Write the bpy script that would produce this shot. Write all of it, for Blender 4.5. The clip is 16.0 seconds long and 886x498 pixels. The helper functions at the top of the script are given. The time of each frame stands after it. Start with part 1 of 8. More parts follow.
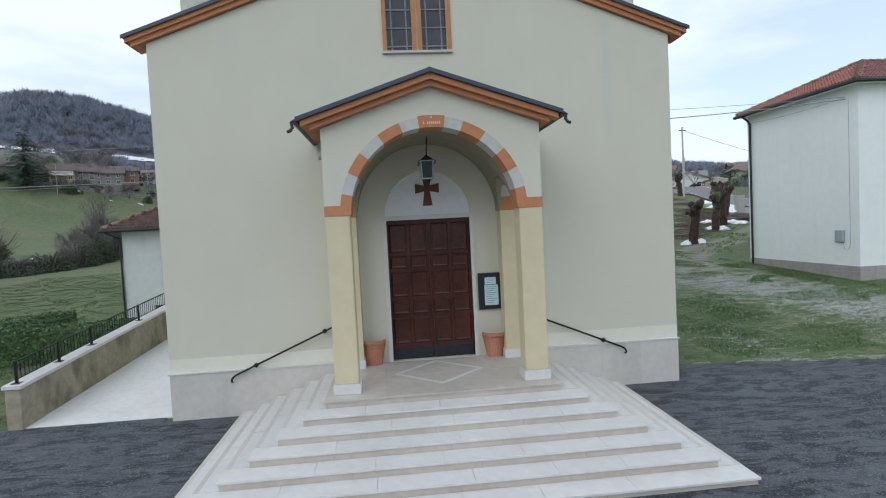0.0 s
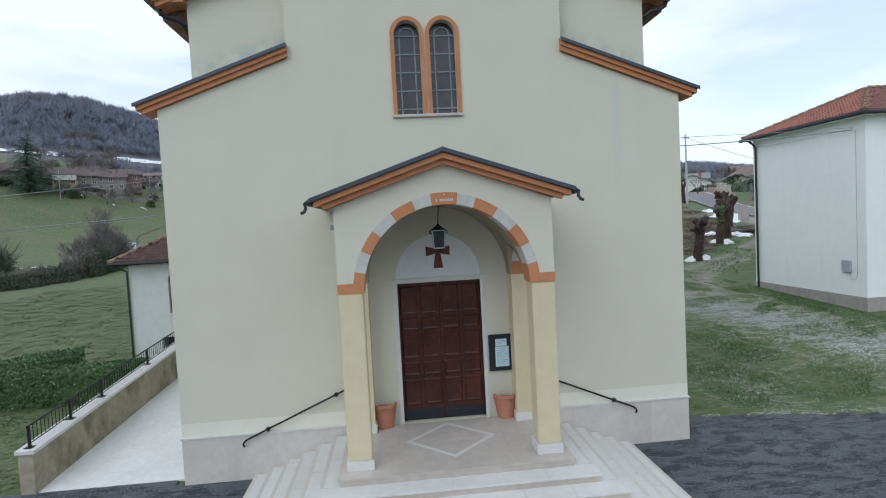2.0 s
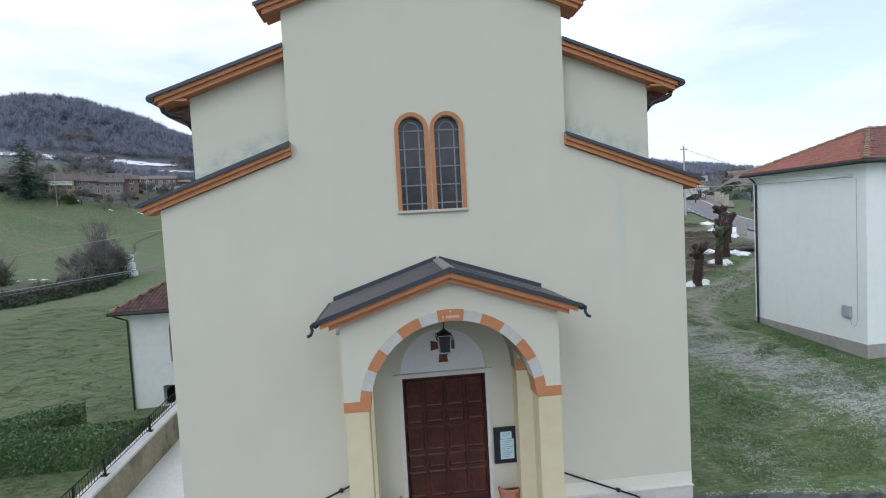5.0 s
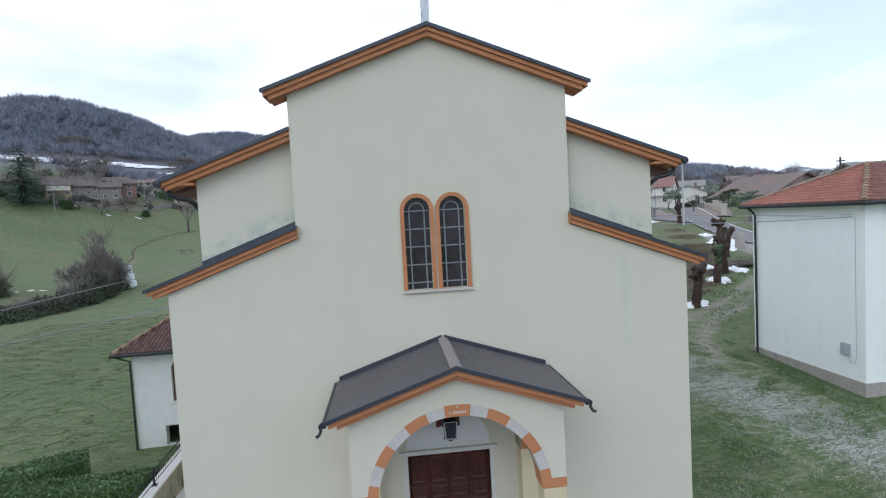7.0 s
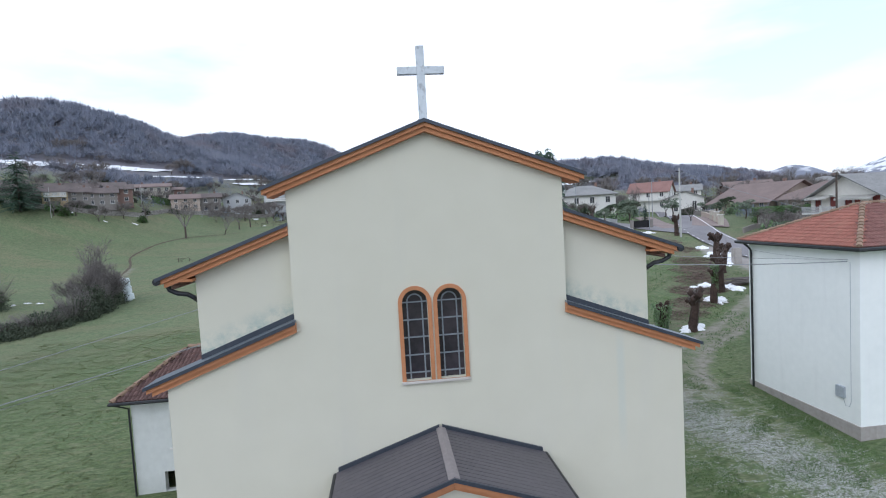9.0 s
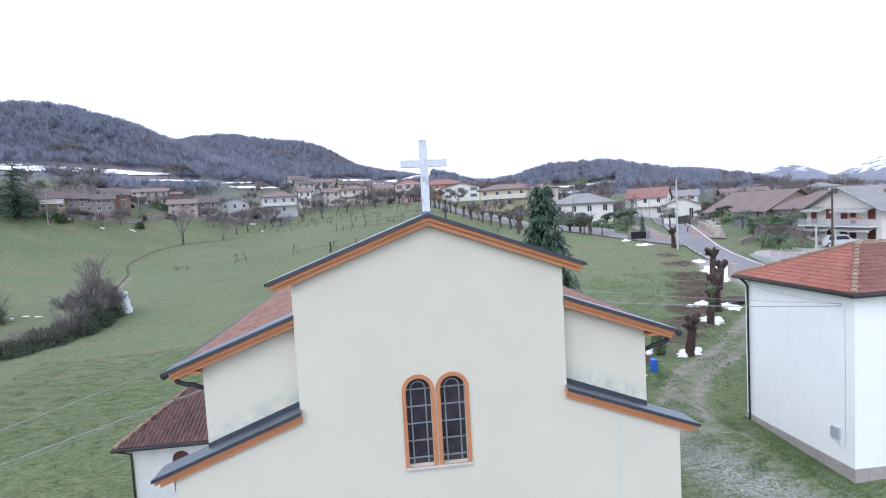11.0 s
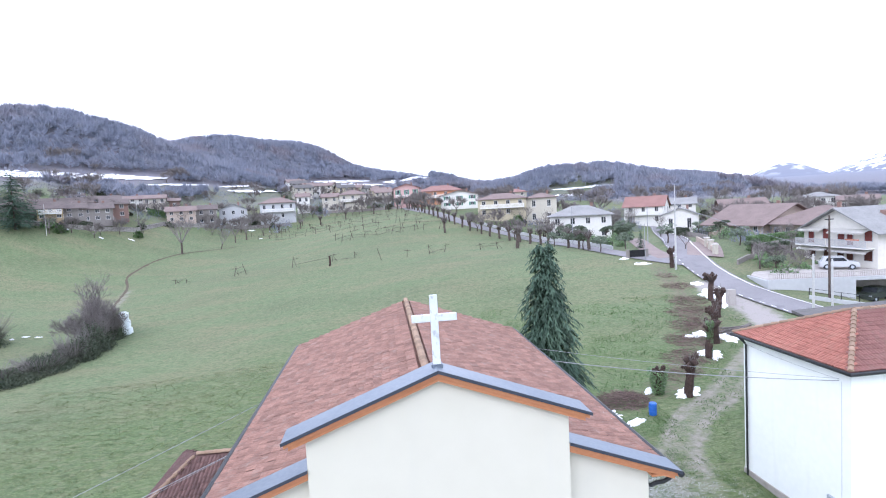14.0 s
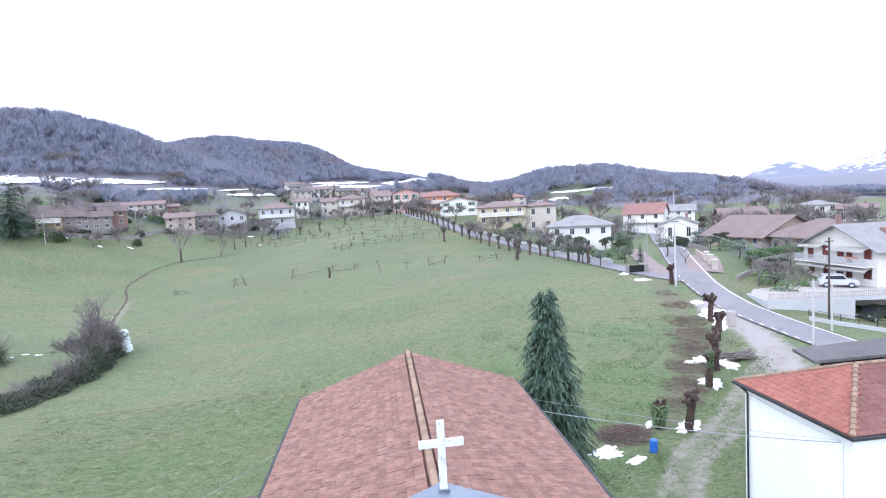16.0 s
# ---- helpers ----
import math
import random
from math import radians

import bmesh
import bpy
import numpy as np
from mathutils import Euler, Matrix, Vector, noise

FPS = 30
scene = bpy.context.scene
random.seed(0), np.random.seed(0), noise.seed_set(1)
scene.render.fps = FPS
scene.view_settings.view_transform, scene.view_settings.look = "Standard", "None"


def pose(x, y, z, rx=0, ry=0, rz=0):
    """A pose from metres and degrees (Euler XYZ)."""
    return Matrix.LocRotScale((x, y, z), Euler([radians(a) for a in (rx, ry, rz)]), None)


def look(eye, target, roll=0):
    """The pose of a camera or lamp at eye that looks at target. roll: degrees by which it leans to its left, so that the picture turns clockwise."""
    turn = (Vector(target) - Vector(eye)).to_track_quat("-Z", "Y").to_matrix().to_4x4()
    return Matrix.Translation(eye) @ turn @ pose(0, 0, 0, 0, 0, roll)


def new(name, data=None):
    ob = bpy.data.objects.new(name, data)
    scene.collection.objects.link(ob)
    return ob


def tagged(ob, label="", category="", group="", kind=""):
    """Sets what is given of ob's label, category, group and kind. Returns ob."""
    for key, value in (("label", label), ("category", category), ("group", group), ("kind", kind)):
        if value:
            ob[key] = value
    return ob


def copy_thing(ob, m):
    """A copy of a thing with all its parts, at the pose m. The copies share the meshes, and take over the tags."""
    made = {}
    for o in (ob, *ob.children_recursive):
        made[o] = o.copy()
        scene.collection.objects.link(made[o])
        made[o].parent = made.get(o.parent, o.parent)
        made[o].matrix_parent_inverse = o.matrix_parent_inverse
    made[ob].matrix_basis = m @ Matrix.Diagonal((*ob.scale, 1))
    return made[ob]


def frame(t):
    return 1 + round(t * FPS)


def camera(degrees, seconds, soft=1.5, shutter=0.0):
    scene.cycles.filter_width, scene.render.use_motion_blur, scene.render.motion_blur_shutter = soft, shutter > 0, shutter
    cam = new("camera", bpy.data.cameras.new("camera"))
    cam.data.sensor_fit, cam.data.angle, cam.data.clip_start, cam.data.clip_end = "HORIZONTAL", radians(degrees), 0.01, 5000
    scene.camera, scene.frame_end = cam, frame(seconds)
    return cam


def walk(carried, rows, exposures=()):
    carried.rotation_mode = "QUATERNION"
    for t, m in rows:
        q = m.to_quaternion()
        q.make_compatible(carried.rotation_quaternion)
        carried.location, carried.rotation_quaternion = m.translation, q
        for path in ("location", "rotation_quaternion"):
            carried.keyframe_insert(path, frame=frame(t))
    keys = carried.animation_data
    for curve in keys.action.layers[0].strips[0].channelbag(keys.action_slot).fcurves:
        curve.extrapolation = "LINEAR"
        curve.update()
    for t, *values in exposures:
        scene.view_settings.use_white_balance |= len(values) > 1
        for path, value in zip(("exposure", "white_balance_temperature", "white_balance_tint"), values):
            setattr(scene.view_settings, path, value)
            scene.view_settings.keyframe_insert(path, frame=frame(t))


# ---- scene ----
cam = camera(78.5, 16.0, soft=1.1)
PATH = [
    (0, (-0.779, -11.345, 3.728), (-0.592, -9.356, 3.638), -2.9),
    (0.5, (-0.791, -11.312, 4.032), (-0.614, -9.322, 3.94), -2.9),
    (1, (-0.83, -11.284, 4.346), (-0.657, -9.293, 4.252), -2.9),
    (1.5, (-0.883, -11.276, 4.712), (-0.706, -9.286, 4.617), -2.9),
    (2, (-0.897, -11.277, 5.082), (-0.716, -9.288, 4.985), -3.0),
    (2.5, (-0.873, -11.297, 5.44), (-0.692, -9.307, 5.341), -3.0),
    (3, (-0.866, -11.298, 5.772), (-0.684, -9.309, 5.671), -3.0),
    (3.5, (-0.86, -11.272, 6.128), (-0.677, -9.283, 6.023), -3.1),
    (4, (-0.866, -11.218, 6.453), (-0.68, -9.23, 6.346), -3.1),
    (6.5, (-1.02, -11.112, 8.336), (-0.826, -9.125, 8.22), -3.1),
    (7, (-0.992, -11.12, 8.81), (-0.795, -9.133, 8.692), -3.1),
    (7.5, (-0.941, -11.137, 9.288), (-0.743, -9.15, 9.168), -3.1),
    (8, (-0.909, -11.132, 9.782), (-0.708, -9.146, 9.659), -3.1),
    (8.5, (-0.892, -11.101, 10.276), (-0.689, -9.116, 10.151), -3.1),
    (9, (-0.886, -11.093, 10.747), (-0.681, -9.107, 10.62), -3.2),
    (11.5, (-0.914, -11.229, 13.17), (-0.699, -9.246, 13.035), -3.2),
    (12, (-0.929, -11.291, 13.692), (-0.714, -9.308, 13.554), -3.2),
    (12.5, (-0.947, -11.312, 14.196), (-0.73, -9.328, 14.057), -3.2),
    (13, (-0.957, -11.3, 14.775), (-0.74, -9.317, 14.633), -3.2),
    (13.5, (-0.977, -11.31, 15.369), (-0.758, -9.328, 15.223), -3.2),
    (14, (-0.988, -11.233, 16.021), (-0.766, -9.251, 15.873), -3.2),
    (14.5, (-0.988, -11.185, 16.694), (-0.765, -9.204, 16.544), -3.2),
    (15, (-0.989, -11.116, 17.406), (-0.765, -9.135, 17.252), -3.2),
    (15.5, (-0.989, -11.066, 18.096), (-0.764, -9.085, 17.939), -3.2),
    (16, (-0.985, -11.004, 18.763), (-0.759, -9.023, 18.604), -3.2),
]
EXPO = [(0, -0.10, 5900, 7), (3.5, -0.02, 5860, 8), (7, 0.04, 5820, 9), (9, 0.18, 5790, 11), (11.5, 0.75, 5730, 17), (13, 0.98, 5690, 18), (16, 1.17, 5640, 18)]
walk(cam, [(t, look(eye, target, roll)) for t, eye, target, roll in PATH],
     exposures=EXPO)

# ---- world and sun: a bright overcast winter day ----
world = bpy.data.worlds.new("world")
scene.world = world
world.use_nodes = True
wn, wl = world.node_tree.nodes, world.node_tree.links
bg = wn["Background"]
bg.inputs["Strength"].default_value = 0.16
sky = wn.new("ShaderNodeTexSky")
sky.sky_type = 'NISHITA'
sky.sun_disc = False
sky.sun_elevation, sky.sun_rotation = radians(38), radians(217)
cloud = wn.new("ShaderNodeTexNoise")
cloud.inputs["Scale"].default_value, cloud.inputs["Detail"].default_value = 2.2, 6.0
wc = wn.new("ShaderNodeTexCoord")
wmap = wn.new("ShaderNodeMapping")
wmap.inputs["Scale"].default_value = (1.0, 1.0, 3.5)
wl.new(wc.outputs["Generated"], wmap.inputs["Vector"])
wl.new(wmap.outputs["Vector"], cloud.inputs["Vector"])
wr = wn.new("ShaderNodeValToRGB")
wr.color_ramp.elements[0].position, wr.color_ramp.elements[0].color = 0.33, (0.55, 0.55, 0.55, 1)
wr.color_ramp.elements[1].position, wr.color_ramp.elements[1].color = 0.52, (1, 1, 1, 1)
wl.new(cloud.outputs["Fac"], wr.inputs["Fac"])
wm = wn.new("ShaderNodeMix")
wm.data_type = 'RGBA'
wl.new(wr.outputs["Color"], wm.inputs["Factor"])
wl.new(sky.outputs["Color"], wm.inputs["A"])
wm.inputs["B"].default_value = (6.7, 6.9, 7.2, 1)
wl.new(wm.outputs["Result"], bg.inputs["Color"])
sun = new("sun", bpy.data.lights.new("sun", 'SUN'))
sun.data.energy, sun.data.angle, sun.data.color = 0.6, radians(40), (1.0, 0.96, 0.9)
sun.matrix_world = look((0, 0, 50), (32, 42, 8))

# ---- materials ----
def mat(name, c1, c2, rough=0.8, big=0.5, fine=9.0, bump=0.15, bscale=60.0, metal=0.0, rnd=0.0, island=0.0, spec=0.4, extra=None, bdist=0.02):
    m = bpy.data.materials.new(name)
    m.use_nodes = True
    nt = m.node_tree
    n, l = nt.nodes, nt.links
    b = n["Principled BSDF"]
    b.inputs["Roughness"].default_value, b.inputs["Metallic"].default_value = rough, metal
    b.inputs["Specular IOR Level"].default_value = spec
    geo = n.new("ShaderNodeNewGeometry")
    na, nb = n.new("ShaderNodeTexNoise"), n.new("ShaderNodeTexNoise")
    na.inputs["Scale"].default_value, nb.inputs["Scale"].default_value = big, fine
    na.inputs["Detail"].default_value, nb.inputs["Detail"].default_value = 4, 6
    l.new(geo.outputs["Position"], na.inputs["Vector"])
    l.new(geo.outputs["Position"], nb.inputs["Vector"])
    ad = n.new("ShaderNodeMath"); ad.operation = 'ADD'
    l.new(na.outputs["Fac"], ad.inputs[0]); l.new(nb.outputs["Fac"], ad.inputs[1])
    rg = n.new("ShaderNodeMapRange")
    rg.inputs["From Min"].default_value, rg.inputs["From Max"].default_value = 0.72, 1.28
    l.new(ad.outputs[0], rg.inputs["Value"])
    mx = n.new("ShaderNodeMix"); mx.data_type = 'RGBA'
    mx.inputs["A"].default_value, mx.inputs["B"].default_value = (*c1, 1), (*c2, 1)
    l.new(rg.outputs["Result"], mx.inputs["Factor"])
    col = mx.outputs["Result"]
    if rnd or island:
        hs = n.new("ShaderNodeHueSaturation")
        mr = n.new("ShaderNodeMapRange")
        k = rnd or island
        mr.inputs["To Min"].default_value, mr.inputs["To Max"].default_value = 1 - k, 1 + k
        if rnd:
            src = n.new("ShaderNodeObjectInfo").outputs["Random"]
        else:
            src = geo.outputs["Random Per Island"]
        l.new(src, mr.inputs["Value"]); l.new(mr.outputs["Result"], hs.inputs["Value"])
        l.new(col, hs.inputs["Color"])
        col = hs.outputs["Color"]
    if extra:
        col = extra(n, l, geo, col, b)
    l.new(col, b.inputs["Base Color"])
    if bump:
        nc = n.new("ShaderNodeTexNoise")
        nc.inputs["Scale"].default_value, nc.inputs["Detail"].default_value = bscale, 5
        l.new(geo.outputs["Position"], nc.inputs["Vector"])
        bp = n.new("ShaderNodeBump")
        bp.inputs["Strength"].default_value, bp.inputs["Distance"].default_value = bump, bdist
        l.new(nc.outputs["Fac"], bp.inputs["Height"])
        l.new(bp.outputs["Normal"], b.inputs["Normal"])
    return m


def blotch(n, l, geo, col, colour, scale, lo, hi, stretch=(1, 1, 1), amount=1.0, detail=6.0):
    """Lays stains of a colour over col, in noise-shaped patches."""
    mp = n.new("ShaderNodeMapping"); mp.inputs["Scale"].default_value = stretch
    l.new(geo.outputs["Position"], mp.inputs["Vector"])
    t = n.new("ShaderNodeTexNoise"); t.inputs["Scale"].default_value, t.inputs["Detail"].default_value = scale, detail
    l.new(mp.outputs["Vector"], t.inputs["Vector"])
    r = n.new("ShaderNodeMapRange")
    r.inputs["From Min"].default_value, r.inputs["From Max"].default_value, r.inputs["To Max"].default_value = lo, hi, amount
    l.new(t.outputs["Fac"], r.inputs["Value"])
    x = n.new("ShaderNodeMix"); x.data_type = 'RGBA'
    l.new(r.outputs["Result"], x.inputs["Factor"]); l.new(col, x.inputs["A"]); x.inputs["B"].default_value = (*colour, 1)
    return x.outputs["Result"], r


def span(n, l, geo, axis, a, b):
    """0 below a, 1 above b along a world axis."""
    sp = n.new("ShaderNodeSeparateXYZ"); l.new(geo.outputs["Position"], sp.inputs[0])
    r = n.new("ShaderNodeMapRange"); r.inputs["From Min"].default_value, r.inputs["From Max"].default_value = a, b
    l.new(sp.outputs[axis], r.inputs["Value"])
    return r.outputs["Result"]


def times(n, l, *fs):
    out = fs[0]
    for f in fs[1:]:
        m = n.new("ShaderNodeMath"); m.operation = 'MULTIPLY'
        l.new(out, m.inputs[0]); l.new(f, m.inputs[1]); out = m.outputs[0]
    return out


def over(n, l, col, fac, colour):
    x = n.new("ShaderNodeMix"); x.data_type = 'RGBA'
    l.new(fac, x.inputs["Factor"]); l.new(col, x.inputs["A"]); x.inputs["B"].default_value = (*colour, 1)
    return x.outputs["Result"]


def streaks(colour, amount, lo=0.56, hi=0.78):
    def f(n, l, geo, col, b):
        return blotch(n, l, geo, col, colour, 2.2, lo, hi, (1, 1, 0.12), amount)[0]
    return f


def masked(n, l, geo, col, name, colour, scale, detail, soft, bias=0.0):
    """Lays a colour where the land's own mask and a noise agree."""
    at = n.new("ShaderNodeAttribute"); at.attribute_name = name
    t = n.new("ShaderNodeTexNoise")
    t.inputs["Scale"].default_value, t.inputs["Detail"].default_value, t.inputs["Roughness"].default_value = scale, detail, 0.7
    l.new(geo.outputs["Position"], t.inputs["Vector"])
    s = n.new("ShaderNodeMath"); s.operation = 'MULTIPLY_ADD'
    s.inputs[1].default_value = 0.5
    l.new(at.outputs["Fac"], s.inputs[0]); l.new(t.outputs["Fac"], s.inputs[2])
    r = n.new("ShaderNodeMapRange")
    r.inputs["From Min"].default_value, r.inputs["From Max"].default_value = 0.98 - bias - soft, 0.98 - bias + soft
    l.new(s.outputs[0], r.inputs["Value"])
    f = times(n, l, r.outputs["Result"], at.outputs["Fac"])
    return over(n, l, col, f, colour)


def grass_ground(n, l, geo, col, b):
    """Meadow with dry patches; gravel and thin rime in the yard, wheel tracks, scrubby bank, wooded slopes and snowy
    far mountains coloured for haze.
    """
    col, _ = blotch(n, l, geo, col, (0.20, 0.17, 0.105), 0.07, 0.42, 0.66, (1, 3.2, 1), amount=0.75)
    col, _ = blotch(n, l, geo, col, (0.095, 0.108, 0.060), 0.05, 0.50, 0.66, (1, 2.0, 1), amount=0.5)
    col, _ = blotch(n, l, geo, col, (0.065, 0.095, 0.04), 0.7, 0.52, 0.7, (1, 1.8, 1), amount=0.6)
    col, _ = blotch(n, l, geo, col, (0.16, 0.155, 0.095), 4.0, 0.5, 0.66, amount=0.5, detail=8)
    col, _ = blotch(n, l, geo, col, (0.060, 0.092, 0.038), 9.0, 0.50, 0.62, amount=0.45, detail=6)
    col = masked(n, l, geo, col, "lush", (0.078, 0.120, 0.036), 0.9, 12, 0.25, 0.16)
    col, _ = blotch(n, l, geo, col, (0.175, 0.170, 0.098), 1.3, 0.50, 0.66, (1, 1.7, 1), amount=0.55, detail=14)
    col, _ = blotch(n, l, geo, col, (0.165, 0.205, 0.098), 5.5, 0.52, 0.60, (1, 2.0, 1), amount=0.6, detail=8)
    col, _ = blotch(n, l, geo, col, (0.045, 0.072, 0.028), 2.6, 0.48, 0.62, (1, 2.6, 1), amount=0.6, detail=5)
    col = masked(n, l, geo, col, "bank", (0.150, 0.118, 0.092), 1.9, 14, 0.12, -0.05)
    col = masked(n, l, geo, col, "verge", (0.30, 0.275, 0.26), 1.1, 12, 0.12, 0.16)
    col = masked(n, l, geo, col, "yard", (0.105, 0.108, 0.078), 3.2, 15, 0.12, -0.05)
    col = masked(n, l, geo, col, "yard", (0.36, 0.365, 0.36), 9.0, 15, 0.09, -0.06)
    col = masked(n, l, geo, col, "dirt", (0.25, 0.228, 0.195), 1.7, 14, 0.16, 0.06)
    # leaf-strewn wooded slopes, distance haze put into their lilac-grey
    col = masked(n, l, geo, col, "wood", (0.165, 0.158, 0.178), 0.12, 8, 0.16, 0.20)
    # far forested mountains with snow, haze put into their blue-grey
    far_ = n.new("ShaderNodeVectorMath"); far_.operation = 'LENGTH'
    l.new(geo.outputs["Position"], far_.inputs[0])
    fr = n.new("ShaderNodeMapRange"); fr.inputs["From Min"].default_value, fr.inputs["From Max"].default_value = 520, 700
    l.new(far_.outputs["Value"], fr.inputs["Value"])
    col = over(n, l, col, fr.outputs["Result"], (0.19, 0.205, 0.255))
    t = n.new("ShaderNodeTexNoise"); t.inputs["Scale"].default_value, t.inputs["Detail"].default_value = 0.045, 12
    l.new(geo.outputs["Position"], t.inputs["Vector"])
    r = n.new("ShaderNodeMapRange"); r.inputs["From Min"].default_value, r.inputs["From Max"].default_value = 0.52, 0.60
    l.new(t.outputs["Fac"], r.inputs["Value"])
    col = over(n, l, col, times(n, l, fr.outputs["Result"], r.outputs["Result"], span(n, l, geo, 2, 38, 60)), (0.72, 0.74, 0.78))
    fr2 = n.new("ShaderNodeMapRange"); fr2.inputs["From Min"].default_value, fr2.inputs["From Max"].default_value = 1500, 1700
    l.new(far_.outputs["Value"], fr2.inputs["Value"])
    r2 = n.new("ShaderNodeMapRange"); r2.inputs["From Min"].default_value, r2.inputs["From Max"].default_value = 0.40, 0.52
    l.new(t.outputs["Fac"], r2.inputs["Value"])
    col = over(n, l, col, times(n, l, fr2.outputs["Result"], r2.outputs["Result"], span(n, l, geo, 2, 70, 90)), (0.76, 0.78, 0.82))
    return col


M = {}
def facade(n, l, geo, col, b):
    col = blotch(n, l, geo, col, (0.585, 0.575, 0.505), 1.4, 0.52, 0.8, (1, 1, 0.10), 0.45)[0]
    # pale blue-green run-off below the eave, dirt over the lower roof
    run = times(n, l, span(n, l, geo, 0, 3.86, 3.94), span(n, l, geo, 0, 4.10, 4.02), span(n, l, geo, 2, 5.2, 6.4), span(n, l, geo, 2, 8.2, 7.6), span(n, l, geo, 1, 0.1, 0.05))
    h_ = n.new("ShaderNodeMath"); h_.operation = 'MULTIPLY'; h_.inputs[1].default_value = 0.30
    l.new(run, h_.inputs[0])
    col = over(n, l, col, h_.outputs[0], (0.50, 0.58, 0.56))
    # green-grey algae along the flashing of the lower roofs
    sp = n.new("ShaderNodeSeparateXYZ"); l.new(geo.outputs["Position"], sp.inputs[0])
    ab = n.new("ShaderNodeMath"); ab.operation = 'ABSOLUTE'; l.new(sp.outputs[0], ab.inputs[0])
    ma = n.new("ShaderNodeMath"); ma.operation = 'MULTIPLY_ADD'; ma.inputs[1].default_value = 0.377
    l.new(ab.outputs[0], ma.inputs[0]); l.new(sp.outputs[2], ma.inputs[2])
    edge = n.new("ShaderNodeMapRange"); edge.inputs["From Min"].default_value, edge.inputs["From Max"].default_value = 10.42, 9.96
    l.new(ma.outputs[0], edge.inputs["Value"])
    t = n.new("ShaderNodeTexNoise"); t.inputs["Scale"].default_value, t.inputs["Detail"].default_value, t.inputs["Roughness"].default_value = 3.2, 12, 0.75
    l.new(geo.outputs["Position"], t.inputs["Vector"])
    speck = n.new("ShaderNodeMapRange"); speck.inputs["From Min"].default_value, speck.inputs["From Max"].default_value = 0.42, 0.66
    l.new(t.outputs["Fac"], speck.inputs["Value"])
    return over(n, l, col, times(n, l, edge.outputs["Result"], speck.outputs["Result"], span(n, l, geo, 1, 0.20, 0.25), span(n, l, geo, 2, 7.8, 7.9)), (0.30, 0.40, 0.37))


M["plaster"] = mat("cream_plaster", (0.615, 0.595, 0.49), (0.645, 0.625, 0.52), 0.92, 0.16, 1.1, 0.10, 110, extra=facade)
# tan vault paint, darkened to carry the shade under the porch
M["tan"] = mat("shaded_tan_plaster", (0.26, 0.235, 0.165), (0.33, 0.30, 0.215), 0.92, 0.5, 3, 0.1, 90)
M["plaster_new"] = mat("fresh_cream_plaster", (0.72, 0.70, 0.60), (0.76, 0.74, 0.64), 0.9, 0.6, 5, 0.1, 90)
M["yellow"] = mat("yellow_plaster", (0.60, 0.525, 0.34), (0.66, 0.585, 0.40), 0.9, 0.8, 4, 0.12, 90, extra=streaks((0.68, 0.63, 0.45), 0.6))
M["white_wall"] = mat("white_plaster", (0.84, 0.87, 0.855), (0.89, 0.915, 0.90), 0.9, 0.3, 3, 0.1, 80, extra=streaks((0.68, 0.69, 0.68), 0.18))
M["orange"] = mat("terracotta_paint", (0.45, 0.190, 0.082), (0.52, 0.232, 0.110), 0.7, 1.0, 8, 0.08, 60)
M["band_white"] = mat("white_paint", (0.58, 0.575, 0.55), (0.66, 0.65, 0.625), 0.85, 1, 8, 0.1, 60)
M["voussoir"] = mat("grey_cream_paint", (0.47, 0.46, 0.43), (0.56, 0.55, 0.52), 0.85, 1, 8, 0.1, 60)
M["lunette"] = mat("grey_white_plaster", (0.74, 0.75, 0.76), (0.80, 0.81, 0.82), 0.85, 1.2, 8, 0.05, 60)
M["metal"] = mat("slate_painted_metal", (0.055, 0.065, 0.085), (0.075, 0.085, 0.105), 0.42, 0.8, 12, 0.03, 40, metal=0.35)
M["flash"] = mat("grey_sheet_metal", (0.16, 0.19, 0.23), (0.22, 0.25, 0.29), 0.38, 0.8, 12, 0.03, 40, metal=0.6)
M["seam"] = mat("brown_grey_sheet", (0.100, 0.094, 0.106), (0.135, 0.125, 0.138), 0.45, 0.9, 9, 0.05, 40, metal=0.3)
M["cap"] = mat("pale_brown_sheet", (0.24, 0.215, 0.22), (0.30, 0.27, 0.27), 0.5, 0.9, 9, 0.05, 40, metal=0.2)
M["wood"] = mat("dark_red_wood", (0.040, 0.012, 0.009), (0.085, 0.025, 0.017), 0.28, 1.5, 14, 0.1, 120, extra=streaks((0.13, 0.035, 0.02), 0.6))
M["iron"] = mat("black_iron", (0.012, 0.012, 0.014), (0.03, 0.03, 0.032), 0.5, 4, 30, 0.15, 80, metal=0.5)
M["marble"] = mat("pale_marble", (0.62, 0.605, 0.585), (0.70, 0.69, 0.675), 0.55, 1.1, 7, 0.06, 40, rnd=0.025, extra=lambda n, l, g, c, b: blotch(n, l, g, c, (0.60, 0.555, 0.51), 1.6, 0.55, 0.8, amount=0.45)[0])
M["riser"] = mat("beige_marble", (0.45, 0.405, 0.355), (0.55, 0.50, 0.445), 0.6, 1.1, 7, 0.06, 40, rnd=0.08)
M["plinth"] = mat("grey_pink_stone", (0.545, 0.51, 0.47), (0.625, 0.59, 0.545), 0.7, 0.9, 8, 0.08, 50, rnd=0.04, extra=streaks((0.47, 0.45, 0.43), 0.5))
M["terra"] = mat("terracotta_pot", (0.40, 0.165, 0.105), (0.50, 0.23, 0.155), 0.85, 3, 20, 0.15, 60)
M["soil"] = mat("soil", (0.03, 0.022, 0.016), (0.05, 0.04, 0.03), 0.95, 4, 20, 0.5, 40)
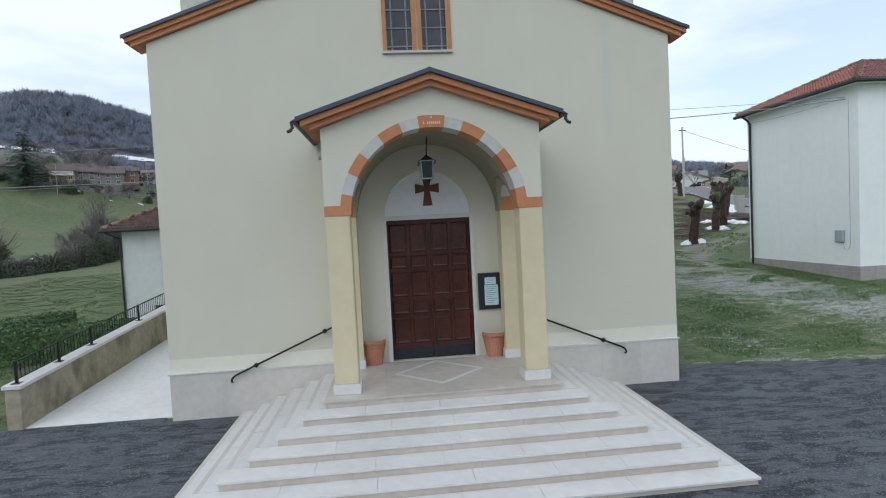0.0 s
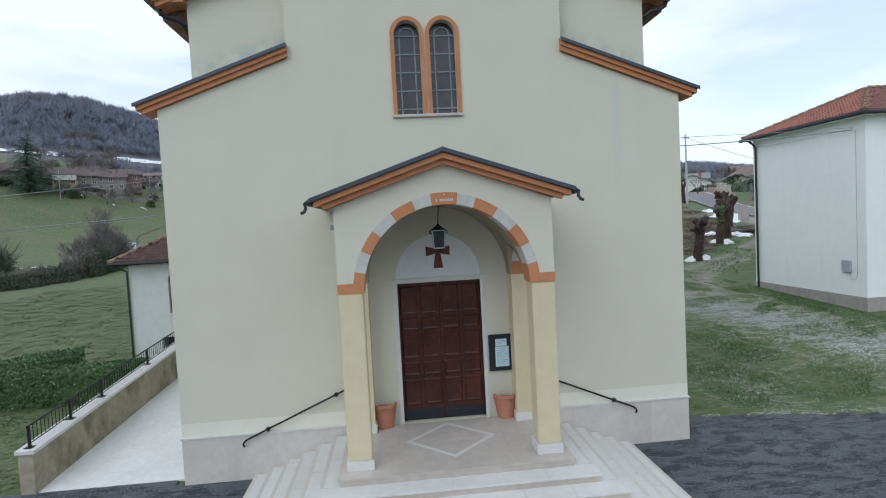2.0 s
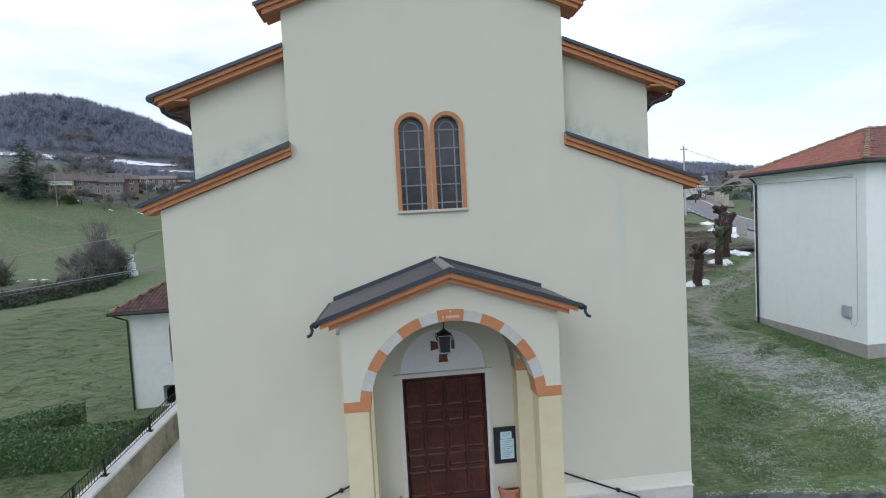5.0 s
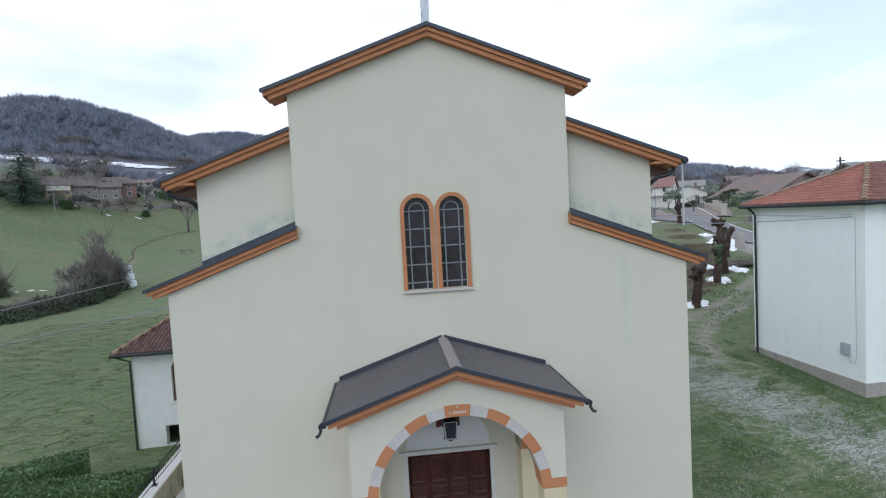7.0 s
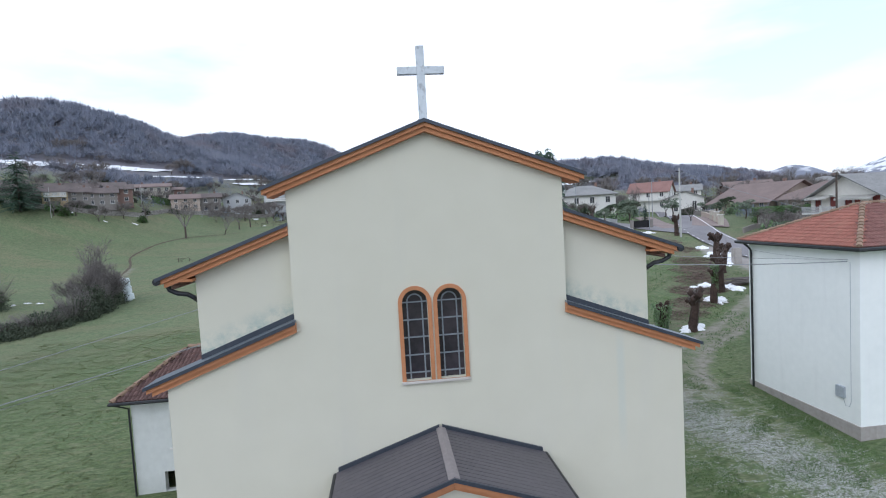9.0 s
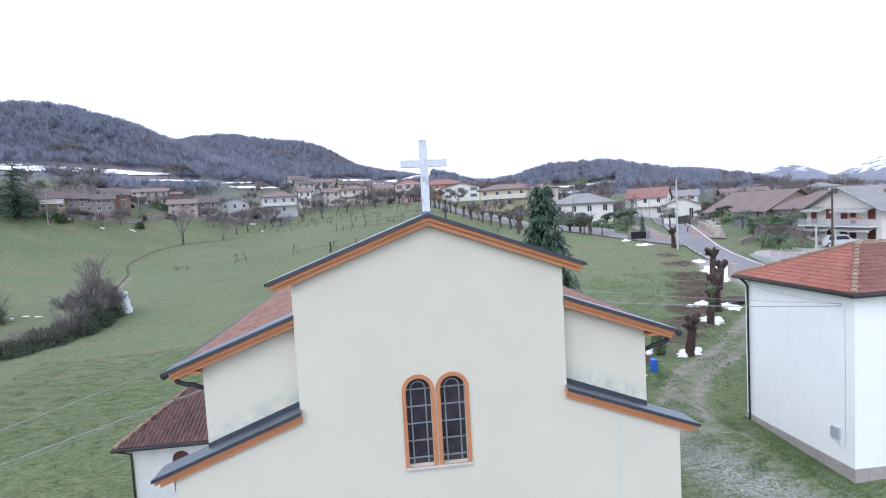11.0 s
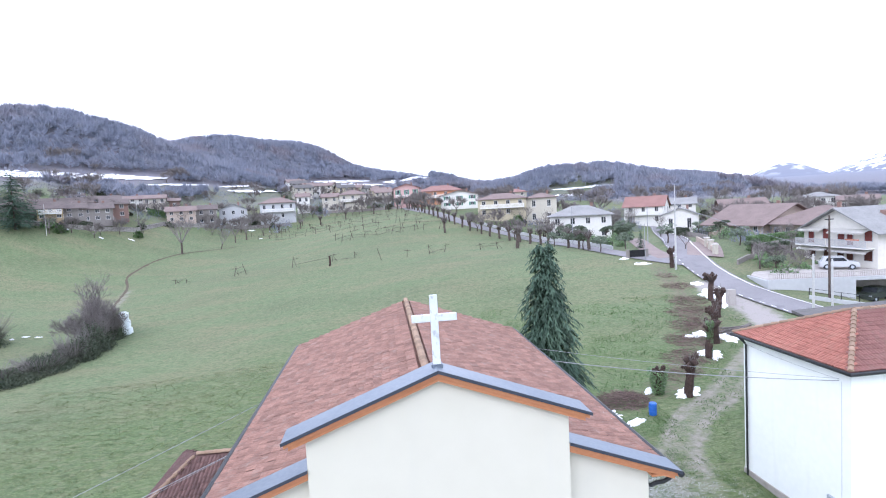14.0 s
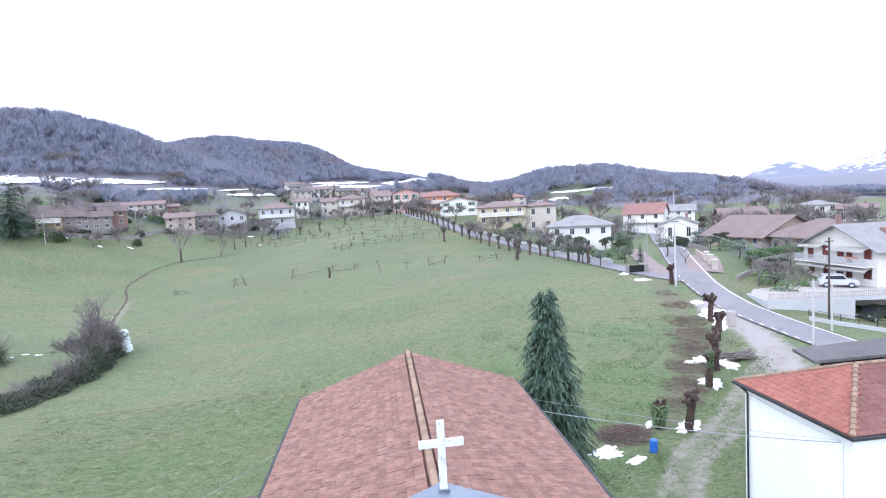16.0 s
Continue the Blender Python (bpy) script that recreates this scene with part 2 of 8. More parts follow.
M["board"] = mat("dark_board", (0.016, 0.02, 0.028), (0.024, 0.028, 0.036), 0.4, 3, 12, 0.02, 40)
M["paper"] = mat("paper", (0.52, 0.70, 0.80), (0.60, 0.76, 0.84), 0.7, 3, 12, 0.0)
M["ink"] = mat("grey_ink", (0.22, 0.26, 0.30), (0.26, 0.30, 0.34), 0.8, 3, 12, 0.0)
M["glass"] = mat("dark_leaded_glass", (0.025, 0.022, 0.028), (0.06, 0.05, 0.06), 0.16, 2, 5, 0.12, 14, spec=0.6)
M["came"] = mat("grey_glazing_bar", (0.20, 0.225, 0.255), (0.27, 0.295, 0.325), 0.5, 3, 12, 0.05)
M["annex_wall"] = mat("greyed_white_plaster", (0.60, 0.62, 0.60), (0.68, 0.70, 0.68), 0.9, 0.4, 4, 0.1, 80, extra=streaks((0.52, 0.53, 0.51), 0.3))
M["lead"] = mat("pale_glazing_bar", (0.34, 0.38, 0.42), (0.42, 0.46, 0.50), 0.5, 3, 12, 0.05)
M["clear"] = mat("lantern_glass", (0.34, 0.37, 0.40), (0.44, 0.47, 0.50), 0.12, 4, 14, 0.1, 30)
M["pane"] = mat("window_pane", (0.02, 0.024, 0.03), (0.05, 0.055, 0.065), 0.15, 0.6, 3, 0.02, 8, spec=0.6)
M["cross"] = mat("peeling_white_stone", (0.58, 0.62, 0.66), (0.68, 0.72, 0.76), 0.8, 2, 12, 0.15, 50, extra=lambda n, l, g, c, b: blotch(n, l, g, c, (0.30, 0.31, 0.33), 9, 0.57, 0.70, (1, 1, 0.6), 0.7)[0])
M["tile"] = mat("brown_red_roof_tile", (0.175, 0.092, 0.068), (0.27, 0.150, 0.115), 0.85, 2.6, 14, 0.2, 60, rnd=0.19, extra=lambda n, l, g, c, b: blotch(n, l, g, c, (0.29, 0.225, 0.19), 3.0, 0.55, 0.75, amount=0.5)[0])
M["tile_mass"] = mat("brown_red_roof_tiles", (0.175, 0.092, 0.068), (0.27, 0.150, 0.115), 0.85, 2.6, 14, 0.2, 60, island=0.19, extra=lambda n, l, g, c, b: blotch(n, l, g, c, (0.29, 0.225, 0.19), 3.0, 0.55, 0.75, amount=0.5)[0])
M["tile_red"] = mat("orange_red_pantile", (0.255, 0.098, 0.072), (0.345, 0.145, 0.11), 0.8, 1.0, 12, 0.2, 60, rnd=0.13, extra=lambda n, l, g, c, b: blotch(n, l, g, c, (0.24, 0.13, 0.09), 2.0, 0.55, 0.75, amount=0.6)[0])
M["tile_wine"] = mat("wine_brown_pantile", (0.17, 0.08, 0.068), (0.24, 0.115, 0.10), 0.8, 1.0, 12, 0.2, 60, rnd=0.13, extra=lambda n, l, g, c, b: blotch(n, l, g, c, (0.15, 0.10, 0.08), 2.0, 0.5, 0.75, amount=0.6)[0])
M["tile_ridge"] = mat("lichened_ridge_tile", (0.23, 0.155, 0.105), (0.30, 0.21, 0.15), 0.9, 2, 14, 0.3, 50, rnd=0.2)
def asphalt_marks(n, l, g, c, b):
    """Swept streaks and tyre marks along two directions, dark damp patches, pale grit."""
    for turn, colour, sc, lo, hi, st, am in ((0.95, (0.100, 0.108, 0.125), 2.4, 0.50, 0.62, (0.55, 2.2, 1), 0.75), (-0.55, (0.118, 0.125, 0.142), 3.4, 0.54, 0.64, (0.6, 1.9, 1), 0.7), (0.7, (0.017, 0.019, 0.025), 2.2, 0.48, 0.57, (0.7, 1.8, 1), 0.85)):
        mp = n.new("ShaderNodeMapping")
        mp.inputs["Rotation"].default_value, mp.inputs["Scale"].default_value = (0, 0, turn), st
        l.new(g.outputs["Position"], mp.inputs["Vector"])
        t = n.new("ShaderNodeTexNoise")
        t.inputs["Scale"].default_value, t.inputs["Detail"].default_value, t.inputs["Roughness"].default_value, t.inputs["Distortion"].default_value = sc, 12, 0.65, 0.8
        l.new(mp.outputs["Vector"], t.inputs["Vector"])
        r = n.new("ShaderNodeMapRange")
        r.inputs["From Min"].default_value, r.inputs["From Max"].default_value, r.inputs["To Max"].default_value = lo, hi, am
        l.new(t.outputs["Fac"], r.inputs["Value"])
        c = over(n, l, c, r.outputs["Result"], colour)
    return blotch(n, l, g, c, (0.24, 0.25, 0.265), 34, 0.57, 0.66, amount=0.65)[0]


M["asphalt"] = mat("worn_asphalt", (0.054, 0.060, 0.071), (0.098, 0.105, 0.12), 0.8, 0.45, 9, 1.0, 16, extra=asphalt_marks)
M["road"] = mat("grey_road", (0.180, 0.172, 0.182), (0.235, 0.226, 0.236), 0.85, 0.3, 10, 0.2, 40, extra=lambda n, l, g, c, b: blotch(n, l, g, c, (0.13, 0.13, 0.14), 0.6, 0.55, 0.7, amount=0.6)[0])
M["marking"] = mat("road_paint", (0.62, 0.62, 0.62), (0.74, 0.74, 0.74), 0.8, 2, 10, 0.1)
M["concrete"] = mat("pale_concrete", (0.66, 0.65, 0.63), (0.76, 0.755, 0.74), 0.85, 0.5, 8, 0.12, 60, extra=streaks((0.58, 0.56, 0.53), 0.4))
M["old_wall"] = mat("stained_yellow_render", (0.27, 0.245, 0.18), (0.38, 0.345, 0.265), 0.95, 1.0, 8, 0.35, 30, extra=lambda n, l, g, c, b: blotch(n, l, g, c, (0.07, 0.065, 0.035), 2.0, 0.48, 0.70, (1, 1, 0.5), 0.75)[0])
M["coping"] = mat("pale_coping", (0.60, 0.57, 0.55), (0.70, 0.68, 0.66), 0.8, 1, 8, 0.15, 50)
M["grey_base"] = mat("grey_cement_base", (0.33, 0.305, 0.285), (0.42, 0.39, 0.365), 0.9, 0.8, 6, 0.25, 40, extra=streaks((0.22, 0.21, 0.2), 0.6))
M["pebble"] = mat("pale_gravel", (0.36, 0.36, 0.345), (0.52, 0.52, 0.505), 0.9, 1.5, 12, 0.1, 60, island=0.25)
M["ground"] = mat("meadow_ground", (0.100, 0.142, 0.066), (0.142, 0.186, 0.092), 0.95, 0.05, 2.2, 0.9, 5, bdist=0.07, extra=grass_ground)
M["gutter"] = mat("dark_gutter", (0.028, 0.03, 0.034), (0.045, 0.047, 0.05), 0.45, 2, 12, 0.05, metal=0.3)
M["cable"] = mat("grey_cable", (0.24, 0.25, 0.27), (0.32, 0.33, 0.35), 0.6, 2, 12, 0.0)

# ---- helpers for building ----
def link_mesh(name, bm, material=None):
    me = bpy.data.meshes.new(name)
    bm.normal_update()
    bm.to_mesh(me)
    bm.free()
    if material:
        me.materials.append(material)
    return me


def part(name, bm, material, parent, label=""):
    ob = new(name, link_mesh(name, bm, material))
    ob.parent = parent
    if label:
        tagged(ob, label)
    return ob


def thing(name, loc=(0, 0, 0), label="", category="", group="", kind=""):
    e = new(name)
    e.location = loc
    return tagged(e, label, category, group, kind)


def solo(name, bm, material, label="", category="", group="", kind=""):
    return tagged(new(name, link_mesh(name, bm, material)), label, category, group, kind)


def share(name, me, parent, m=None):
    ob = new(name, me)
    ob.parent = parent
    if m is not None:
        ob.matrix_basis = m
    return ob


def add_box(bm, x0, x1, y0, y1, z0, z1, m=None, bev=0.0):
    vs = [bm.verts.new(p) for p in ((x0, y0, z0), (x1, y0, z0), (x1, y1, z0), (x0, y1, z0), (x0, y0, z1), (x1, y0, z1), (x1, y1, z1), (x0, y1, z1))]
    fs = [bm.faces.new([vs[i] for i in f]) for f in ((3, 2, 1, 0), (4, 5, 6, 7), (0, 1, 5, 4), (1, 2, 6, 5), (2, 3, 7, 6), (3, 0, 4, 7))]
    if bev:
        es = list({e for f in fs for e in f.edges})
        r = bmesh.ops.bevel(bm, geom=es, offset=bev, segments=2, affect='EDGES', clamp_overlap=True)
        vs = list({v for f in r["faces"] for v in f.verts} | {v for v in vs if v.is_valid})
    if m is not None:
        bmesh.ops.transform(bm, matrix=m, verts=vs)
    return bm


def boxbm(*a, **k):
    return add_box(bmesh.new(), *a, **k)


def holed(outer, holes, a, b, put):
    """A wall of thickness a..b with openings right through it; put(u, v, w) gives the place."""
    bm = bmesh.new()
    loops = [outer, *holes]
    rings = []
    for w in (a, b):
        edges, ring = [], []
        for lp in loops:
            vs = [bm.verts.new(put(u, v, w)) for u, v in lp]
            ring.append(vs)
            edges += [bm.edges.new((vs[i], vs[(i + 1) % len(vs)])) for i in range(len(vs))]
        bmesh.ops.triangle_fill(bm, use_beauty=True, use_dissolve=True, edges=edges)
        rings.append(ring)
    for p, q in zip(*rings):
        for i in range(len(p)):
            j = (i + 1) % len(p)
            bm.faces.new((p[i], p[j], q[j], q[i]))
    bmesh.ops.recalc_face_normals(bm, faces=bm.faces)
    return bm


XZ = lambda u, v, w: (u, w, v)
YZ = lambda u, v, w: (w, u, v)
XY = lambda u, v, w: (u, v, w)


def arched(cx, half, z0, spring, n=14):
    """Outline of a round-headed opening."""
    pts = [(cx - half, z0), (cx + half, z0)]
    pts += [(cx + half * math.cos(math.pi * i / n), spring + half * math.sin(math.pi * i / n)) for i in range(n + 1)]
    return pts


def ring_sector(r0, r1, a0, a1, y0, y1, cx=0, cz=0, n=4):
    """An arch block between two radii, angles from the vertical in degrees."""
    bm = bmesh.new()
    cols = []
    for i in range(n + 1):
        a = radians(a0 + (a1 - a0) * i / n)
        s, c = math.sin(a), math.cos(a)
        cols.append([bm.verts.new((cx + r * s, y, cz + r * c)) for r, y in ((r0, y0), (r1, y0), (r1, y1), (r0, y1))])
    for p, q in zip(cols, cols[1:]):
        for k in range(4):
            bm.faces.new((p[k], p[(k + 1) % 4], q[(k + 1) % 4], q[k]))
    bm.faces.new(cols[0][::-1]); bm.faces.new(cols[-1])
    bmesh.ops.recalc_face_normals(bm, faces=bm.faces)
    return bm


def rake(x0, z0, x1, z1, y0, y1, h):
    """A sloping board, its top from (x0, z0) to (x1, z1), h deep, upright ends."""
    return holed([(x0, z0), (x1, z1), (x1, z1 - h), (x0, z0 - h)], [], y0, y1, XZ)


def tube(bm, pts, r, sides=6, taper=None, cap=True):
    """A round bar along points; r may change to taper at its end."""
    pts = [Vector(p) for p in pts]
    prev, n = None, len(pts)
    for i, p in enumerate(pts):
        d = (pts[min(i + 1, n - 1)] - pts[max(i - 1, 0)]).normalized()
        u = d.orthogonal().normalized() if prev is None else (prev - d * prev.dot(d)).normalized()
        v = d.cross(u)
        prev = u
        rr = r if taper is None else r + (taper - r) * i / (n - 1)
        ring = [bm.verts.new(p + (u * math.cos(2 * math.pi * k / sides) + v * math.sin(2 * math.pi * k / sides)) * rr) for k in range(sides)]
        if i:
            for k in range(sides):
                bm.faces.new((last[k], last[(k + 1) % sides], ring[(k + 1) % sides], ring[k]))
        elif cap:
            bm.faces.new(ring[::-1])
        last = ring
    if cap:
        bm.faces.new(last)
    return bm


def ball(bm, c, r, sub=1, sc=(1, 1, 1)):
    bmesh.ops.create_icosphere(bm, subdivisions=sub, radius=r, matrix=Matrix.Translation(c) @ Matrix.Diagonal((*sc, 1)))
    return bm


def join_quads(name, V, F, material):
    me = bpy.data.meshes.new(name)
    me.from_pydata(V, [], F)
    me.materials.append(material)
    return me


# ---- the land: a valley floor, a meadow rising to the village, wooded hills ----
KNOLLS = []
KNOLLS += [
    (0, 0, 11, -0.37), (-9, 0, 11, 0.25), (9, 0, 11, -0.37), (0, -14, 10, 0.27),
    (-12, 11, 13, -0.16), (0, 17, 14, 0.93), (19, 9, 14, 0.46), (14, 23, 15, -1.36),
    (-26, 22, 16, -0.61), (24, 29, 17, 1.79), (-30, -25, 15, -0.89), (30, -25, 15, -0.14),
    (0, 40, 18, 0.15), (0, -40, 14, -0.33), (-22, 38, 18, 0.58), (45, 30, 19, 1.52),
    (38, 46, 21, -5.12), (0, 62, 21, 3.63), (-18, 60, 21, -3.09), (60, 40, 22, 5.17),
    (-35, 64, 23, 0.68), (32, 68, 23, 7.18), (23, 84, 26, -4.89), (1, 90, 26, 1.70),
]
KNOLLS += [
    (-78, -45, 23, 0.59), (78, -45, 23, 0.53), (-90, 0, 24, 0.73), (-45, -78, 23, 0.67),
    (0, -90, 22, 0.65), (45, -78, 23, 0.68), (-78, 45, 25, -0.25), (78, 45, 25, -6.48),
    (90, 0, 24, 1.21), (-60, 80, 28, 2.24), (-30, 98, 28, 2.73), (65, 79, 28, 5.59),
    (13, 110, 30, 3.32), (-53, 108, 31, -4.26), (95, 91, 33, 5.67), (-30, 132, 34, 1.06),
    (-80, 110, 34, -7.51), (22, 142, 35, 10.04), (75, 135, 37, -24.33), (18, 168, 40, -5.86),
    (-41, 165, 40, -5.27), (113, 128, 39, 5.46), (-100, 145, 41, 47.36), (72, 164, 41, 41.69),
]
KNOLLS += [
    (-75, 170, 42, -6.96), (-12, 194, 44, 12.53), (100, -173, 41, 4.14), (0, -200, 41, 4.18),
    (-200, 0, 43, 4.32), (200, 0, 43, 4.11), (-100, -173, 41, 4.14), (173, 100, 44, 2.08),
    (-173, -100, 42, 4.06), (-173, 100, 44, -1.56), (173, -100, 42, 4.07), (-108, 175, 46, -33.13),
    (82, 198, 47, -33.69), (128, 191, 50, 14.58), (-38, 236, 52, 12.62), (-139, 238, 58, 89.09),
    (211, 202, 60, -8.61), (91, 285, 62, 40.52), (-122, 280, 63, -50.12), (-32, 307, 63, -9.28),
    (142, 281, 64, -3.06), (198, 265, 67, 14.63), (74, 341, 70, -22.34), (-116, 356, 74, 70.15),
]
KNOLLS += [
    (-66, 389, 78, 6.52), (200, -346, 75, 12.18), (0, -400, 75, 12.25), (-200, -346, 75, 12.18),
    (346, -200, 76, 12.07), (-346, -200, 76, 12.07), (-400, 0, 77, 11.94), (400, 0, 77, 11.94),
    (346, 200, 78, 12.09), (-346, 200, 78, 12.08), (31, 408, 80, 34.26), (-350, 606, 130, 15.58),
    (-495, 495, 129, 15.42), (-606, 350, 129, 15.71), (-676, 181, 128, 15.63), (-700, 0, 128, 15.69),
    (181, 676, 130, 15.44), (0, -700, 126, 16.00), (-606, -350, 127, 15.75), (-495, -495, 127, 15.99),
    (-350, -606, 126, 15.92), (-181, -676, 126, 16.07), (-676, -181, 128, 15.86), (181, -676, 126, 16.07),
]
KNOLLS += [
    (-181, 676, 130, 15.43), (0, 700, 130, 15.30), (350, 606, 130, 15.56), (495, 495, 129, 15.42),
    (606, 350, 129, 15.72), (676, 181, 128, 15.63), (350, -606, 126, 15.92), (676, -181, 128, 15.86),
    (606, -350, 127, 15.75), (700, 0, 128, 15.69), (495, -495, 127, 15.99), (0, 1100, 198, 8.57),
    (285, 1063, 198, 8.52), (778, -778, 195, 8.74), (550, 953, 198, 8.57), (0, -1100, 194, 8.77),
    (285, -1063, 194, 8.74), (-285, -1063, 194, 8.74), (778, 778, 197, 8.56), (-550, -953, 194, 8.70),
    (-778, -778, 195, 8.74), (953, 550, 197, 8.63), (-953, -550, 195, 8.65), (1063, 285, 196, 8.60),
]
KNOLLS += [
    (-1063, -285, 196, 8.67), (953, -550, 195, 8.65), (-1100, 0, 196, 8.65), (1100, 0, 196, 8.65),
    (-1063, 285, 196, 8.60), (-285, 1063, 198, 8.52), (-953, 550, 197, 8.63), (1063, -285, 196, 8.67),
    (-778, 778, 197, 8.56), (-550, 953, 198, 8.57), (550, -953, 194, 8.70),
]
KNOLLS += [(58, 44, 5, -1.9), (-80, 140, 13, 2.0), (-57, 163, 8, 1.3), (-35, 178, 7, 1.2), (30, 130, 6, 1.2)]
# humps and saddles along the wooded skyline
KNOLLS += [(-148, 239, 13, 1.4), (-110, 263, 13, 1.0), (-103, 371, 15, 1.7), (-80, 376, 15, -1.0), (-57, 385, 15, 1.9), (-41, 387, 15, 2.8), (-11, 394, 15, -5.3), (21, 318, 13, 7.3), (38, 317, 13, 2.4), (51, 310, 13, 2.0), (63, 303, 13, -9), (75, 295, 13, -1.7), (90, 291, 13, 1.7), (119, 280, 13, 0.9), (132, 274, 13, 2.0), (144, 265, 13, -1.5), (176, 243, 13, 0.9)]
KN = np.array(KNOLLS)


def heights(x, y):
    x, y = np.asarray(x, float), np.asarray(y, float)
    z = np.zeros(x.shape)
    for kx, ky, ks, kh in KNOLLS:
        z += kh * np.exp(-((x - kx) ** 2 + (y - ky) ** 2) / (2.0 * ks * ks))
    # the forecourt is level
    flat = np.clip((7.0 - np.hypot(np.maximum(np.abs(x) - 9, 0), np.maximum(np.abs(y + 12) - 13, 0))) / 6.0, 0, 1)
    flat = flat * flat * (3 - 2 * flat)
    return z * (1 - flat)


KX, KY, KS, KH = KN[:, 0], KN[:, 1], -0.5 / KN[:, 2] ** 2, KN[:, 3]


def H(x, y):
    z = float(KH @ np.exp(((KX - x) ** 2 + (KY - y) ** 2) * KS))
    f = (7.0 - math.hypot(max(abs(x) - 9, 0), max(abs(y + 12) - 13, 0))) / 6.0
    f = min(max(f, 0.0), 1.0)
    return z * (1 - f * f * (3 - 2 * f))


N = 460
u = np.linspace(-1, 1, N)
gx = np.sinh(u * 6.2) / np.sinh(6.2) * 2600 + u * 60
gy = np.sinh(u * 6.2) / np.sinh(6.2) * 2600 + u * 60 + 12
GX, GY = np.meshgrid(gx, gy)
GZ = heights(GX, GY)
# far mountains round the horizon
RR = np.clip((np.hypot(GX, GY) - 480) / 350, 0, 1)
for mx_, my_, ms_, mh_ in ((656, 808, 50, 41), (1700, 1500, 200, 145), (760, 880, 70, 16), (-1300, 1500, 400, 70), (1900, 0, 400, 120), (-1700, 0, 400, 120), (0, -1700, 500, 120)):
    GZ += RR * mh_ * np.exp(-((GX - mx_) ** 2 + (GY - my_) ** 2) / (2.0 * ms_ * ms_))
V = np.stack([GX.ravel(), GY.ravel(), GZ.ravel()], 1)
F = [(j * N + i, j * N + i + 1, (j + 1) * N + i + 1, (j + 1) * N + i) for j in range(N - 1) for i in range(N - 1)]
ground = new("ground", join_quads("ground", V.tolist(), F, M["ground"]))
ground.data.polygons.foreach_set("use_smooth", [True] * len(F))


def along(xs, ys, pts):
    """Distance of places from a line through points."""
    best = np.full(xs.shape, 1e9)
    for (ax_, ay_), (bx_, by_) in zip(pts, pts[1:]):
        dx_, dy_ = bx_ - ax_, by_ - ay_
        f = np.clip(((xs - ax_) * dx_ + (ys - ay_) * dy_) / (dx_ * dx_ + dy_ * dy_), 0, 1)
        best = np.minimum(best, np.hypot(xs - ax_ - f * dx_, ys - ay_ - f * dy_))
    return best


TRACK = [(11.5, 3.0), (13.0, 8), (14.0, 13), (15.6, 18), (18.6, 21.8), (23.5, 25.0), (30, 31), (37, 37)]
fx, fy = GX.ravel(), GY.ravel()
dt = along(fx, fy, TRACK)
dirt = np.maximum(np.clip(1.35 - np.abs(dt - 0.85) / 0.75, 0, 1), 0.8 * np.clip(1.25 - dt / 1.9, 0, 1)) * np.clip((fy - 7) / 9, 0.3, 1)
verge = np.clip(1.4 - along(fx, fy, [(33.0, 30), (36, 36), (38.2, 42), (38.6, 47), (39.2, 52)]) / 2.6, 0, 1)
dirt = np.maximum(dirt, np.clip(1.1 - along(fx, fy, [(-49, 96), (-46.5, 88), (-44.6, 80)]) / 2.0, 0, 1))
yard = np.clip(1.25 - along(fx, fy, [(12.2, 15), (13.3, 11.3), (14.2, 8.4), (14.8, 4.8), (15, 1)]) / 4.2, 0, 1)
yard = np.maximum(yard, np.clip(1.0 - along(fx, fy, [(11.2, 5.6), (9.2, 4.0), (8.6, 1.2)]) / 1.9, 0, 0.9))
yard = np.maximum(yard, np.clip(1.0 - along(fx, fy, [(6.2, 1.15), (8.3, 0.7), (10.2, 0.3), (14, -0.2)]) / 0.35, 0, 0.9))
bank = np.clip(1.3 - along(fx, fy, [(19, 26.5), (24, 31), (28.4, 37), (31.4, 43), (33.6, 48), (35.6, 54), (37, 60)]) / 3.2, 0, 1)
az_ = np.degrees(np.arctan2(fx + 1, fy + 11))
rr_ = np.hypot(fx + 1, fy + 11)
fz = V[:, 2]
wood = np.clip((fz - 22) / 10, 0, 1)
wood = np.maximum(wood, np.clip((rr_ - 175) / 20, 0, 1) * np.clip((az_ - 20) / 5, 0, 1) * np.clip((fz - 18.7 + 0.026 * rr_) / 1.5, 0, 1))
wood = np.maximum(wood, 0.4 * np.clip((rr_ - 168) / 10, 0, 1) * np.clip((-10 - az_) / 4, 0, 1))
wood = np.maximum(wood, 0.6 * np.clip((rr_ - 205) / 15, 0, 1) * np.clip((24 - np.abs(az_)) / 4, 0, 1))
lush = np.clip((58 - np.hypot(fx, fy - 5)) / 22, 0, 1) * 0.8
for nm, val in (("lush", lush), ("dirt", dirt), ("yard", yard), ("bank", bank), ("verge", verge), ("wood", wood)):
    ground.data.attributes.new(nm, 'FLOAT', 'POINT').data.foreach_set("value", val)
tagged(ground, "winter meadow and wooded hills around a village", "ground", kind="structure")

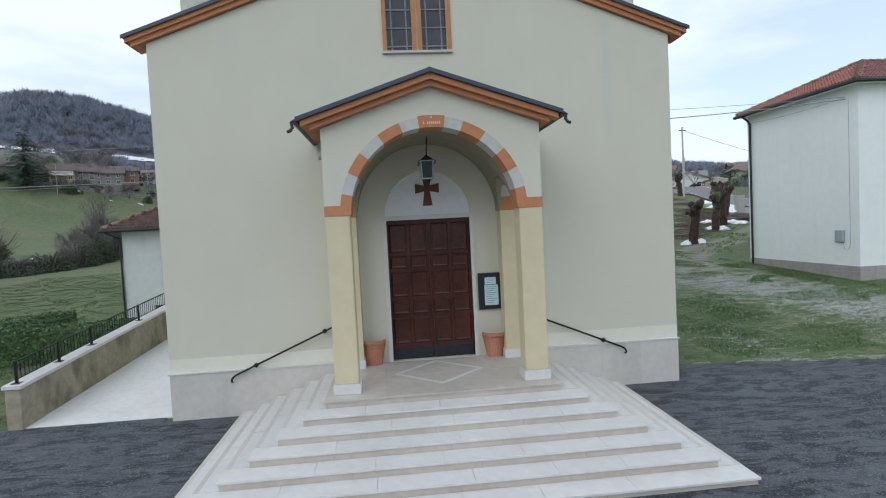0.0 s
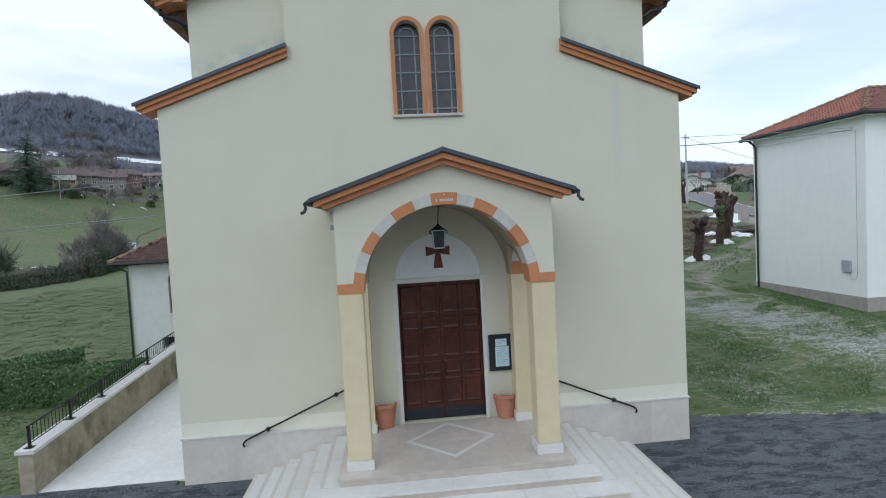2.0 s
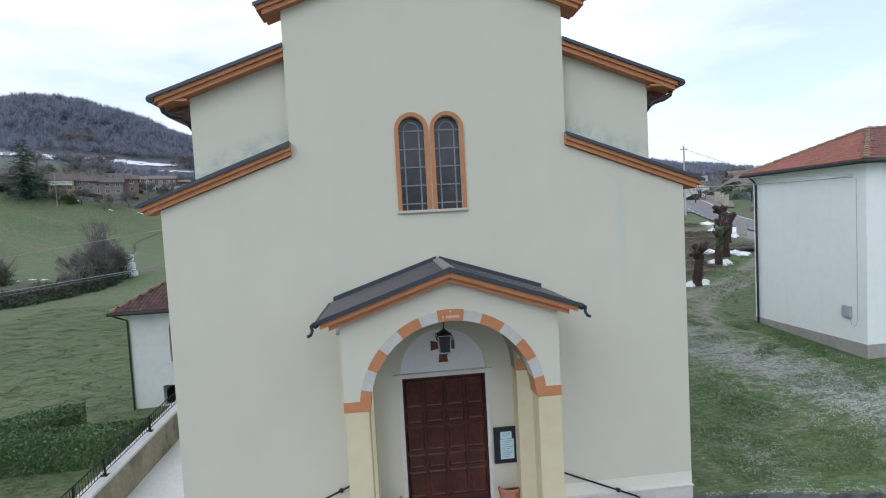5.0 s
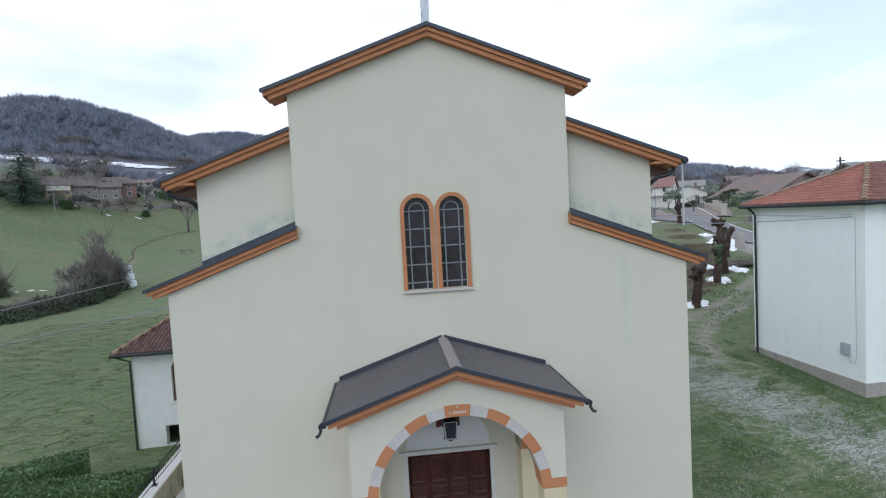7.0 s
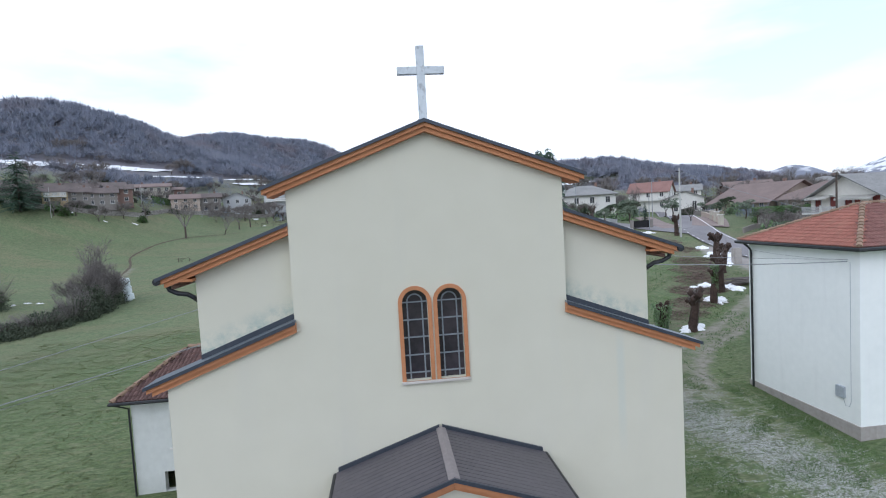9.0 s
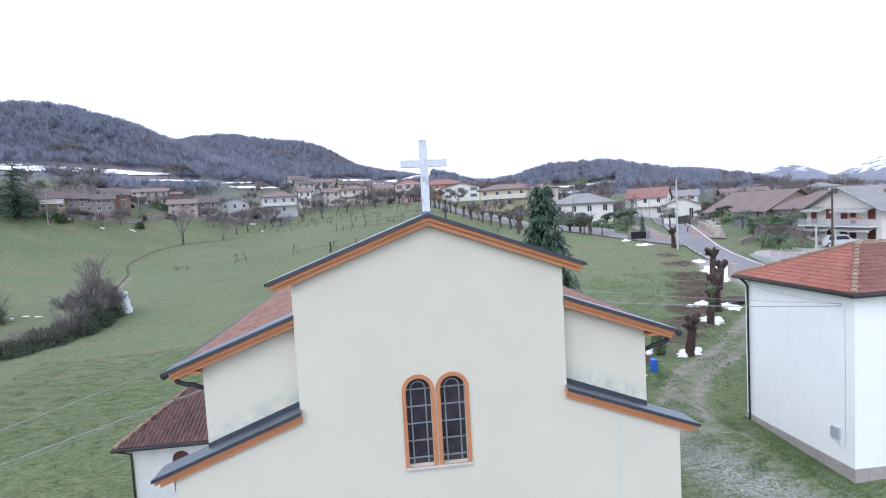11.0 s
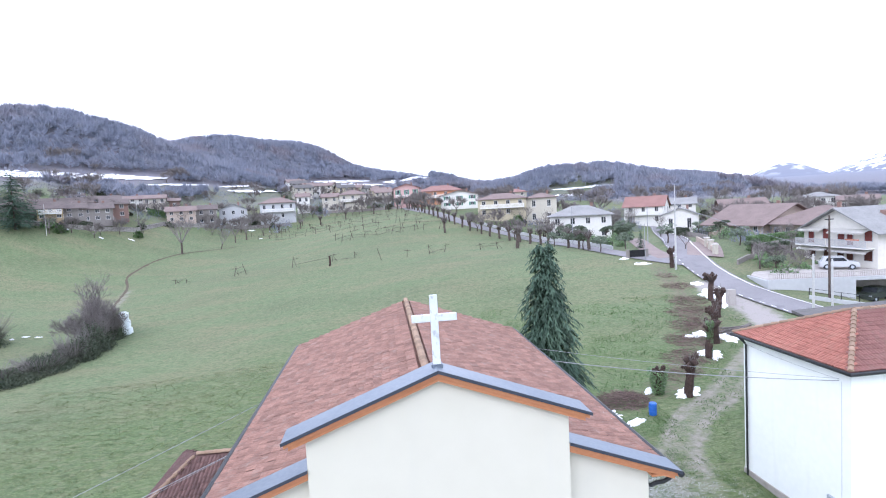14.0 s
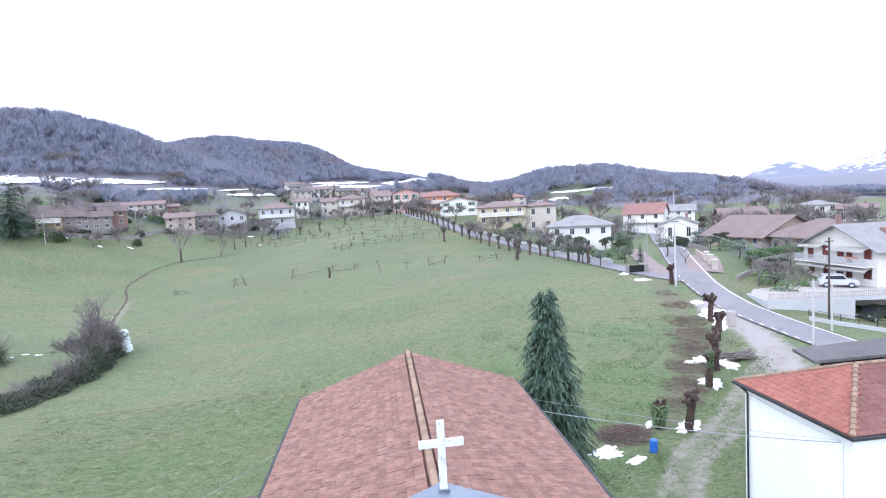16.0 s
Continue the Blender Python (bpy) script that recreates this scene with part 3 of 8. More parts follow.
# ---- forecourt ----
def sheet(name, xs, ys, material, lift, label, category, inside=None):
    """A paved sheet laid on the land."""
    bm = bmesh.new()
    g = [[bm.verts.new((x, y, H(x, y) + lift)) for x in xs] for y in ys]
    for j in range(len(ys) - 1):
        for i in range(len(xs) - 1):
            if inside is None or inside((xs[i] + xs[i + 1]) / 2, (ys[j] + ys[j + 1]) / 2):
                bm.faces.new((g[j][i], g[j][i + 1], g[j + 1][i + 1], g[j + 1][i]))
    bmesh.ops.delete(bm, geom=[v for v in bm.verts if not v.link_faces], context='VERTS')
    return solo(name, bm, material, label, category, kind="structure")


def court_edge(x, y):
    wob = 0.22 * noise.noise((x * 0.9, y * 0.9, 0)) + 0.14 * noise.noise((x * 3.1, y * 3.1, 4))
    if x > 5.0:
        return y < 1.25 - 0.14 * (x - 5.4) + wob * 1.6
    if x > -5.5:
        return y < 0.05
    if x > -8.75:
        return y < 0.25
    return y < 0.2 - 0.25 * (-8.75 - x) + wob


sheet("pavement", [-26 + 0.2 * i for i in range(241)], [-30 + 0.5 * i for i in range(57)] + [-1.8 + 0.12 * i for i in range(32)], M["asphalt"], 0.025,
      "dark worn asphalt forecourt with tyre marks", "pavement", court_edge)

# ---- the church ----
church = thing("church", (0, 2, 0), "cream-plastered parish church with stepped gable and porch", "church")
church.location = (0, 0, 0)
FL = 0.907
door_hole = [(-0.87, FL), (0.87, FL), (0.87, 3.86), (-0.87, 3.86)]
lun_hole = arched(0, 0.90, 3.955, 3.956)[2:]
WINX = (-0.390, 0.335)
win_holes = [arched(c, 0.262, 7.335, 8.972) for c in WINX]
front = [(-5.38, -0.3), (5.38, -0.3), (5.38, 7.58), (2.83, 8.52), (2.83, 11.44), (0, 12.43), (-2.83, 11.44), (-2.83, 8.52), (-5.38, 7.58)]
part("front_wall", holed(front, [door_hole, lun_hole, *win_holes], 0.0, 0.5, XZ), M["plaster"], church)
part("gable_wall", holed([(-4.77, -0.3), (4.77, -0.3), (4.77, 9.66), (0, 11.35), (-4.77, 9.66)], [], 0.504, 0.75, XZ), M["plaster"], church)
for s in (-1, 1):
    x0, x1 = sorted((s * 2.834, s * 4.77))
    zi, zo = 10.60, 9.88
    pts = [(s * 2.834, 7.9), (s * 4.77, 7.9), (s * 4.77, zo), (s * 2.834, zi)]
    part("shoulder_wall", holed(pts, [], 0.28, 0.503, XZ), M["plaster"], church)
    part("side_wall", boxbm(min(s * 4.77, s * 4.4), max(s * 4.77, s * 4.4), 0.751, 15.2, -0.3, 9.6), M["plaster"], church)
part("back_wall", holed([(-4.77, -0.3), (4.77, -0.3), (4.77, 9.6), (0, 11.3), (-4.77, 9.6)], [], 15.2, 15.5, XZ), M["plaster"], church)
# paler repainted band above the plinth, and the stone plinth with its moulding
for a, b in ((-5.382, -1.9), (1.9, 5.382)):
    part("repaint_band", boxbm(a, b, -0.004, 0.1, 0.99, 1.27), M["plaster_new"], church, "fresh pale strip of paint")
    n = 4
    for i in range(n):
        x0, x1 = a + (b - a) * i / n, a + (b - a) * (i + 1) / n
        part("plinth_slab", boxbm(x0 + 0.0007, x1 - 0.0007, -0.035, 0.1, -0.3, 0.95), M["plinth"], church)
    part("plinth_moulding", boxbm(a - 0.03 if a < 0 else a, b if b < 0 else b + 0.03, -0.055, 0.1, 0.951, 0.99, bev=0.008), M["band_white"], church, "white moulding strip")
for s in (-1, 1):
    part("plinth_slab", boxbm(min(s * 5.42, s * 5.3), max(s * 5.42, s * 5.3), 0.101, 0.5, -0.3, 0.95), M["plinth"], church)


def eave(parent, x0, z0, x1, z1, y, depth, lip=0.05):
    """Raking eave: a sheet-metal capping over two stepped boards."""
    d = 1 if x1 > x0 else -1
    part("capping", rake(x0, z0, x1, z1, y - 0.03, y + depth, lip), M["flash"], parent, "grey sheet-metal capping")
    part("drip_edge", rake(x0, z0 - 0.004, x1 + d * 0.01, z1 - 0.004, y - 0.045, y - 0.031, 0.07), M["metal"], parent)
    sl = (z1 - z0) / (x1 - x0)
    part("fascia_board", rake(x0, z0 - lip - 0.002, x1 - d * 0.04, z1 - lip - 0.002 - sl * d * 0.04, y - 0.0, y + depth - 0.04, 0.105), M["orange"], parent, "orange-painted upper eave board")
    part("fascia_board", rake(x0, z0 - lip - 0.108, x1 - d * 0.13, z1 - lip - 0.108 - sl * d * 0.13, y + 0.045, y + depth - 0.08, 0.095), M["orange"], parent, "orange-painted lower eave board")


for s in (-1, 1):
    eave(church, s * 0.001, 12.68, s * 3.29, 11.46, -0.20, 0.72)
    eave(church, s * 2.795, 8.80, s * 5.77, 7.70, -0.13, 0.62)
    eave(church, s * 2.835, 10.76, s * 5.42, 9.81, -0.01, 0.66)
    part("eave_soffit", boxbm(min(s * 4.75, s * 5.3), max(s * 4.75, s * 5.3), 0.05, 0.62, 9.70, 9.75), M["orange"], church)
    # gutter end and its swan-neck pipe
    bm = tube(bmesh.new(), [(s * 5.40, -0.05, 9.74), (s * 5.40, 15.5, 9.70)], 0.075, 8)
    part("gutter", bm, M["gutter"], church, "dark half-round gutter")
    bm = tube(bmesh.new(), [(s * 5.30, 0.22, 9.66), (s * 5.26, 0.22, 9.54), (s * 5.12, 0.25, 9.46), (s * 4.95, 0.28, 9.43), (s * 4.86, 0.33, 9.36), (s * 4.85, 0.7, 9.2), (s * 4.85, 0.85, 8.9), (s * 4.85, 0.85, 0.1)], 0.05, 8)
    part("downpipe", bm, M["gutter"], church, "dark swan-neck downpipe")
    part("flashing", rake(s * 2.836, 8.90, s * 4.77, 8.17, 0.255, 0.279, 0.16), M["metal"], church)

# main roof: two slopes of flat brown-red tiles
RZ, RS = 11.60, 0.352
roof = []
for s in (-1, 1):
    r = part("roof_slope", rake(s * 0.001, RZ - 0.10, s * 5.33, RZ - 0.10 - 5.33 * RS, 0.5, 15.6, 0.12), M["tile"], church, "slope of brown-red roof tiles")
    roof.append((s, r))
    part("verge_trim", rake(s * 0.001, RZ + 0.0, s * 5.35, RZ + 0.0 - 5.35 * RS, 15.6, 15.68, 0.2), M["tile"], church)
    part("edge_flashing", rake(s * 5.30, RZ + 0.02 - 5.30 * RS, s * 5.36, RZ + 0.0 - 5.36 * RS, 0.66, 15.68, 0.06), M["flash"], church)

# windows
for c in WINX:
    w = thing("window"); w.parent = church
    tagged(w, "round-headed leaded window in an orange surround")
    outer, inner = arched(c, 0.345, 7.335, 8.972), arched(c, 0.262, 7.335, 8.972)
    part("surround", holed(outer, [[(x, z + (0.0005 if z < 7.34 else 0)) for x, z in inner]], -0.03, -0.001, XZ), M["orange"], w)
    part("pane", holed(arched(c, 0.262, 7.335, 8.972), [], 0.16, 0.17, XZ), M["glass"], w)
    for z in (7.47, 7.845, 8.22, 8.59, 8.962):
        part("crossbar", boxbm(c - 0.26, c + 0.26, 0.135, 0.157, z - 0.013, z + 0.013), M["came"], w)
    for dx in (-0.155, 0.155):
        part("upright_bar", boxbm(c + dx - 0.014, c + dx + 0.014, 0.13, 0.1575, 7.34, 8.972), M["came"], w)
    part("arch_bar", ring_sector(0.142, 0.170, -90, 90, 0.13, 0.1575, c, 8.972, 10), M["came"], w)
part("window_sill", boxbm(-0.752, 0.697, -0.06, 0.15, 7.275, 7.333, bev=0.01), M["plinth"], church)

# doorway: marble frame, panelled double door, lunette with a red cross
door = thing("door"); door.parent = church
tagged(door, "closed dark red-brown panelled double door")
part("door_frame", holed([(-0.955, FL), (-0.87, FL), (-0.87, 3.86), (0.87, 3.86), (0.87, FL), (0.955, FL), (0.955, 3.90), (-0.955, 3.90)], [], -0.03, 0.12, XZ), M["band_white"], church, "white stone door frame")
part("lintel", boxbm(-1.04, 1.04, -0.06, 0.1, 3.901, 3.955, bev=0.008), M["band_white"], church)
for s in (-1, 1):
    lf = part("door_leaf", boxbm(min(s * 0.004, s * 0.868), max(s * 0.004, s * 0.868), 0.12, 0.17, FL + 0.01, 3.86), M["wood"], door)
    part("kick_plate", boxbm(min(s * 0.02, s * 0.86), max(s * 0.02, s * 0.86), 0.108, 0.119, FL + 0.02, FL + 0.24), M["board"], lf)
    for k in range(2):
        xc = s * (0.225 + 0.42 * k)
        for z0, z1 in ((1.24, 1.80), (1.87, 2.17), (2.24, 2.77), (2.84, 3.11), (3.18, 3.78)):
            bm = bmesh.new()
            m = Matrix.Translation((xc, 0.12, (z0 + z1) / 2))
            hw, hh = 0.185, (z1 - z0) / 2
            pr = [bm.verts.new(m @ Vector(p)) for p in ((-hw, 0, -hh), (hw, 0, -hh), (hw, 0, hh), (-hw, 0, hh))]
            pm = [bm.verts.new(m @ Vector(p)) for p in ((-hw + .03, -.022, -hh + .03), (hw - .03, -.022, -hh + .03), (hw - .03, -.022, hh - .03), (-hw + .03, -.022, hh - .03))]
            pi = [bm.verts.new(m @ Vector(p)) for p in ((-hw + .06, -.012, -hh + .06), (hw - .06, -.012, -hh + .06), (hw - .06, -.012, hh - .06), (-hw + .06, -.012, hh - .06))]
            for q, p in ((pr, pm), (pm, pi)):
                for i in range(4):
                    bm.faces.new((q[i], q[(i + 1) % 4], p[(i + 1) % 4], p[i]))
            bm.faces.new(pi)
            part("door_panel", bm, M["wood"], lf)
bm = tube(bmesh.new(), [(0.05, 0.11, 1.98), (0.05, 0.06, 1.98), (0.05, 0.06, 1.88)], 0.012, 6)
part("door_handle", bm, M["iron"], door)
part("lunette_rim", ring_sector(0.895, 0.955, -90, 90, -0.015, 0.03, 0, 3.956, 20), M["plaster"], church, "raised plaster rim")
part("lunette", holed(lun_hole, [], 0.03, 0.08, XZ), M["lunette"], church, "pale grey semicircular panel over the door")
bm = bmesh.new()
for a in range(4):
    q = Matrix.Translation((0.015, 0.0, 4.50)) @ Matrix.Rotation(radians(90 * a), 4, 'Y')
    L = 0.36 if a == 2 else 0.25
    vs = [bm.verts.new(q @ Vector(p)) for p in ((-0.055, 0.012, 0.04), (0.055, 0.012, 0.04), (0.102, 0.012, L), (-0.102, 0.012, L))]
    vb = [bm.verts.new(q @ Vector(p)) for p in ((-0.055, 0.032, 0.04), (0.055, 0.032, 0.04), (0.102, 0.032, L), (-0.102, 0.032, L))]
    bm.faces.new(vs)
    for i in range(4):
        bm.faces.new((vs[i], vs[(i + 1) % 4], vb[(i + 1) % 4], vb[i]))
add_box(bm, -0.045, 0.075, 0.011, 0.032, 4.445, 4.555)
bmesh.ops.recalc_face_normals(bm, faces=bm.faces)
M["rust_red"] = mat("dark_red_paint", (0.12, 0.045, 0.035), (0.17, 0.065, 0.05), 0.8, 2, 10, 0.1)
part("wall_cross", bm, M["rust_red"], church, "dark red flared cross")

# porch
SP, AR = 3.965, 1.44
arch = [(-1.87, SP), (-AR, SP)] + [(-AR * math.cos(math.pi * i / 28), SP + AR * math.sin(math.pi * i / 28)) for i in range(1, 28)] + [(AR, SP), (1.87, SP), (1.87, 5.42), (0, 6.12), (-1.87, 5.42)]
part("porch_front", holed(arch, [], -2.06, -1.66, XZ), M["plaster"], church, "cream porch gable over a round arch")
bm = bmesh.new()
grid = [[bm.verts.new((AR * math.sin(radians(a)), -1.659 + 1.657 * j / 40, SP + AR * math.cos(radians(a)))) for j in range(41)] for a in range(-90, 91, 2)]
for i in range(90):
    for j in range(40):
        c = (grid[i][j].co + grid[i + 1][j + 1].co) / 2
        if math.hypot(c.y + 1.03, c.z - SP) > 0.622:
            bm.faces.new((grid[i][j], grid[i][j + 1], grid[i + 1][j + 1], grid[i + 1][j]))
for s in (-1, 1):
    hem = []
    for i in range(33):
        a = math.pi * i / 32
        y, dz = -1.03 + 0.612 * math.cos(a), 0.612 * math.sin(a)
        hem.append((bm.verts.new((s * (math.sqrt(AR * AR - dz * dz) - 0.012), y, SP + dz)), bm.verts.new((s * 1.47, y, SP + dz))))
    for p, q in zip(hem, hem[1:]):
        bm.faces.new((p[0], q[0], q[1], p[1]))
bmesh.ops.delete(bm, geom=[v for v in bm.verts if not v.link_faces], context='VERTS')
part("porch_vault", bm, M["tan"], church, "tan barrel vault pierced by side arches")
for s in (-1, 1):
    xa, xb = sorted((s * 1.46, s * 1.87))
    side = [(-1.659, SP)] + [(-1.03 - 0.625 * math.cos(math.pi * i / 14), SP + 0.625 * math.sin(math.pi * i / 14)) for i in range(15)] + [(-0.002, SP), (-0.002, 5.42), (-1.659, 5.42)]
    part("porch_side", holed(side, [], xa + 0.001, xb - 0.001, YZ), M["plaster"], church)
    for y0, y1, nm in ((-2.06, -1.66, "porch_pillar"), (-0.405, -0.002, "wall_pilaster")):
        part(nm, boxbm(xa, xb, y0, y1, 1.085, SP, bev=0.012 if y0 < -1 else 0.0), M["yellow"], church, "yellow-plastered square pillar")
        part("pillar_base", boxbm(xa - 0.03, xb + 0.03, y0 - 0.03, min(y1 + 0.03, -0.002), FL, 1.084, bev=0.01), M["marble"], church, "pale marble block")
        part("impost_band", boxbm(xa - 0.008, xb + 0.008, y0 - 0.008, min(y1 + 0.008, -0.003), SP - 0.01, SP + 0.165), M["orange"], church, "orange painted band")
    for i, (a0, a1) in enumerate(((8.3, 20), (20, 35), (35, 50), (50, 64), (64, 77), (77, 90))):
        b = ring_sector(AR - 0.008, AR + 0.172, s * a0, s * a1, -2.072, -1.65, 0, SP)
        part("voussoir", b, M["orange" if i % 2 else "voussoir"], church)
    for i in range(7):
        a0, a1 = -90 + 180 / 7 * i, -90 + 180 / 7 * (i + 1)
        b = ring_sector(0.617, 0.80, a0, a1, -0.207, 0.207, 0, 0)
        bmesh.ops.transform(b, matrix=Matrix.Translation((s * 1.665, -1.03, SP)) @ Matrix.Rotation(radians(90), 4, 'Z'), verts=b.verts)
        part("voussoir", b, M["voussoir" if i % 2 else "orange"], church)
key = part("keystone", ring_sector(AR - 0.01, AR + 0.192, -8.3, 8.3, -2.08, -1.65, 0, SP), M["orange"], church, "orange keystone with faded white lettering")
for i in range(9):
    if i != 1:
        part("letter_bar", boxbm(-0.14 + 0.034 * i, -0.122 + 0.034 * i, -2.084, -2.079, 5.445, 5.487), M["band_white"], key)
part("letter_bar", boxbm(-0.012, 0.012, -2.084, -2.079, 5.545, 5.57), M["band_white"], key)
for s in (-1, 1):
    rz0, rz1 = 6.30, 5.565
    part("porch_roof", rake(s * 0.001, rz0, s * 2.20, rz1, -2.294, -0.02, 0.05), M["seam"], church, "ribbed brown-grey sheet-metal roof")
    for i in range(15):
        y = -2.20 + 0.15 * i
        part("roof_rib", rake(s * 0.06, rz0 - 0.012, s * 2.19, rz1 + 0.005, y - 0.009, y + 0.009, 0.025), M["seam"], church)
    part("drip_edge", rake(s * 0.001, rz0 + 0.03, s * 2.23, rz1 + 0.015, -2.335, -2.295, 0.07), M["metal"], church)
    part("fascia_board", rake(s * 0.001, rz0 - 0.052, s * 2.16, rz1 - 0.04, -2.28, -2.05, 0.09), M["orange"], church)
    part("fascia_board", rake(s * 0.001, rz0 - 0.144, s * 2.03, rz1 - 0.092, -2.20, -2.05, 0.085), M["orange"], church)
    part("roof_underside", rake(s * 1.84, rz1 + 0.09, s * 2.19, rz1 - 0.05, -2.05, -0.02, 0.03), M["orange"], church)
    part("wall_flashing", rake(s * 0.03, rz0 + 0.07, s * 2.16, rz1 + 0.10, -0.05, -0.005, 0.12), M["metal"], church)
    part("gutter", tube(bmesh.new(), [(s * 2.23, -2.27, rz1 - 0.06), (s * 2.23, -0.02, rz1 - 0.06)], 0.05, 8), M["gutter"], church)
    bm = tube(bmesh.new(), [(s * 2.24, -2.24, rz1 - 0.02), (s * 2.30, -2.26, rz1 - 0.06), (s * 2.28, -2.27, rz1 - 0.14), (s * 2.31, -2.30, rz1 - 0.20), (s * 2.36, -2.32, rz1 - 0.22)], 0.028, 7)
    part("gutter_spout", bm, M["gutter"], church, "dark curled spout")
part("ridge_cap", holed([(-0.10, 6.275), (0, 6.315), (0.10, 6.275), (0.10, 6.30), (0, 6.345), (-0.10, 6.30)], [], -2.30, -0.06, XZ), M["cap"], church, "pale brown folded ridge cap")
bm = tube(bmesh.new(), [(-1.92, -0.9, 5.10), (-2.06, -0.9, 5.10)], 0.045, 8)
part("wall_spotlight", bm, M["lead"], church, "small grey spotlight")
part("alarm_box", boxbm(-1.455, -1.36, -0.32, -0.24, 3.98, 4.06, bev=0.01), M["band_white"], church)

# ---- steps: seven marble treads round three sides of the porch ----
stairs = thing("entrance_stairs", (0, 0, 0), "pale marble entrance stairs on three sides", "stairs")
RI = FL / 7
for i in range(7):
    hx, fy, z = 2.03 + 0.325 * i, -2.34 - 0.385 * i, FL - RI * i
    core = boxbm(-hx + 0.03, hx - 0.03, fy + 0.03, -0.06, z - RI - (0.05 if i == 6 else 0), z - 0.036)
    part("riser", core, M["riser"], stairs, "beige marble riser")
    if i == 0:
        continue
    ix, iy = hx - 0.325 - 0.03, fy + 0.385 + 0.03
    cuts = [-hx] + [(-0.62 + 0.31 * k + 0.06 * math.sin(i * 2.3 + k)) * hx for k in range(5)] + [hx]
    for a, b in zip(cuts, cuts[1:]):
        part("tread_slab", boxbm(a + 0.001, b - 0.001, fy, iy, z - 0.036, z, bev=0.005), M["marble"], stairs)
    for s in (-1, 1):
        yc = [iy + 0.003, iy + (-0.055 - iy) * (0.45 + 0.05 * math.sin(i)), -0.058]
        for a, b in zip(yc, yc[1:]):
            part("tread_slab", boxbm(min(s * ix, s * hx), max(s * ix, s * hx), a, b - 0.003, z - 0.036, z, bev=0.007), M["marble"], stairs)
    # contact shade where tread meets riser, built as a darker strip
    part("grime_joint", boxbm(-ix + 0.002, ix - 0.002, iy - 0.022, iy - 0.001, z + 0.0005, z + 0.004), M["riser"], stairs, "dark strip standing in for the shade at the back of a tread")
    # shade lines between the side treads, laid as darker strips along their edges
    for s in (-1, 1):
        part("worn_nosing", boxbm(min(s * (hx - 0.075), s * (hx - 0.006)), max(s * (hx - 0.075), s * (hx - 0.006)), iy, -0.06, z + 0.0005, z + 0.003), M["plinth"], stairs, "beige strip for the shade line between side treads")
    for k in range(3):
        xj = (-0.5 + 0.5 * k + 0.1 * math.sin(i * 1.7 + k)) * hx
        part("joint", boxbm(xj - 0.003, xj + 0.003, fy + 0.0285, fy + 0.05, z - RI + 0.001, z - 0.037), M["grey_base"], stairs)
# porch floor with an inlaid lozenge
M["floor"] = mat("beige_marble_floor", (0.455, 0.415, 0.375), (0.55, 0.505, 0.46), 0.5, 0.9, 6, 0.05, 40, rnd=0.05)
for k in range(4):
    xa, xb = -2.03 + 1.015 * k, -2.03 + 1.015 * (k + 1)
    for y0, y1 in ((-2.34, -1.15), (-1.15, -0.06)):
        part("floor_slab", boxbm(xa + 0.0008, xb - 0.0008, y0 + 0.0008, y1 - 0.0008, FL - 0.036, FL, bev=0.002), M["floor"], stairs, "grey-white marble floor slab")
lz = [(0, -0.14), (0.87, -1.0), (0, -1.86), (-0.87, -1.0)]
li = [(0.87 * x, -1.0 + 0.87 * (y + 1.0)) for x, y in lz]
part("inlay", holed(lz, [li], FL + 0.0005, FL + 0.004, XY), M["marble"], stairs, "white lozenge inlay")

# ---- things at the door ----
def pot(x, y, z):
    t = thing("flower_pot", (x, y, z), "empty half-round terracotta flower pot against the wall", "flower pot", "pots beside the door")
    bm = bmesh.new()
    prof = [(0.17, 0), (0.215, 0.42), (0.25, 0.425), (0.262, 0.45), (0.26, 0.50), (0.245, 0.51), (0.215, 0.50), (0.21, 0.44)]
    cols = []
    for i in range(15):
        a = math.pi + math.pi * i / 14
        cols.append([bm.verts.new((r * math.cos(a), r * 0.85 * math.sin(a), h)) for r, h in prof])
    for p, q in zip(cols, cols[1:]):
        for k in range(len(prof) - 1):
            bm.faces.new((p[k], q[k], q[k + 1], p[k + 1]))
    for c in (cols[0],):
        pass
    bm.faces.new([c[0] for c in cols])
    w0 = [bm.verts.new((v.co.x, 0.02, v.co.z)) for v in cols[0]]
    w1 = [bm.verts.new((v.co.x, 0.02, v.co.z)) for v in cols[-1]]
    bm.faces.new((w0[0], w1[0], w1[3], w0[3]))
    for k in range(len(prof) - 1):
        bm.faces.new((cols[0][k], cols[0][k + 1], w0[k + 1], w0[k]))
        bm.faces.new((cols[-1][k], w1[k], w1[k + 1], cols[-1][k + 1]))
    bmesh.ops.recalc_face_normals(bm, faces=bm.faces)
    part("pot_body", bm, M["terra"], t)
    bm = bmesh.new()
    ring = [bm.verts.new((0.205 * math.cos(math.pi + math.pi * i / 14), 0.17 * math.sin(math.pi + math.pi * i / 14), 0.445)) for i in range(15)]
    bm.faces.new(ring)
    part("pot_soil", bm, M["soil"], t)
    return t


p1 = pot(-1.27, -0.10, FL)
copy_thing(p1, pose(1.28, -0.10, FL))

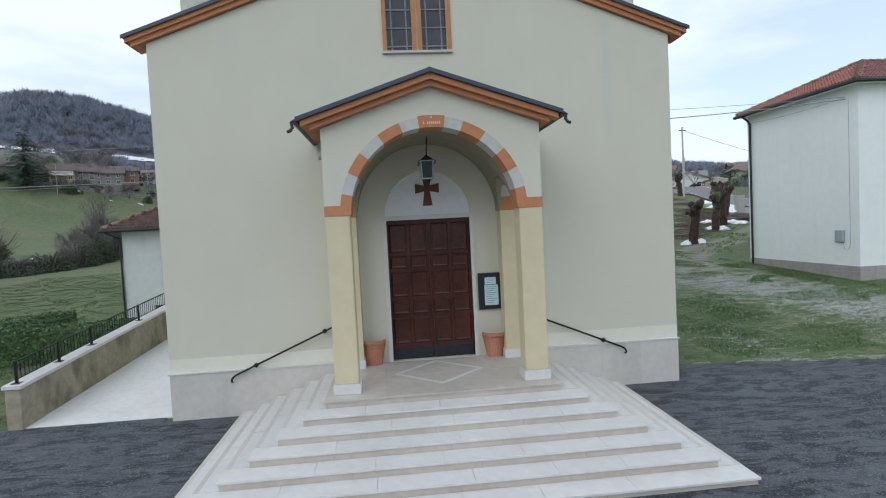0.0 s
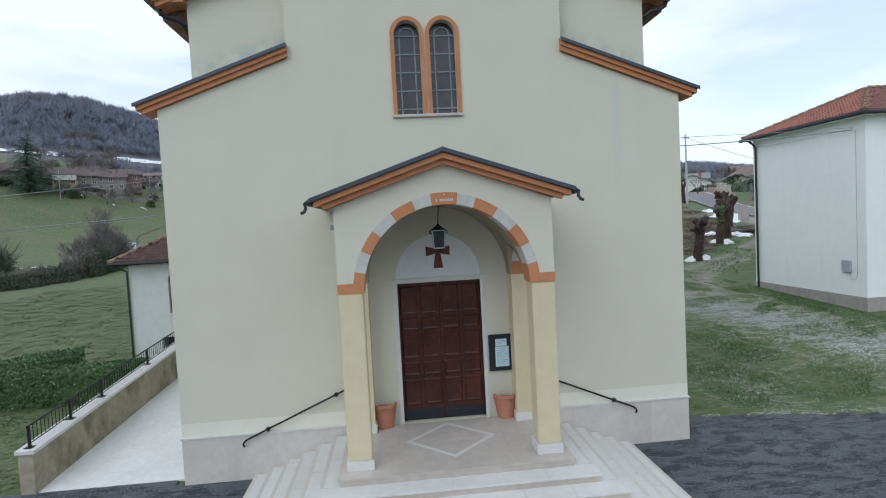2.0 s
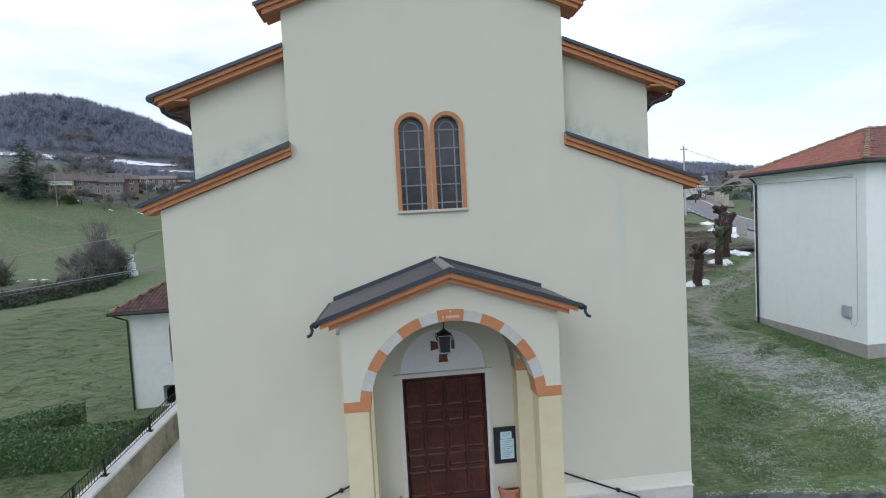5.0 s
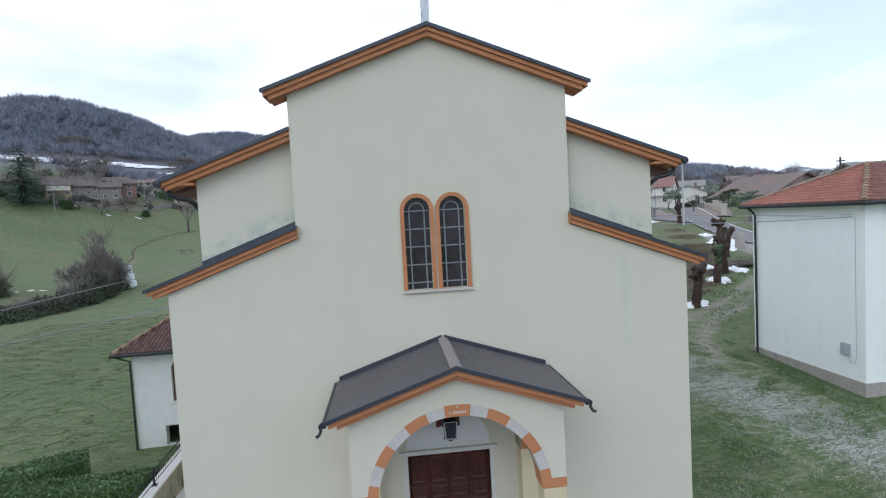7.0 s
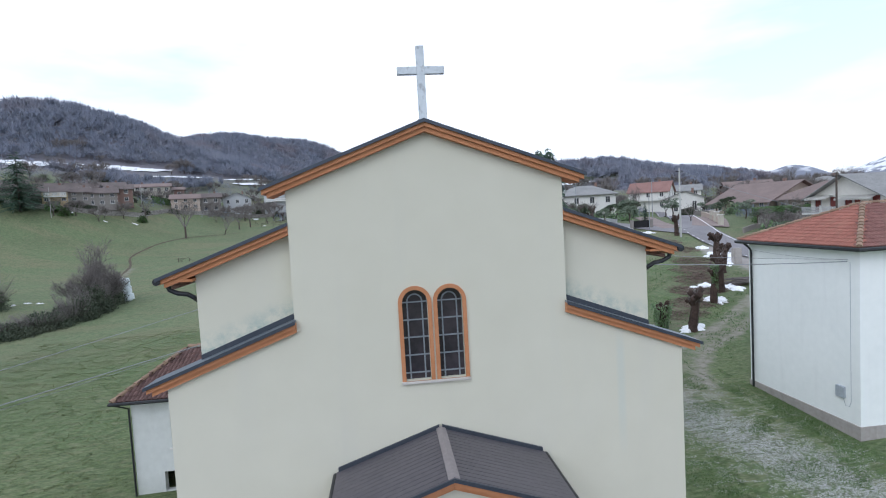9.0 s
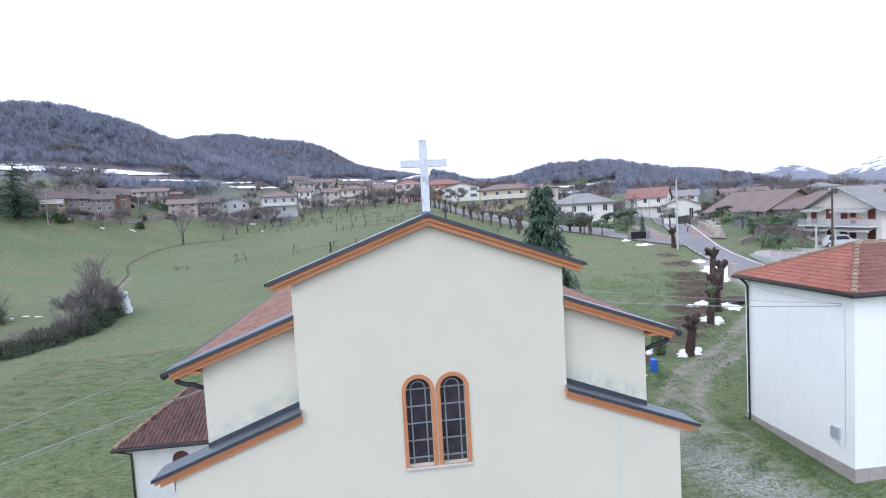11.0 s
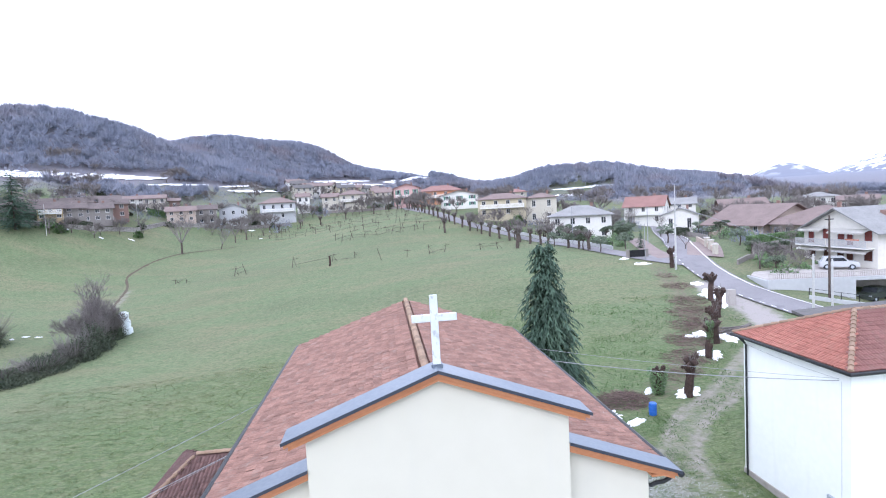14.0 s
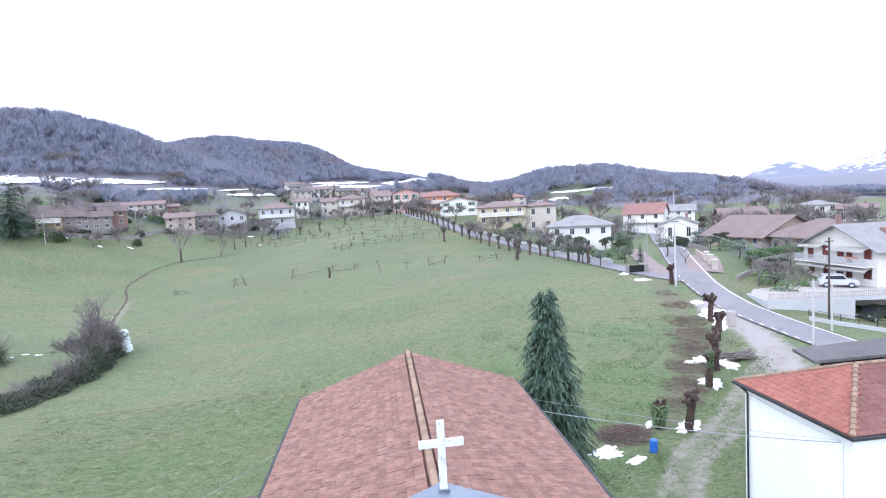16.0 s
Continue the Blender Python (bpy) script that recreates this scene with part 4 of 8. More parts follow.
nb = thing("notice_board", (1.27, -0.002, 2.275), "dark framed notice board with pale paper notices", "notice board")
part("case", boxbm(-0.28, 0.28, -0.05, 0, -0.385, 0.385, bev=0.008), M["board"], nb)
part("frame", holed([(-0.28, -0.385), (0.28, -0.385), (0.28, 0.385), (-0.28, 0.385)], [[(-0.25, -0.355), (0.25, -0.355), (0.25, 0.355), (-0.25, 0.355)]], -0.062, -0.051, XZ), M["board"], nb)
for x0, x1, z0, z1, rows in ((-0.15, 0.14, -0.30, 0.13, 9), (-0.14, 0.10, 0.14, 0.29, 3)):
    pp = part("notice", boxbm(x0, x1, -0.055, -0.0515, z0, z1), M["paper"], nb, "pale blue-white printed notice")
    for k in range(rows):
        zz = z1 - 0.035 - k * (z1 - z0 - 0.05) / rows
        part("text_bar", boxbm(x0 + 0.03, x1 - 0.03 - 0.04 * (k % 3), -0.0575, -0.0552, zz - 0.008, zz), M["ink"], pp)

for s in (-1, 1):
    hr = thing("handrail", (s * 3.1, -0.08, 1.3), "black wrought-iron wall handrail with a hooked end", "handrail", "handrails beside the steps")
    bm = tube(bmesh.new(), [(s * -1.20, -0.02, 0.512), (s * 0.93, -0.02, -0.395), (s * 1.0, -0.02, -0.43), (s * 1.05, -0.02, -0.48), (s * 1.06, -0.02, -0.53), (s * 1.03, -0.02, -0.56)], 0.020, 7)
    part("rail", bm, M["iron"], hr)
    for k in (-0.857, 0.555):
        zk = 0.512 - (k + 1.2) * 0.426
        bm = ball(bmesh.new(), (s * k, -0.02, zk), 0.055, 1)
        tube(bm, [(s * k, -0.02, zk), (s * k, 0.08, zk)], 0.014, 6)
        part("rail_bracket", bm, M["iron"], hr)

ln = thing("hanging_lantern", (-0.04, -1.03, 4.78), "square wrought-iron lantern on a chain, sheen put into its pale edges", "lantern")
part("chain", tube(bmesh.new(), [(0, 0, 0.25), (0.01, 0, 0.42), (0.03, 0, 0.625)], 0.010, 6), M["iron"], ln)
bm = bmesh.new()
bmesh.ops.create_cone(bm, cap_ends=True, segments=4, radius1=0.19, radius2=0.04, depth=0.09, matrix=Matrix.Translation((0, 0, 0.215)) @ Matrix.Rotation(radians(45), 4, 'Z'))
part("lantern_cap", bm, M["iron"], ln)
part("finial", ball(bmesh.new(), (0, 0, 0.265), 0.028, 1), M["iron"], ln)
bm = bmesh.new()
bmesh.ops.create_cone(bm, cap_ends=True, segments=4, radius1=0.135, radius2=0.165, depth=0.32, matrix=Matrix.Rotation(radians(45), 4, 'Z'))
part("lantern_glass", bm, M["pane"], ln)
# reflections on the iron frame are put into its pale grey colour
for sx in (-1, 1):
    for sy in (-1, 1):
        part("lantern_post", tube(bmesh.new(), [(sx * 0.098, sy * 0.098, -0.17), (sx * 0.120, sy * 0.120, 0.17)], 0.013, 5), M["lead"], ln)
        part("scroll", tube(bmesh.new(), [(sx * 0.12, sy * 0.12, 0.17), (sx * 0.155, sy * 0.155, 0.15), (sx * 0.15, sy * 0.15, 0.10), (sx * 0.125, sy * 0.125, 0.11)], 0.010, 5), M["iron"], ln)
for z, q in ((-0.17, 0.098), (0.165, 0.120)):
    bm = tube(bmesh.new(), [(q, q, z), (-q, q, z), (-q, -q, z), (q, -q, z), (q, q, z)], 0.014, 5)
    part("lantern_frame", bm, M["lead"], ln)
bm = bmesh.new()
bmesh.ops.create_cone(bm, cap_ends=True, segments=4, radius1=0.015, radius2=0.12, depth=0.07, matrix=Matrix.Translation((0, 0, -0.215)) @ Matrix.Rotation(radians(45), 4, 'Z'))
part("lantern_foot", bm, M["iron"], ln)

rc = thing("roof_cross", (0.02, 0.2, 12.60), "weathered white cross with flaking paint on the gable", "cross")
part("upright", boxbm(-0.082, 0.082, -0.06, 0.06, 0, 1.60, bev=0.008), M["cross"], rc)
for s in (-1, 1):
    part("arm", boxbm(min(s * 0.083, s * 0.485), max(s * 0.083, s * 0.485), -0.055, 0.055, 1.03, 1.185, bev=0.008), M["cross"], rc)
part("foot_plate", boxbm(-0.12, 0.12, -0.1, 0.1, 0.0, 0.11), M["flash"], rc)

# ---- ramp beside the church, its wall and iron fence ----
def ramp_z(y):
    return 0.05 + 0.075 * max(y - 0.3, 0)


bm = holed([(0.25, -0.3), (10.9, -0.3), (10.9, ramp_z(10.9)), (0.25, 0.034)], [], -8.4, -4.78, YZ)
solo("ramp", bm, M["concrete"], "pale concrete ramp rising beside the church", "ramp", kind="structure")
rw = thing("retaining_wall", (-8.55, 0.2, 0), "low stained yellow retaining wall with pale coping", "wall")
TURN = Matrix.Translation((-8.52, 0.2, 0)) @ Matrix.Rotation(radians(-2.6), 4, 'Z') @ Matrix.Translation((8.55, -0.2, 0))
rw.matrix_world = TURN
part("wall_body", holed([(0.2, -0.4), (11.0, -0.4), (11.0, 1.80), (0.2, 0.86)], [], -8.70, -8.40, YZ), M["old_wall"], rw)
for k in range(7):
    y0, y1 = 0.17 + 1.547 * k, 0.17 + 1.547 * (k + 1) - 0.004
    zz = lambda y: 0.862 + (y - 0.2) * 0.087
    part("coping_slab", holed([(y0, zz(y0)), (y1, zz(y1)), (y1, zz(y1) + 0.07), (y0, zz(y0) + 0.07)], [], -8.74, -8.36, YZ), M["coping"], rw)
fence = thing("iron_fence", (-8.55, 0.3, 0.93), "black iron railing with close bars on the wall", "fence")
fence.matrix_world = TURN
top = lambda y: 0.93 + (y - 0.2) * 0.087
for h, r in ((0.08, 0.012), (0.44, 0.018)):
    part("rail", tube(bmesh.new(), [(-8.55, 0.3, top(0.3) + h), (-8.55, 10.8, top(10.8) + h)], r, 6), M["iron"], fence)
bar = link_mesh("bar", tube(bmesh.new(), [(0, 0, 0.08), (0, 0, 0.44)], 0.008, 5), M["iron"])
for k in range(88):
    y = 0.36 + 0.118 * k
    share("bar", bar, fence, Matrix.Translation((-8.55, y, top(y))))
pbm = boxbm(-0.022, 0.022, -0.022, 0.022, 0, 0.46)
add_box(pbm, -0.08, 0.08, -0.08, 0.08, -0.002, 0.012)
post = link_mesh("post", pbm, M["iron"])
for y in (0.35, 1.68, 2.93, 5.29, 7.6, 9.9):
    share("post", post, fence, Matrix.Translation((-8.55, y, top(y))))

# ---- tiled roofs ----
def pantile_mesh(name, w, l, material):
    """One curved roof tile lying on x (across) and y (up the slope)."""
    V, F = [], []
    n = 5
    for j, (y, h) in enumerate(((0, 0.020), (l * 1.08, 0.0))):
        for i in range(n + 1):
            a = i / n
            V.append(((a - 0.5) * w, y, h + 0.058 * math.sin(math.pi * a) ** 1.2))
    for i in range(n):
        F.append((i, i + 1, n + 2 + i, n + 1 + i))
    for i in range(n + 1):
        V.append((V[i][0], 0, V[i][2] - 0.03))
    for i in range(n):
        F.append((2 * n + 2 + i, 2 * n + 3 + i, i + 1, i))
    return join_quads(name, V, F, material)


def flat_tile_mesh(name, w, l, material):
    V, F = [], []
    for y, h in ((0, 0.042), (l * 1.1, 0.0)):
        for x, k in ((-w / 2, 0), (-w / 4, 0.012), (0, 0.004), (w / 4, 0.012), (w / 2, 0)):
            V.append((x, y, h + k))
    for i in range(4):
        F.append((i, i + 1, 6 + i, 5 + i))
    for i in range(5):
        V.append((V[i][0], 0, V[i][2] - 0.03))
    for i in range(4):
        F.append((10 + i, 11 + i, i + 1, i))
    return join_quads(name, V, F, material)


def lay_tiles(parent, name, tile, mass_mat, origin, along, up, W, L, w, l, inside=None, near=None, limit=300, stagger=False):
    """Courses of tiles over a slope: the nearest as pieces, the rest joined."""
    o, a, b = Vector(origin), Vector(along).normalized(), Vector(up).normalized()
    nrm = a.cross(b)
    rot = Matrix((a, b, nrm)).transposed().to_4x4()
    spots = []
    for j in range(int(L / l)):
        for i in range(int(W / w) + 1):
            uu = (i + 0.5 + (0.5 * (j % 2) if stagger else 0)) * w
            vv = j * l
            if uu > W or (inside and not inside(uu, vv)):
                continue
            spots.append(o + a * uu + b * vv)
    rnd = random.Random(7)
    if near is not None:
        spots.sort(key=lambda p: (p - Vector(near)).length)
    VV, FF = [], []
    base = [v.co.copy() for v in tile.vertices]
    polys = [tuple(p.vertices) for p in tile.polygons]
    for k, p in enumerate(spots):
        m = Matrix.Translation(p + nrm * rnd.uniform(0, 0.013)) @ rot @ Matrix.Rotation(rnd.uniform(-0.02, 0.02), 4, 'Z')
        if k < limit:
            share(name, tile, parent, m)
        else:
            c = len(VV)
            VV += [tuple(m @ v) for v in base]
            FF += [tuple(c + q for q in f) for f in polys]
    if VV:
        ob = new("tile_field", join_quads("tile_field", VV, FF, mass_mat))
        ob.parent = parent
        tagged(ob, kind="stuff")
    return spots


# ---- white house beside the yard ----
house = thing("house", (0, 0, 0), "two-storey white house with red hipped tile roof", "house")
HX0, HX1, HY0, HY1, HE = 17.72, 30.0, 8.50, 15.12, 8.42
part("wall", boxbm(HX0, HX1, HY0, HY1, 0.3, HE), M["white_wall"], house)
part("wall_base", boxbm(HX0 - 0.05, HX1 + 0.05, HY0 - 0.05, HY1 + 0.05, 0.0, 1.22), M["grey_base"], house, "grey cement base course")
part("roof_soffit", boxbm(HX0 - 0.33, HX1 + 0.33, HY0 - 0.33, HY1 + 0.33, HE + 0.001, HE + 0.07), M["white_wall"], house)
ex0, ex1, ey0, ey1, ez = HX0 - 0.36, HX1 + 0.36, HY0 - 0.36, HY1 + 0.36, HE + 0.10
hw = (ey1 - ey0) / 2
HS = 1.62 / hw
ridge0, ridge1, ry = ex0 + hw, ex1 - hw, (ey0 + ey1) / 2
bm = bmesh.new()
c = [bm.verts.new(p) for p in ((ex0, ey0, ez), (ex1, ey0, ez), (ex1, ey1, ez), (ex0, ey1, ez), (ridge0, ry, ez + 1.62), (ridge1, ry, ez + 1.62))]
for f in ((0, 1, 5, 4), (1, 2, 5), (2, 3, 4, 5), (3, 0, 4), (3, 2, 1, 0)):
    bm.faces.new([c[i] for i in f])
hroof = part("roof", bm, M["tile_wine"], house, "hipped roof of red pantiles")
sl = math.hypot(hw, 1.62)
pt_red = pantile_mesh("roof_tile", 0.165, 0.30, M["tile_red"])
M["tile_old"] = mat("dark_brown_pantile", (0.095, 0.055, 0.05), (0.15, 0.085, 0.075), 0.85, 1.0, 12, 0.2, 60, rnd=0.22)
pt_old = pantile_mesh("roof_tile", 0.165, 0.30, M["tile_old"])
pt_wine = pantile_mesh("roof_tile", 0.165, 0.30, M["tile_wine"])
M["tile_wine_mass"] = M["tile_wine"]
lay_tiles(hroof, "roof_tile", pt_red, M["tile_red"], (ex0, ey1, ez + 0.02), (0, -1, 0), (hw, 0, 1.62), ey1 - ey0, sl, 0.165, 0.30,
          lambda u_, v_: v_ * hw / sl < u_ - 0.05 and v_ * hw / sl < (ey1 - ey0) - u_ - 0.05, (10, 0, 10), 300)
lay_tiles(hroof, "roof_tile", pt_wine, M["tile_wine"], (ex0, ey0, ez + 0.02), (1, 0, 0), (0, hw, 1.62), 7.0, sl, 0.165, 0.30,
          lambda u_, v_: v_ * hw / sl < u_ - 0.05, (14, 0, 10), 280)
hipt = bmesh.new()
for k in range(9):
    a = math.pi * k / 8
    hipt.verts.new((0.12 * math.cos(a), 0, 0.02 + 0.11 * math.sin(a)))
for k in range(9):
    a = math.pi * k / 8
    hipt.verts.new((0.10 * math.cos(a), 0.42, 0.0 + 0.09 * math.sin(a)))
hipt.verts.ensure_lookup_table()
for k in range(8):
    hipt.faces.new([hipt.verts[i] for i in (k, k + 1, 10 + k, 9 + k)])
hipt.faces.new([hipt.verts[i] for i in range(9)])
hip_me = link_mesh("ridge_tile", hipt, M["tile_ridge"])


def ridge_run(parent, p, q, step=0.38):
    p, q = Vector(p), Vector(q)
    d = (q - p).normalized()
    side = d.cross(Vector((0, 0, 1))).normalized()
    rot = Matrix((side, d, side.cross(d))).transposed().to_4x4()
    for k in range(int((q - p).length / step)):
        share("ridge_tile", hip_me, parent, Matrix.Translation(p + d * step * k) @ rot)


for a in ((ex0, ey0), (ex0, ey1)):
    ridge_run(hroof, (a[0], a[1], ez + 0.05), (ridge0, ry, ez + 1.69))
ridge_run(hroof, (ridge0, ry, ez + 1.66), (ridge1, ry, ez + 1.66))
part("gutter", tube(bmesh.new(), [(ex0 - 0.06, ey1 + 0.06, ez - 0.05), (ex0 - 0.06, ey0 - 0.06, ez - 0.05), (ex1, ey0 - 0.06, ez - 0.05)], 0.085, 8), M["gutter"], house, "dark metal gutter")
part("downpipe", tube(bmesh.new(), [(ex0 - 0.06, HY1 - 0.2, ez - 0.1), (HX0 - 0.20, HY1 - 0.28, ez - 0.32), (HX0 - 0.09, HY1 - 0.30, ez - 0.5), (HX0 - 0.09, HY1 - 0.30, 0.9)], 0.055, 8), M["gutter"], house, "dark downpipe")
mb = part("meter_box", boxbm(HX0 - 0.12, HX0 - 0.001, 9.20, 9.62, 2.18, 2.66, bev=0.015), M["lead"], house, "grey meter box")
part("conduit", tube(bmesh.new(), [(HX0 - 0.02, 8.93, 7.9), (HX0 - 0.02, 8.93, 2.1), (HX0 - 0.03, 9.0, 1.9), (HX0 - 0.03, 9.2, 1.88), (HX0 - 0.03, 9.3, 2.18)], 0.008, 5), M["lead"], house)

# ---- annex on the ramp side ----
annex = thing("annex", (0, 0, 0), "low white annex with hipped brown-red tile roof", "annex")
AX0, AX1, AY0, AY1, AE = -11.35, -4.80, 11.15, 17.0, 4.10
wa = [arched(-9.545, 0.36, 2.05, 3.36), arched(-8.50, 0.36, 2.05, 3.36), arched(-7.46, 0.36, 2.05, 3.36), arched(-6.42, 0.36, 2.05, 3.36), [(-10.28, 0.3), (-9.35, 0.3), (-9.35, 1.1), (-10.28, 1.1)]]
part("wall", holed([(AX0, -0.4), (AX1, -0.4), (AX1, AE), (AX0, AE)], wa, AY0, AY0 + 0.3, XZ), M["annex_wall"], annex)
part("wall", boxbm(AX0, AX0 + 0.3, AY0 + 0.301, AY1, -0.4, AE), M["annex_wall"], annex)
part("wall", boxbm(AX0 + 0.301, AX1, AY1 - 0.3, AY1, -0.4, AE), M["annex_wall"], annex)
part("floor_slab", boxbm(AX0 + 0.301, AX1, AY0 + 0.301, AY1 - 0.301, -0.4, 0.1), M["concrete"], annex)
M["shutter"] = mat("brown_shutter", (0.10, 0.045, 0.03), (0.15, 0.07, 0.045), 0.6, 2, 10, 0.1)
for o in wa[:4]:
    w = thing("window"); w.parent = annex
    part("pane", holed(o, [], AY0 + 0.14, AY0 + 0.15, XZ), M["shutter"], w, "brown closed shutter")
    cx_ = (o[0][0] + o[1][0]) / 2
    part("window_sill", boxbm(cx_ - 0.43, cx_ + 0.43, AY0 - 0.06, AY0 + 0.1, 1.98, 2.049), M["coping"], w)
ax0, ax1, ay0, ay1, az = AX0 - 0.5, AX1 + 0.02, AY0 - 0.42, AY1 + 0.4, AE + 0.05
ahw = (ay1 - ay0) / 2
part("roof_soffit", boxbm(ax0 + 0.05, ax1, ay0 + 0.05, ay1 - 0.05, AE + 0.001, AE + 0.05), M["annex_wall"], annex)
bm = bmesh.new()
ah = ahw * 0.38
c = [bm.verts.new(p) for p in ((ax0, ay0, az), (ax1, ay0, az), (ax1, ay1, az), (ax0, ay1, az), (ax0 + ahw * 0.55, (ay0 + ay1) / 2, az + ah), (ax1, (ay0 + ay1) / 2, az + ah))]
for f in ((0, 1, 5, 4), (1, 2, 5), (2, 3, 4, 5), (3, 0, 4), (3, 2, 1, 0)):
    bm.faces.new([c[i] for i in f])
aroof = part("roof", bm, M["tile_old"], annex, "hipped roof of brown-red pantiles")
asl = math.hypot(ahw, ah)
lay_tiles(aroof, "roof_tile", pt_old, M["tile_old"], (ax0, ay0, az + 0.02), (1, 0, 0), (0, ahw, ah), ax1 - ax0, asl, 0.165, 0.30,
          lambda u_, v_: v_ * ahw / asl * 0.55 < u_ - 0.05, (-12, 8, 6), 240)
hs2 = ahw * 0.55
lay_tiles(aroof, "roof_tile", pt_old, M["tile_old"], (ax0, ay1, az + 0.02), (0, -1, 0), (hs2, 0, ah), ay1 - ay0, math.hypot(hs2, ah), 0.165, 0.30,
          lambda u_, v_: v_ * ahw / math.hypot(hs2, ah) < u_ - 0.05 and v_ * ahw / math.hypot(hs2, ah) < (ay1 - ay0) - u_ - 0.05, (-14, 10, 6), 0)
ridge_run(aroof, (ax0, ay0, az + 0.04), (ax0 + hs2, (ay0 + ay1) / 2, az + ah + 0.05))
ridge_run(aroof, (ax0 + hs2, (ay0 + ay1) / 2, az + ah + 0.04), (ax1, (ay0 + ay1) / 2, az + ah + 0.04))
part("gutter", tube(bmesh.new(), [(ax0 - 0.05, ay1, az - 0.02), (ax0 - 0.05, ay0 - 0.05, az - 0.02), (ax1 - 0.05, ay0 - 0.05, az - 0.02)], 0.07, 8), M["gutter"], annex)
part("downpipe", tube(bmesh.new(), [(ax0 + 0.05, ay0, az - 0.06), (AX0 - 0.05, AY0 - 0.06, az - 0.35), (AX0 - 0.05, AY0 - 0.06, 0.0)], 0.04, 7), M["gutter"], annex)

# church roof tiles
ft = flat_tile_mesh("roof_tile", 0.25, 0.27, M["tile"])
for s, r in roof:
    o = (s * 5.30, 15.55 if s < 0 else 0.62, RZ + 0.025 - 5.30 * RS)
    lay_tiles(r, "roof_tile", ft, M["tile_mass"], o, (0, -1 if s < 0 else 1, 0), (-s, 0, RS), 14.9, 5.30 * math.hypot(1, RS), 0.25, 0.27, None, (0, 0.6, 11.6), 300, True)
ridge_run(church, (0, 15.6, RZ - 0.005), (0, 0.5, RZ - 0.005))

# ---- roads and paths ----
def ribbon(name, pts, width, material, lift, label, category, kind="structure", uneven=0.0, step=1.5):
    """A strip along a line on the land, finely cut so that it follows the ground."""
    P = [Vector((*p, 0)) for p in pts]
    line = []
    for a, b in zip(P, P[1:]):
        n = max(1, int((b - a).length / step))
        line += [a.lerp(b, i / n) for i in range(n)]
    line.append(P[-1])
    for _ in range(6):
        line = [line[0]] + [(line[i - 1] + line[i] * 2 + line[i + 1]) / 4 for i in range(1, len(line) - 1)] + [line[-1]]
    bm = bmesh.new()
    rows_ = []
    m = max(2, int(width / 1.2) + 1)
    for i, p in enumerate(line):
        d = (line[min(i + 1, len(line) - 1)] - line[max(i - 1, 0)]).normalized()
        s = Vector((d.y, -d.x, 0))
        w = width * (1 + uneven * noise.noise((p.x * 0.7, p.y * 0.7, 3)))
        r = []
        for k in range(m + 1):
            q = p + s * w * (k / m - 0.5)
            r.append(bm.verts.new((q.x, q.y, H(q.x, q.y) + lift)))
        rows_.append(r)
    for a, b in zip(rows_, rows_[1:]):
        for k in range(m):
            bm.faces.new((a[k], a[k + 1], b[k + 1], b[k]))
    return solo(name, bm, material, label, category, kind=kind), line


ROAD = [(46, -10), (44.5, 10), (43.6, 25), (43.0, 34), (42.6, 42), (41.8, 50), (42.2, 55), (43.1, 60), (45.1, 66), (48.2, 74), (55, 88), (63, 104), (72, 124), (80, 150)]
ribbon("road", ROAD, 4.7, M["road"], 0.14, "grey asphalt country road with white markings", "road")
LANE = [(44, 60), (40, 63.5), (36.6, 68), (34.3, 73.5), (33.2, 81.8), (32, 94), (29, 105.5), (25, 112.4), (21.1, 117.3), (16.2, 128), (14, 136), (10.5, 147), (8.5, 160), (8, 190)]
ribbon("road", LANE, 3.2, M["road"], 0.12, "narrow grey lane climbing past a row of trees", "road")
M["stream"] = mat("muddy_ditch", (0.06, 0.045, 0.03), (0.10, 0.08, 0.05), 0.9, 0.7, 6, 0.5, 12)
ribbon("stream", [(-40, 140), (-50.3, 130.5), (-54, 121), (-54.6, 108), (-50, 99), (-47, 88), (-44.6, 80), (-41, 72)], 0.5, M["stream"], 0.04, "narrow muddy ditch winding through the meadow", "ditch", uneven=0.8)


def strip(bm, a, b, w, lift):
    a, b = Vector((*a, 0)), Vector((*b, 0))
    s = (b - a).normalized()
    s = Vector((s.y, -s.x, 0)) * w / 2
    n = max(1, int((b - a).length / 1.5))
    for i in range(n):
        p, q = a.lerp(b, i / n), a.lerp(b, (i + 1) / n)
        bm.faces.new([bm.verts.new((v.x, v.y, H(v.x, v.y) + lift)) for v in (p - s, p + s, q + s, q - s)])


mk = thing("road_markings", (0, 0, 0), "white painted solid and dashed edge lines", "road marking")
pts = [Vector((*p, 0)) for p in ROAD]
for side in (0, 2.05):
    bm = bmesh.new()
    for a, b in zip(pts[1:], pts[2:]):
        d = (b - a).normalized()
        s = Vector((d.y, -d.x, 0)) * side
        if side:
            strip(bm, (a + s)[:2], (b + s)[:2], 0.16, 0.175)
        else:
            n = int((b - a).length / 1.6)
            for i in range(n):
                p = a.lerp(b, i / n) - Vector((d.y, -d.x, 0)) * 2.1
                strip(bm, p[:2], (p + d * 0.7)[:2], 0.14, 0.175)
    part("line", bm, M["marking"], mk)

# ---- snow left lying ----
M["snow"] = mat("old_snow", (0.74, 0.76, 0.79), (0.90, 0.91, 0.93), 0.7, 0.8, 6, 0.6, 10, extra=lambda n, l, g, c, b: blotch(n, l, g, c, (0.42, 0.41, 0.38), 3.5, 0.60, 0.72, amount=0.5)[0])


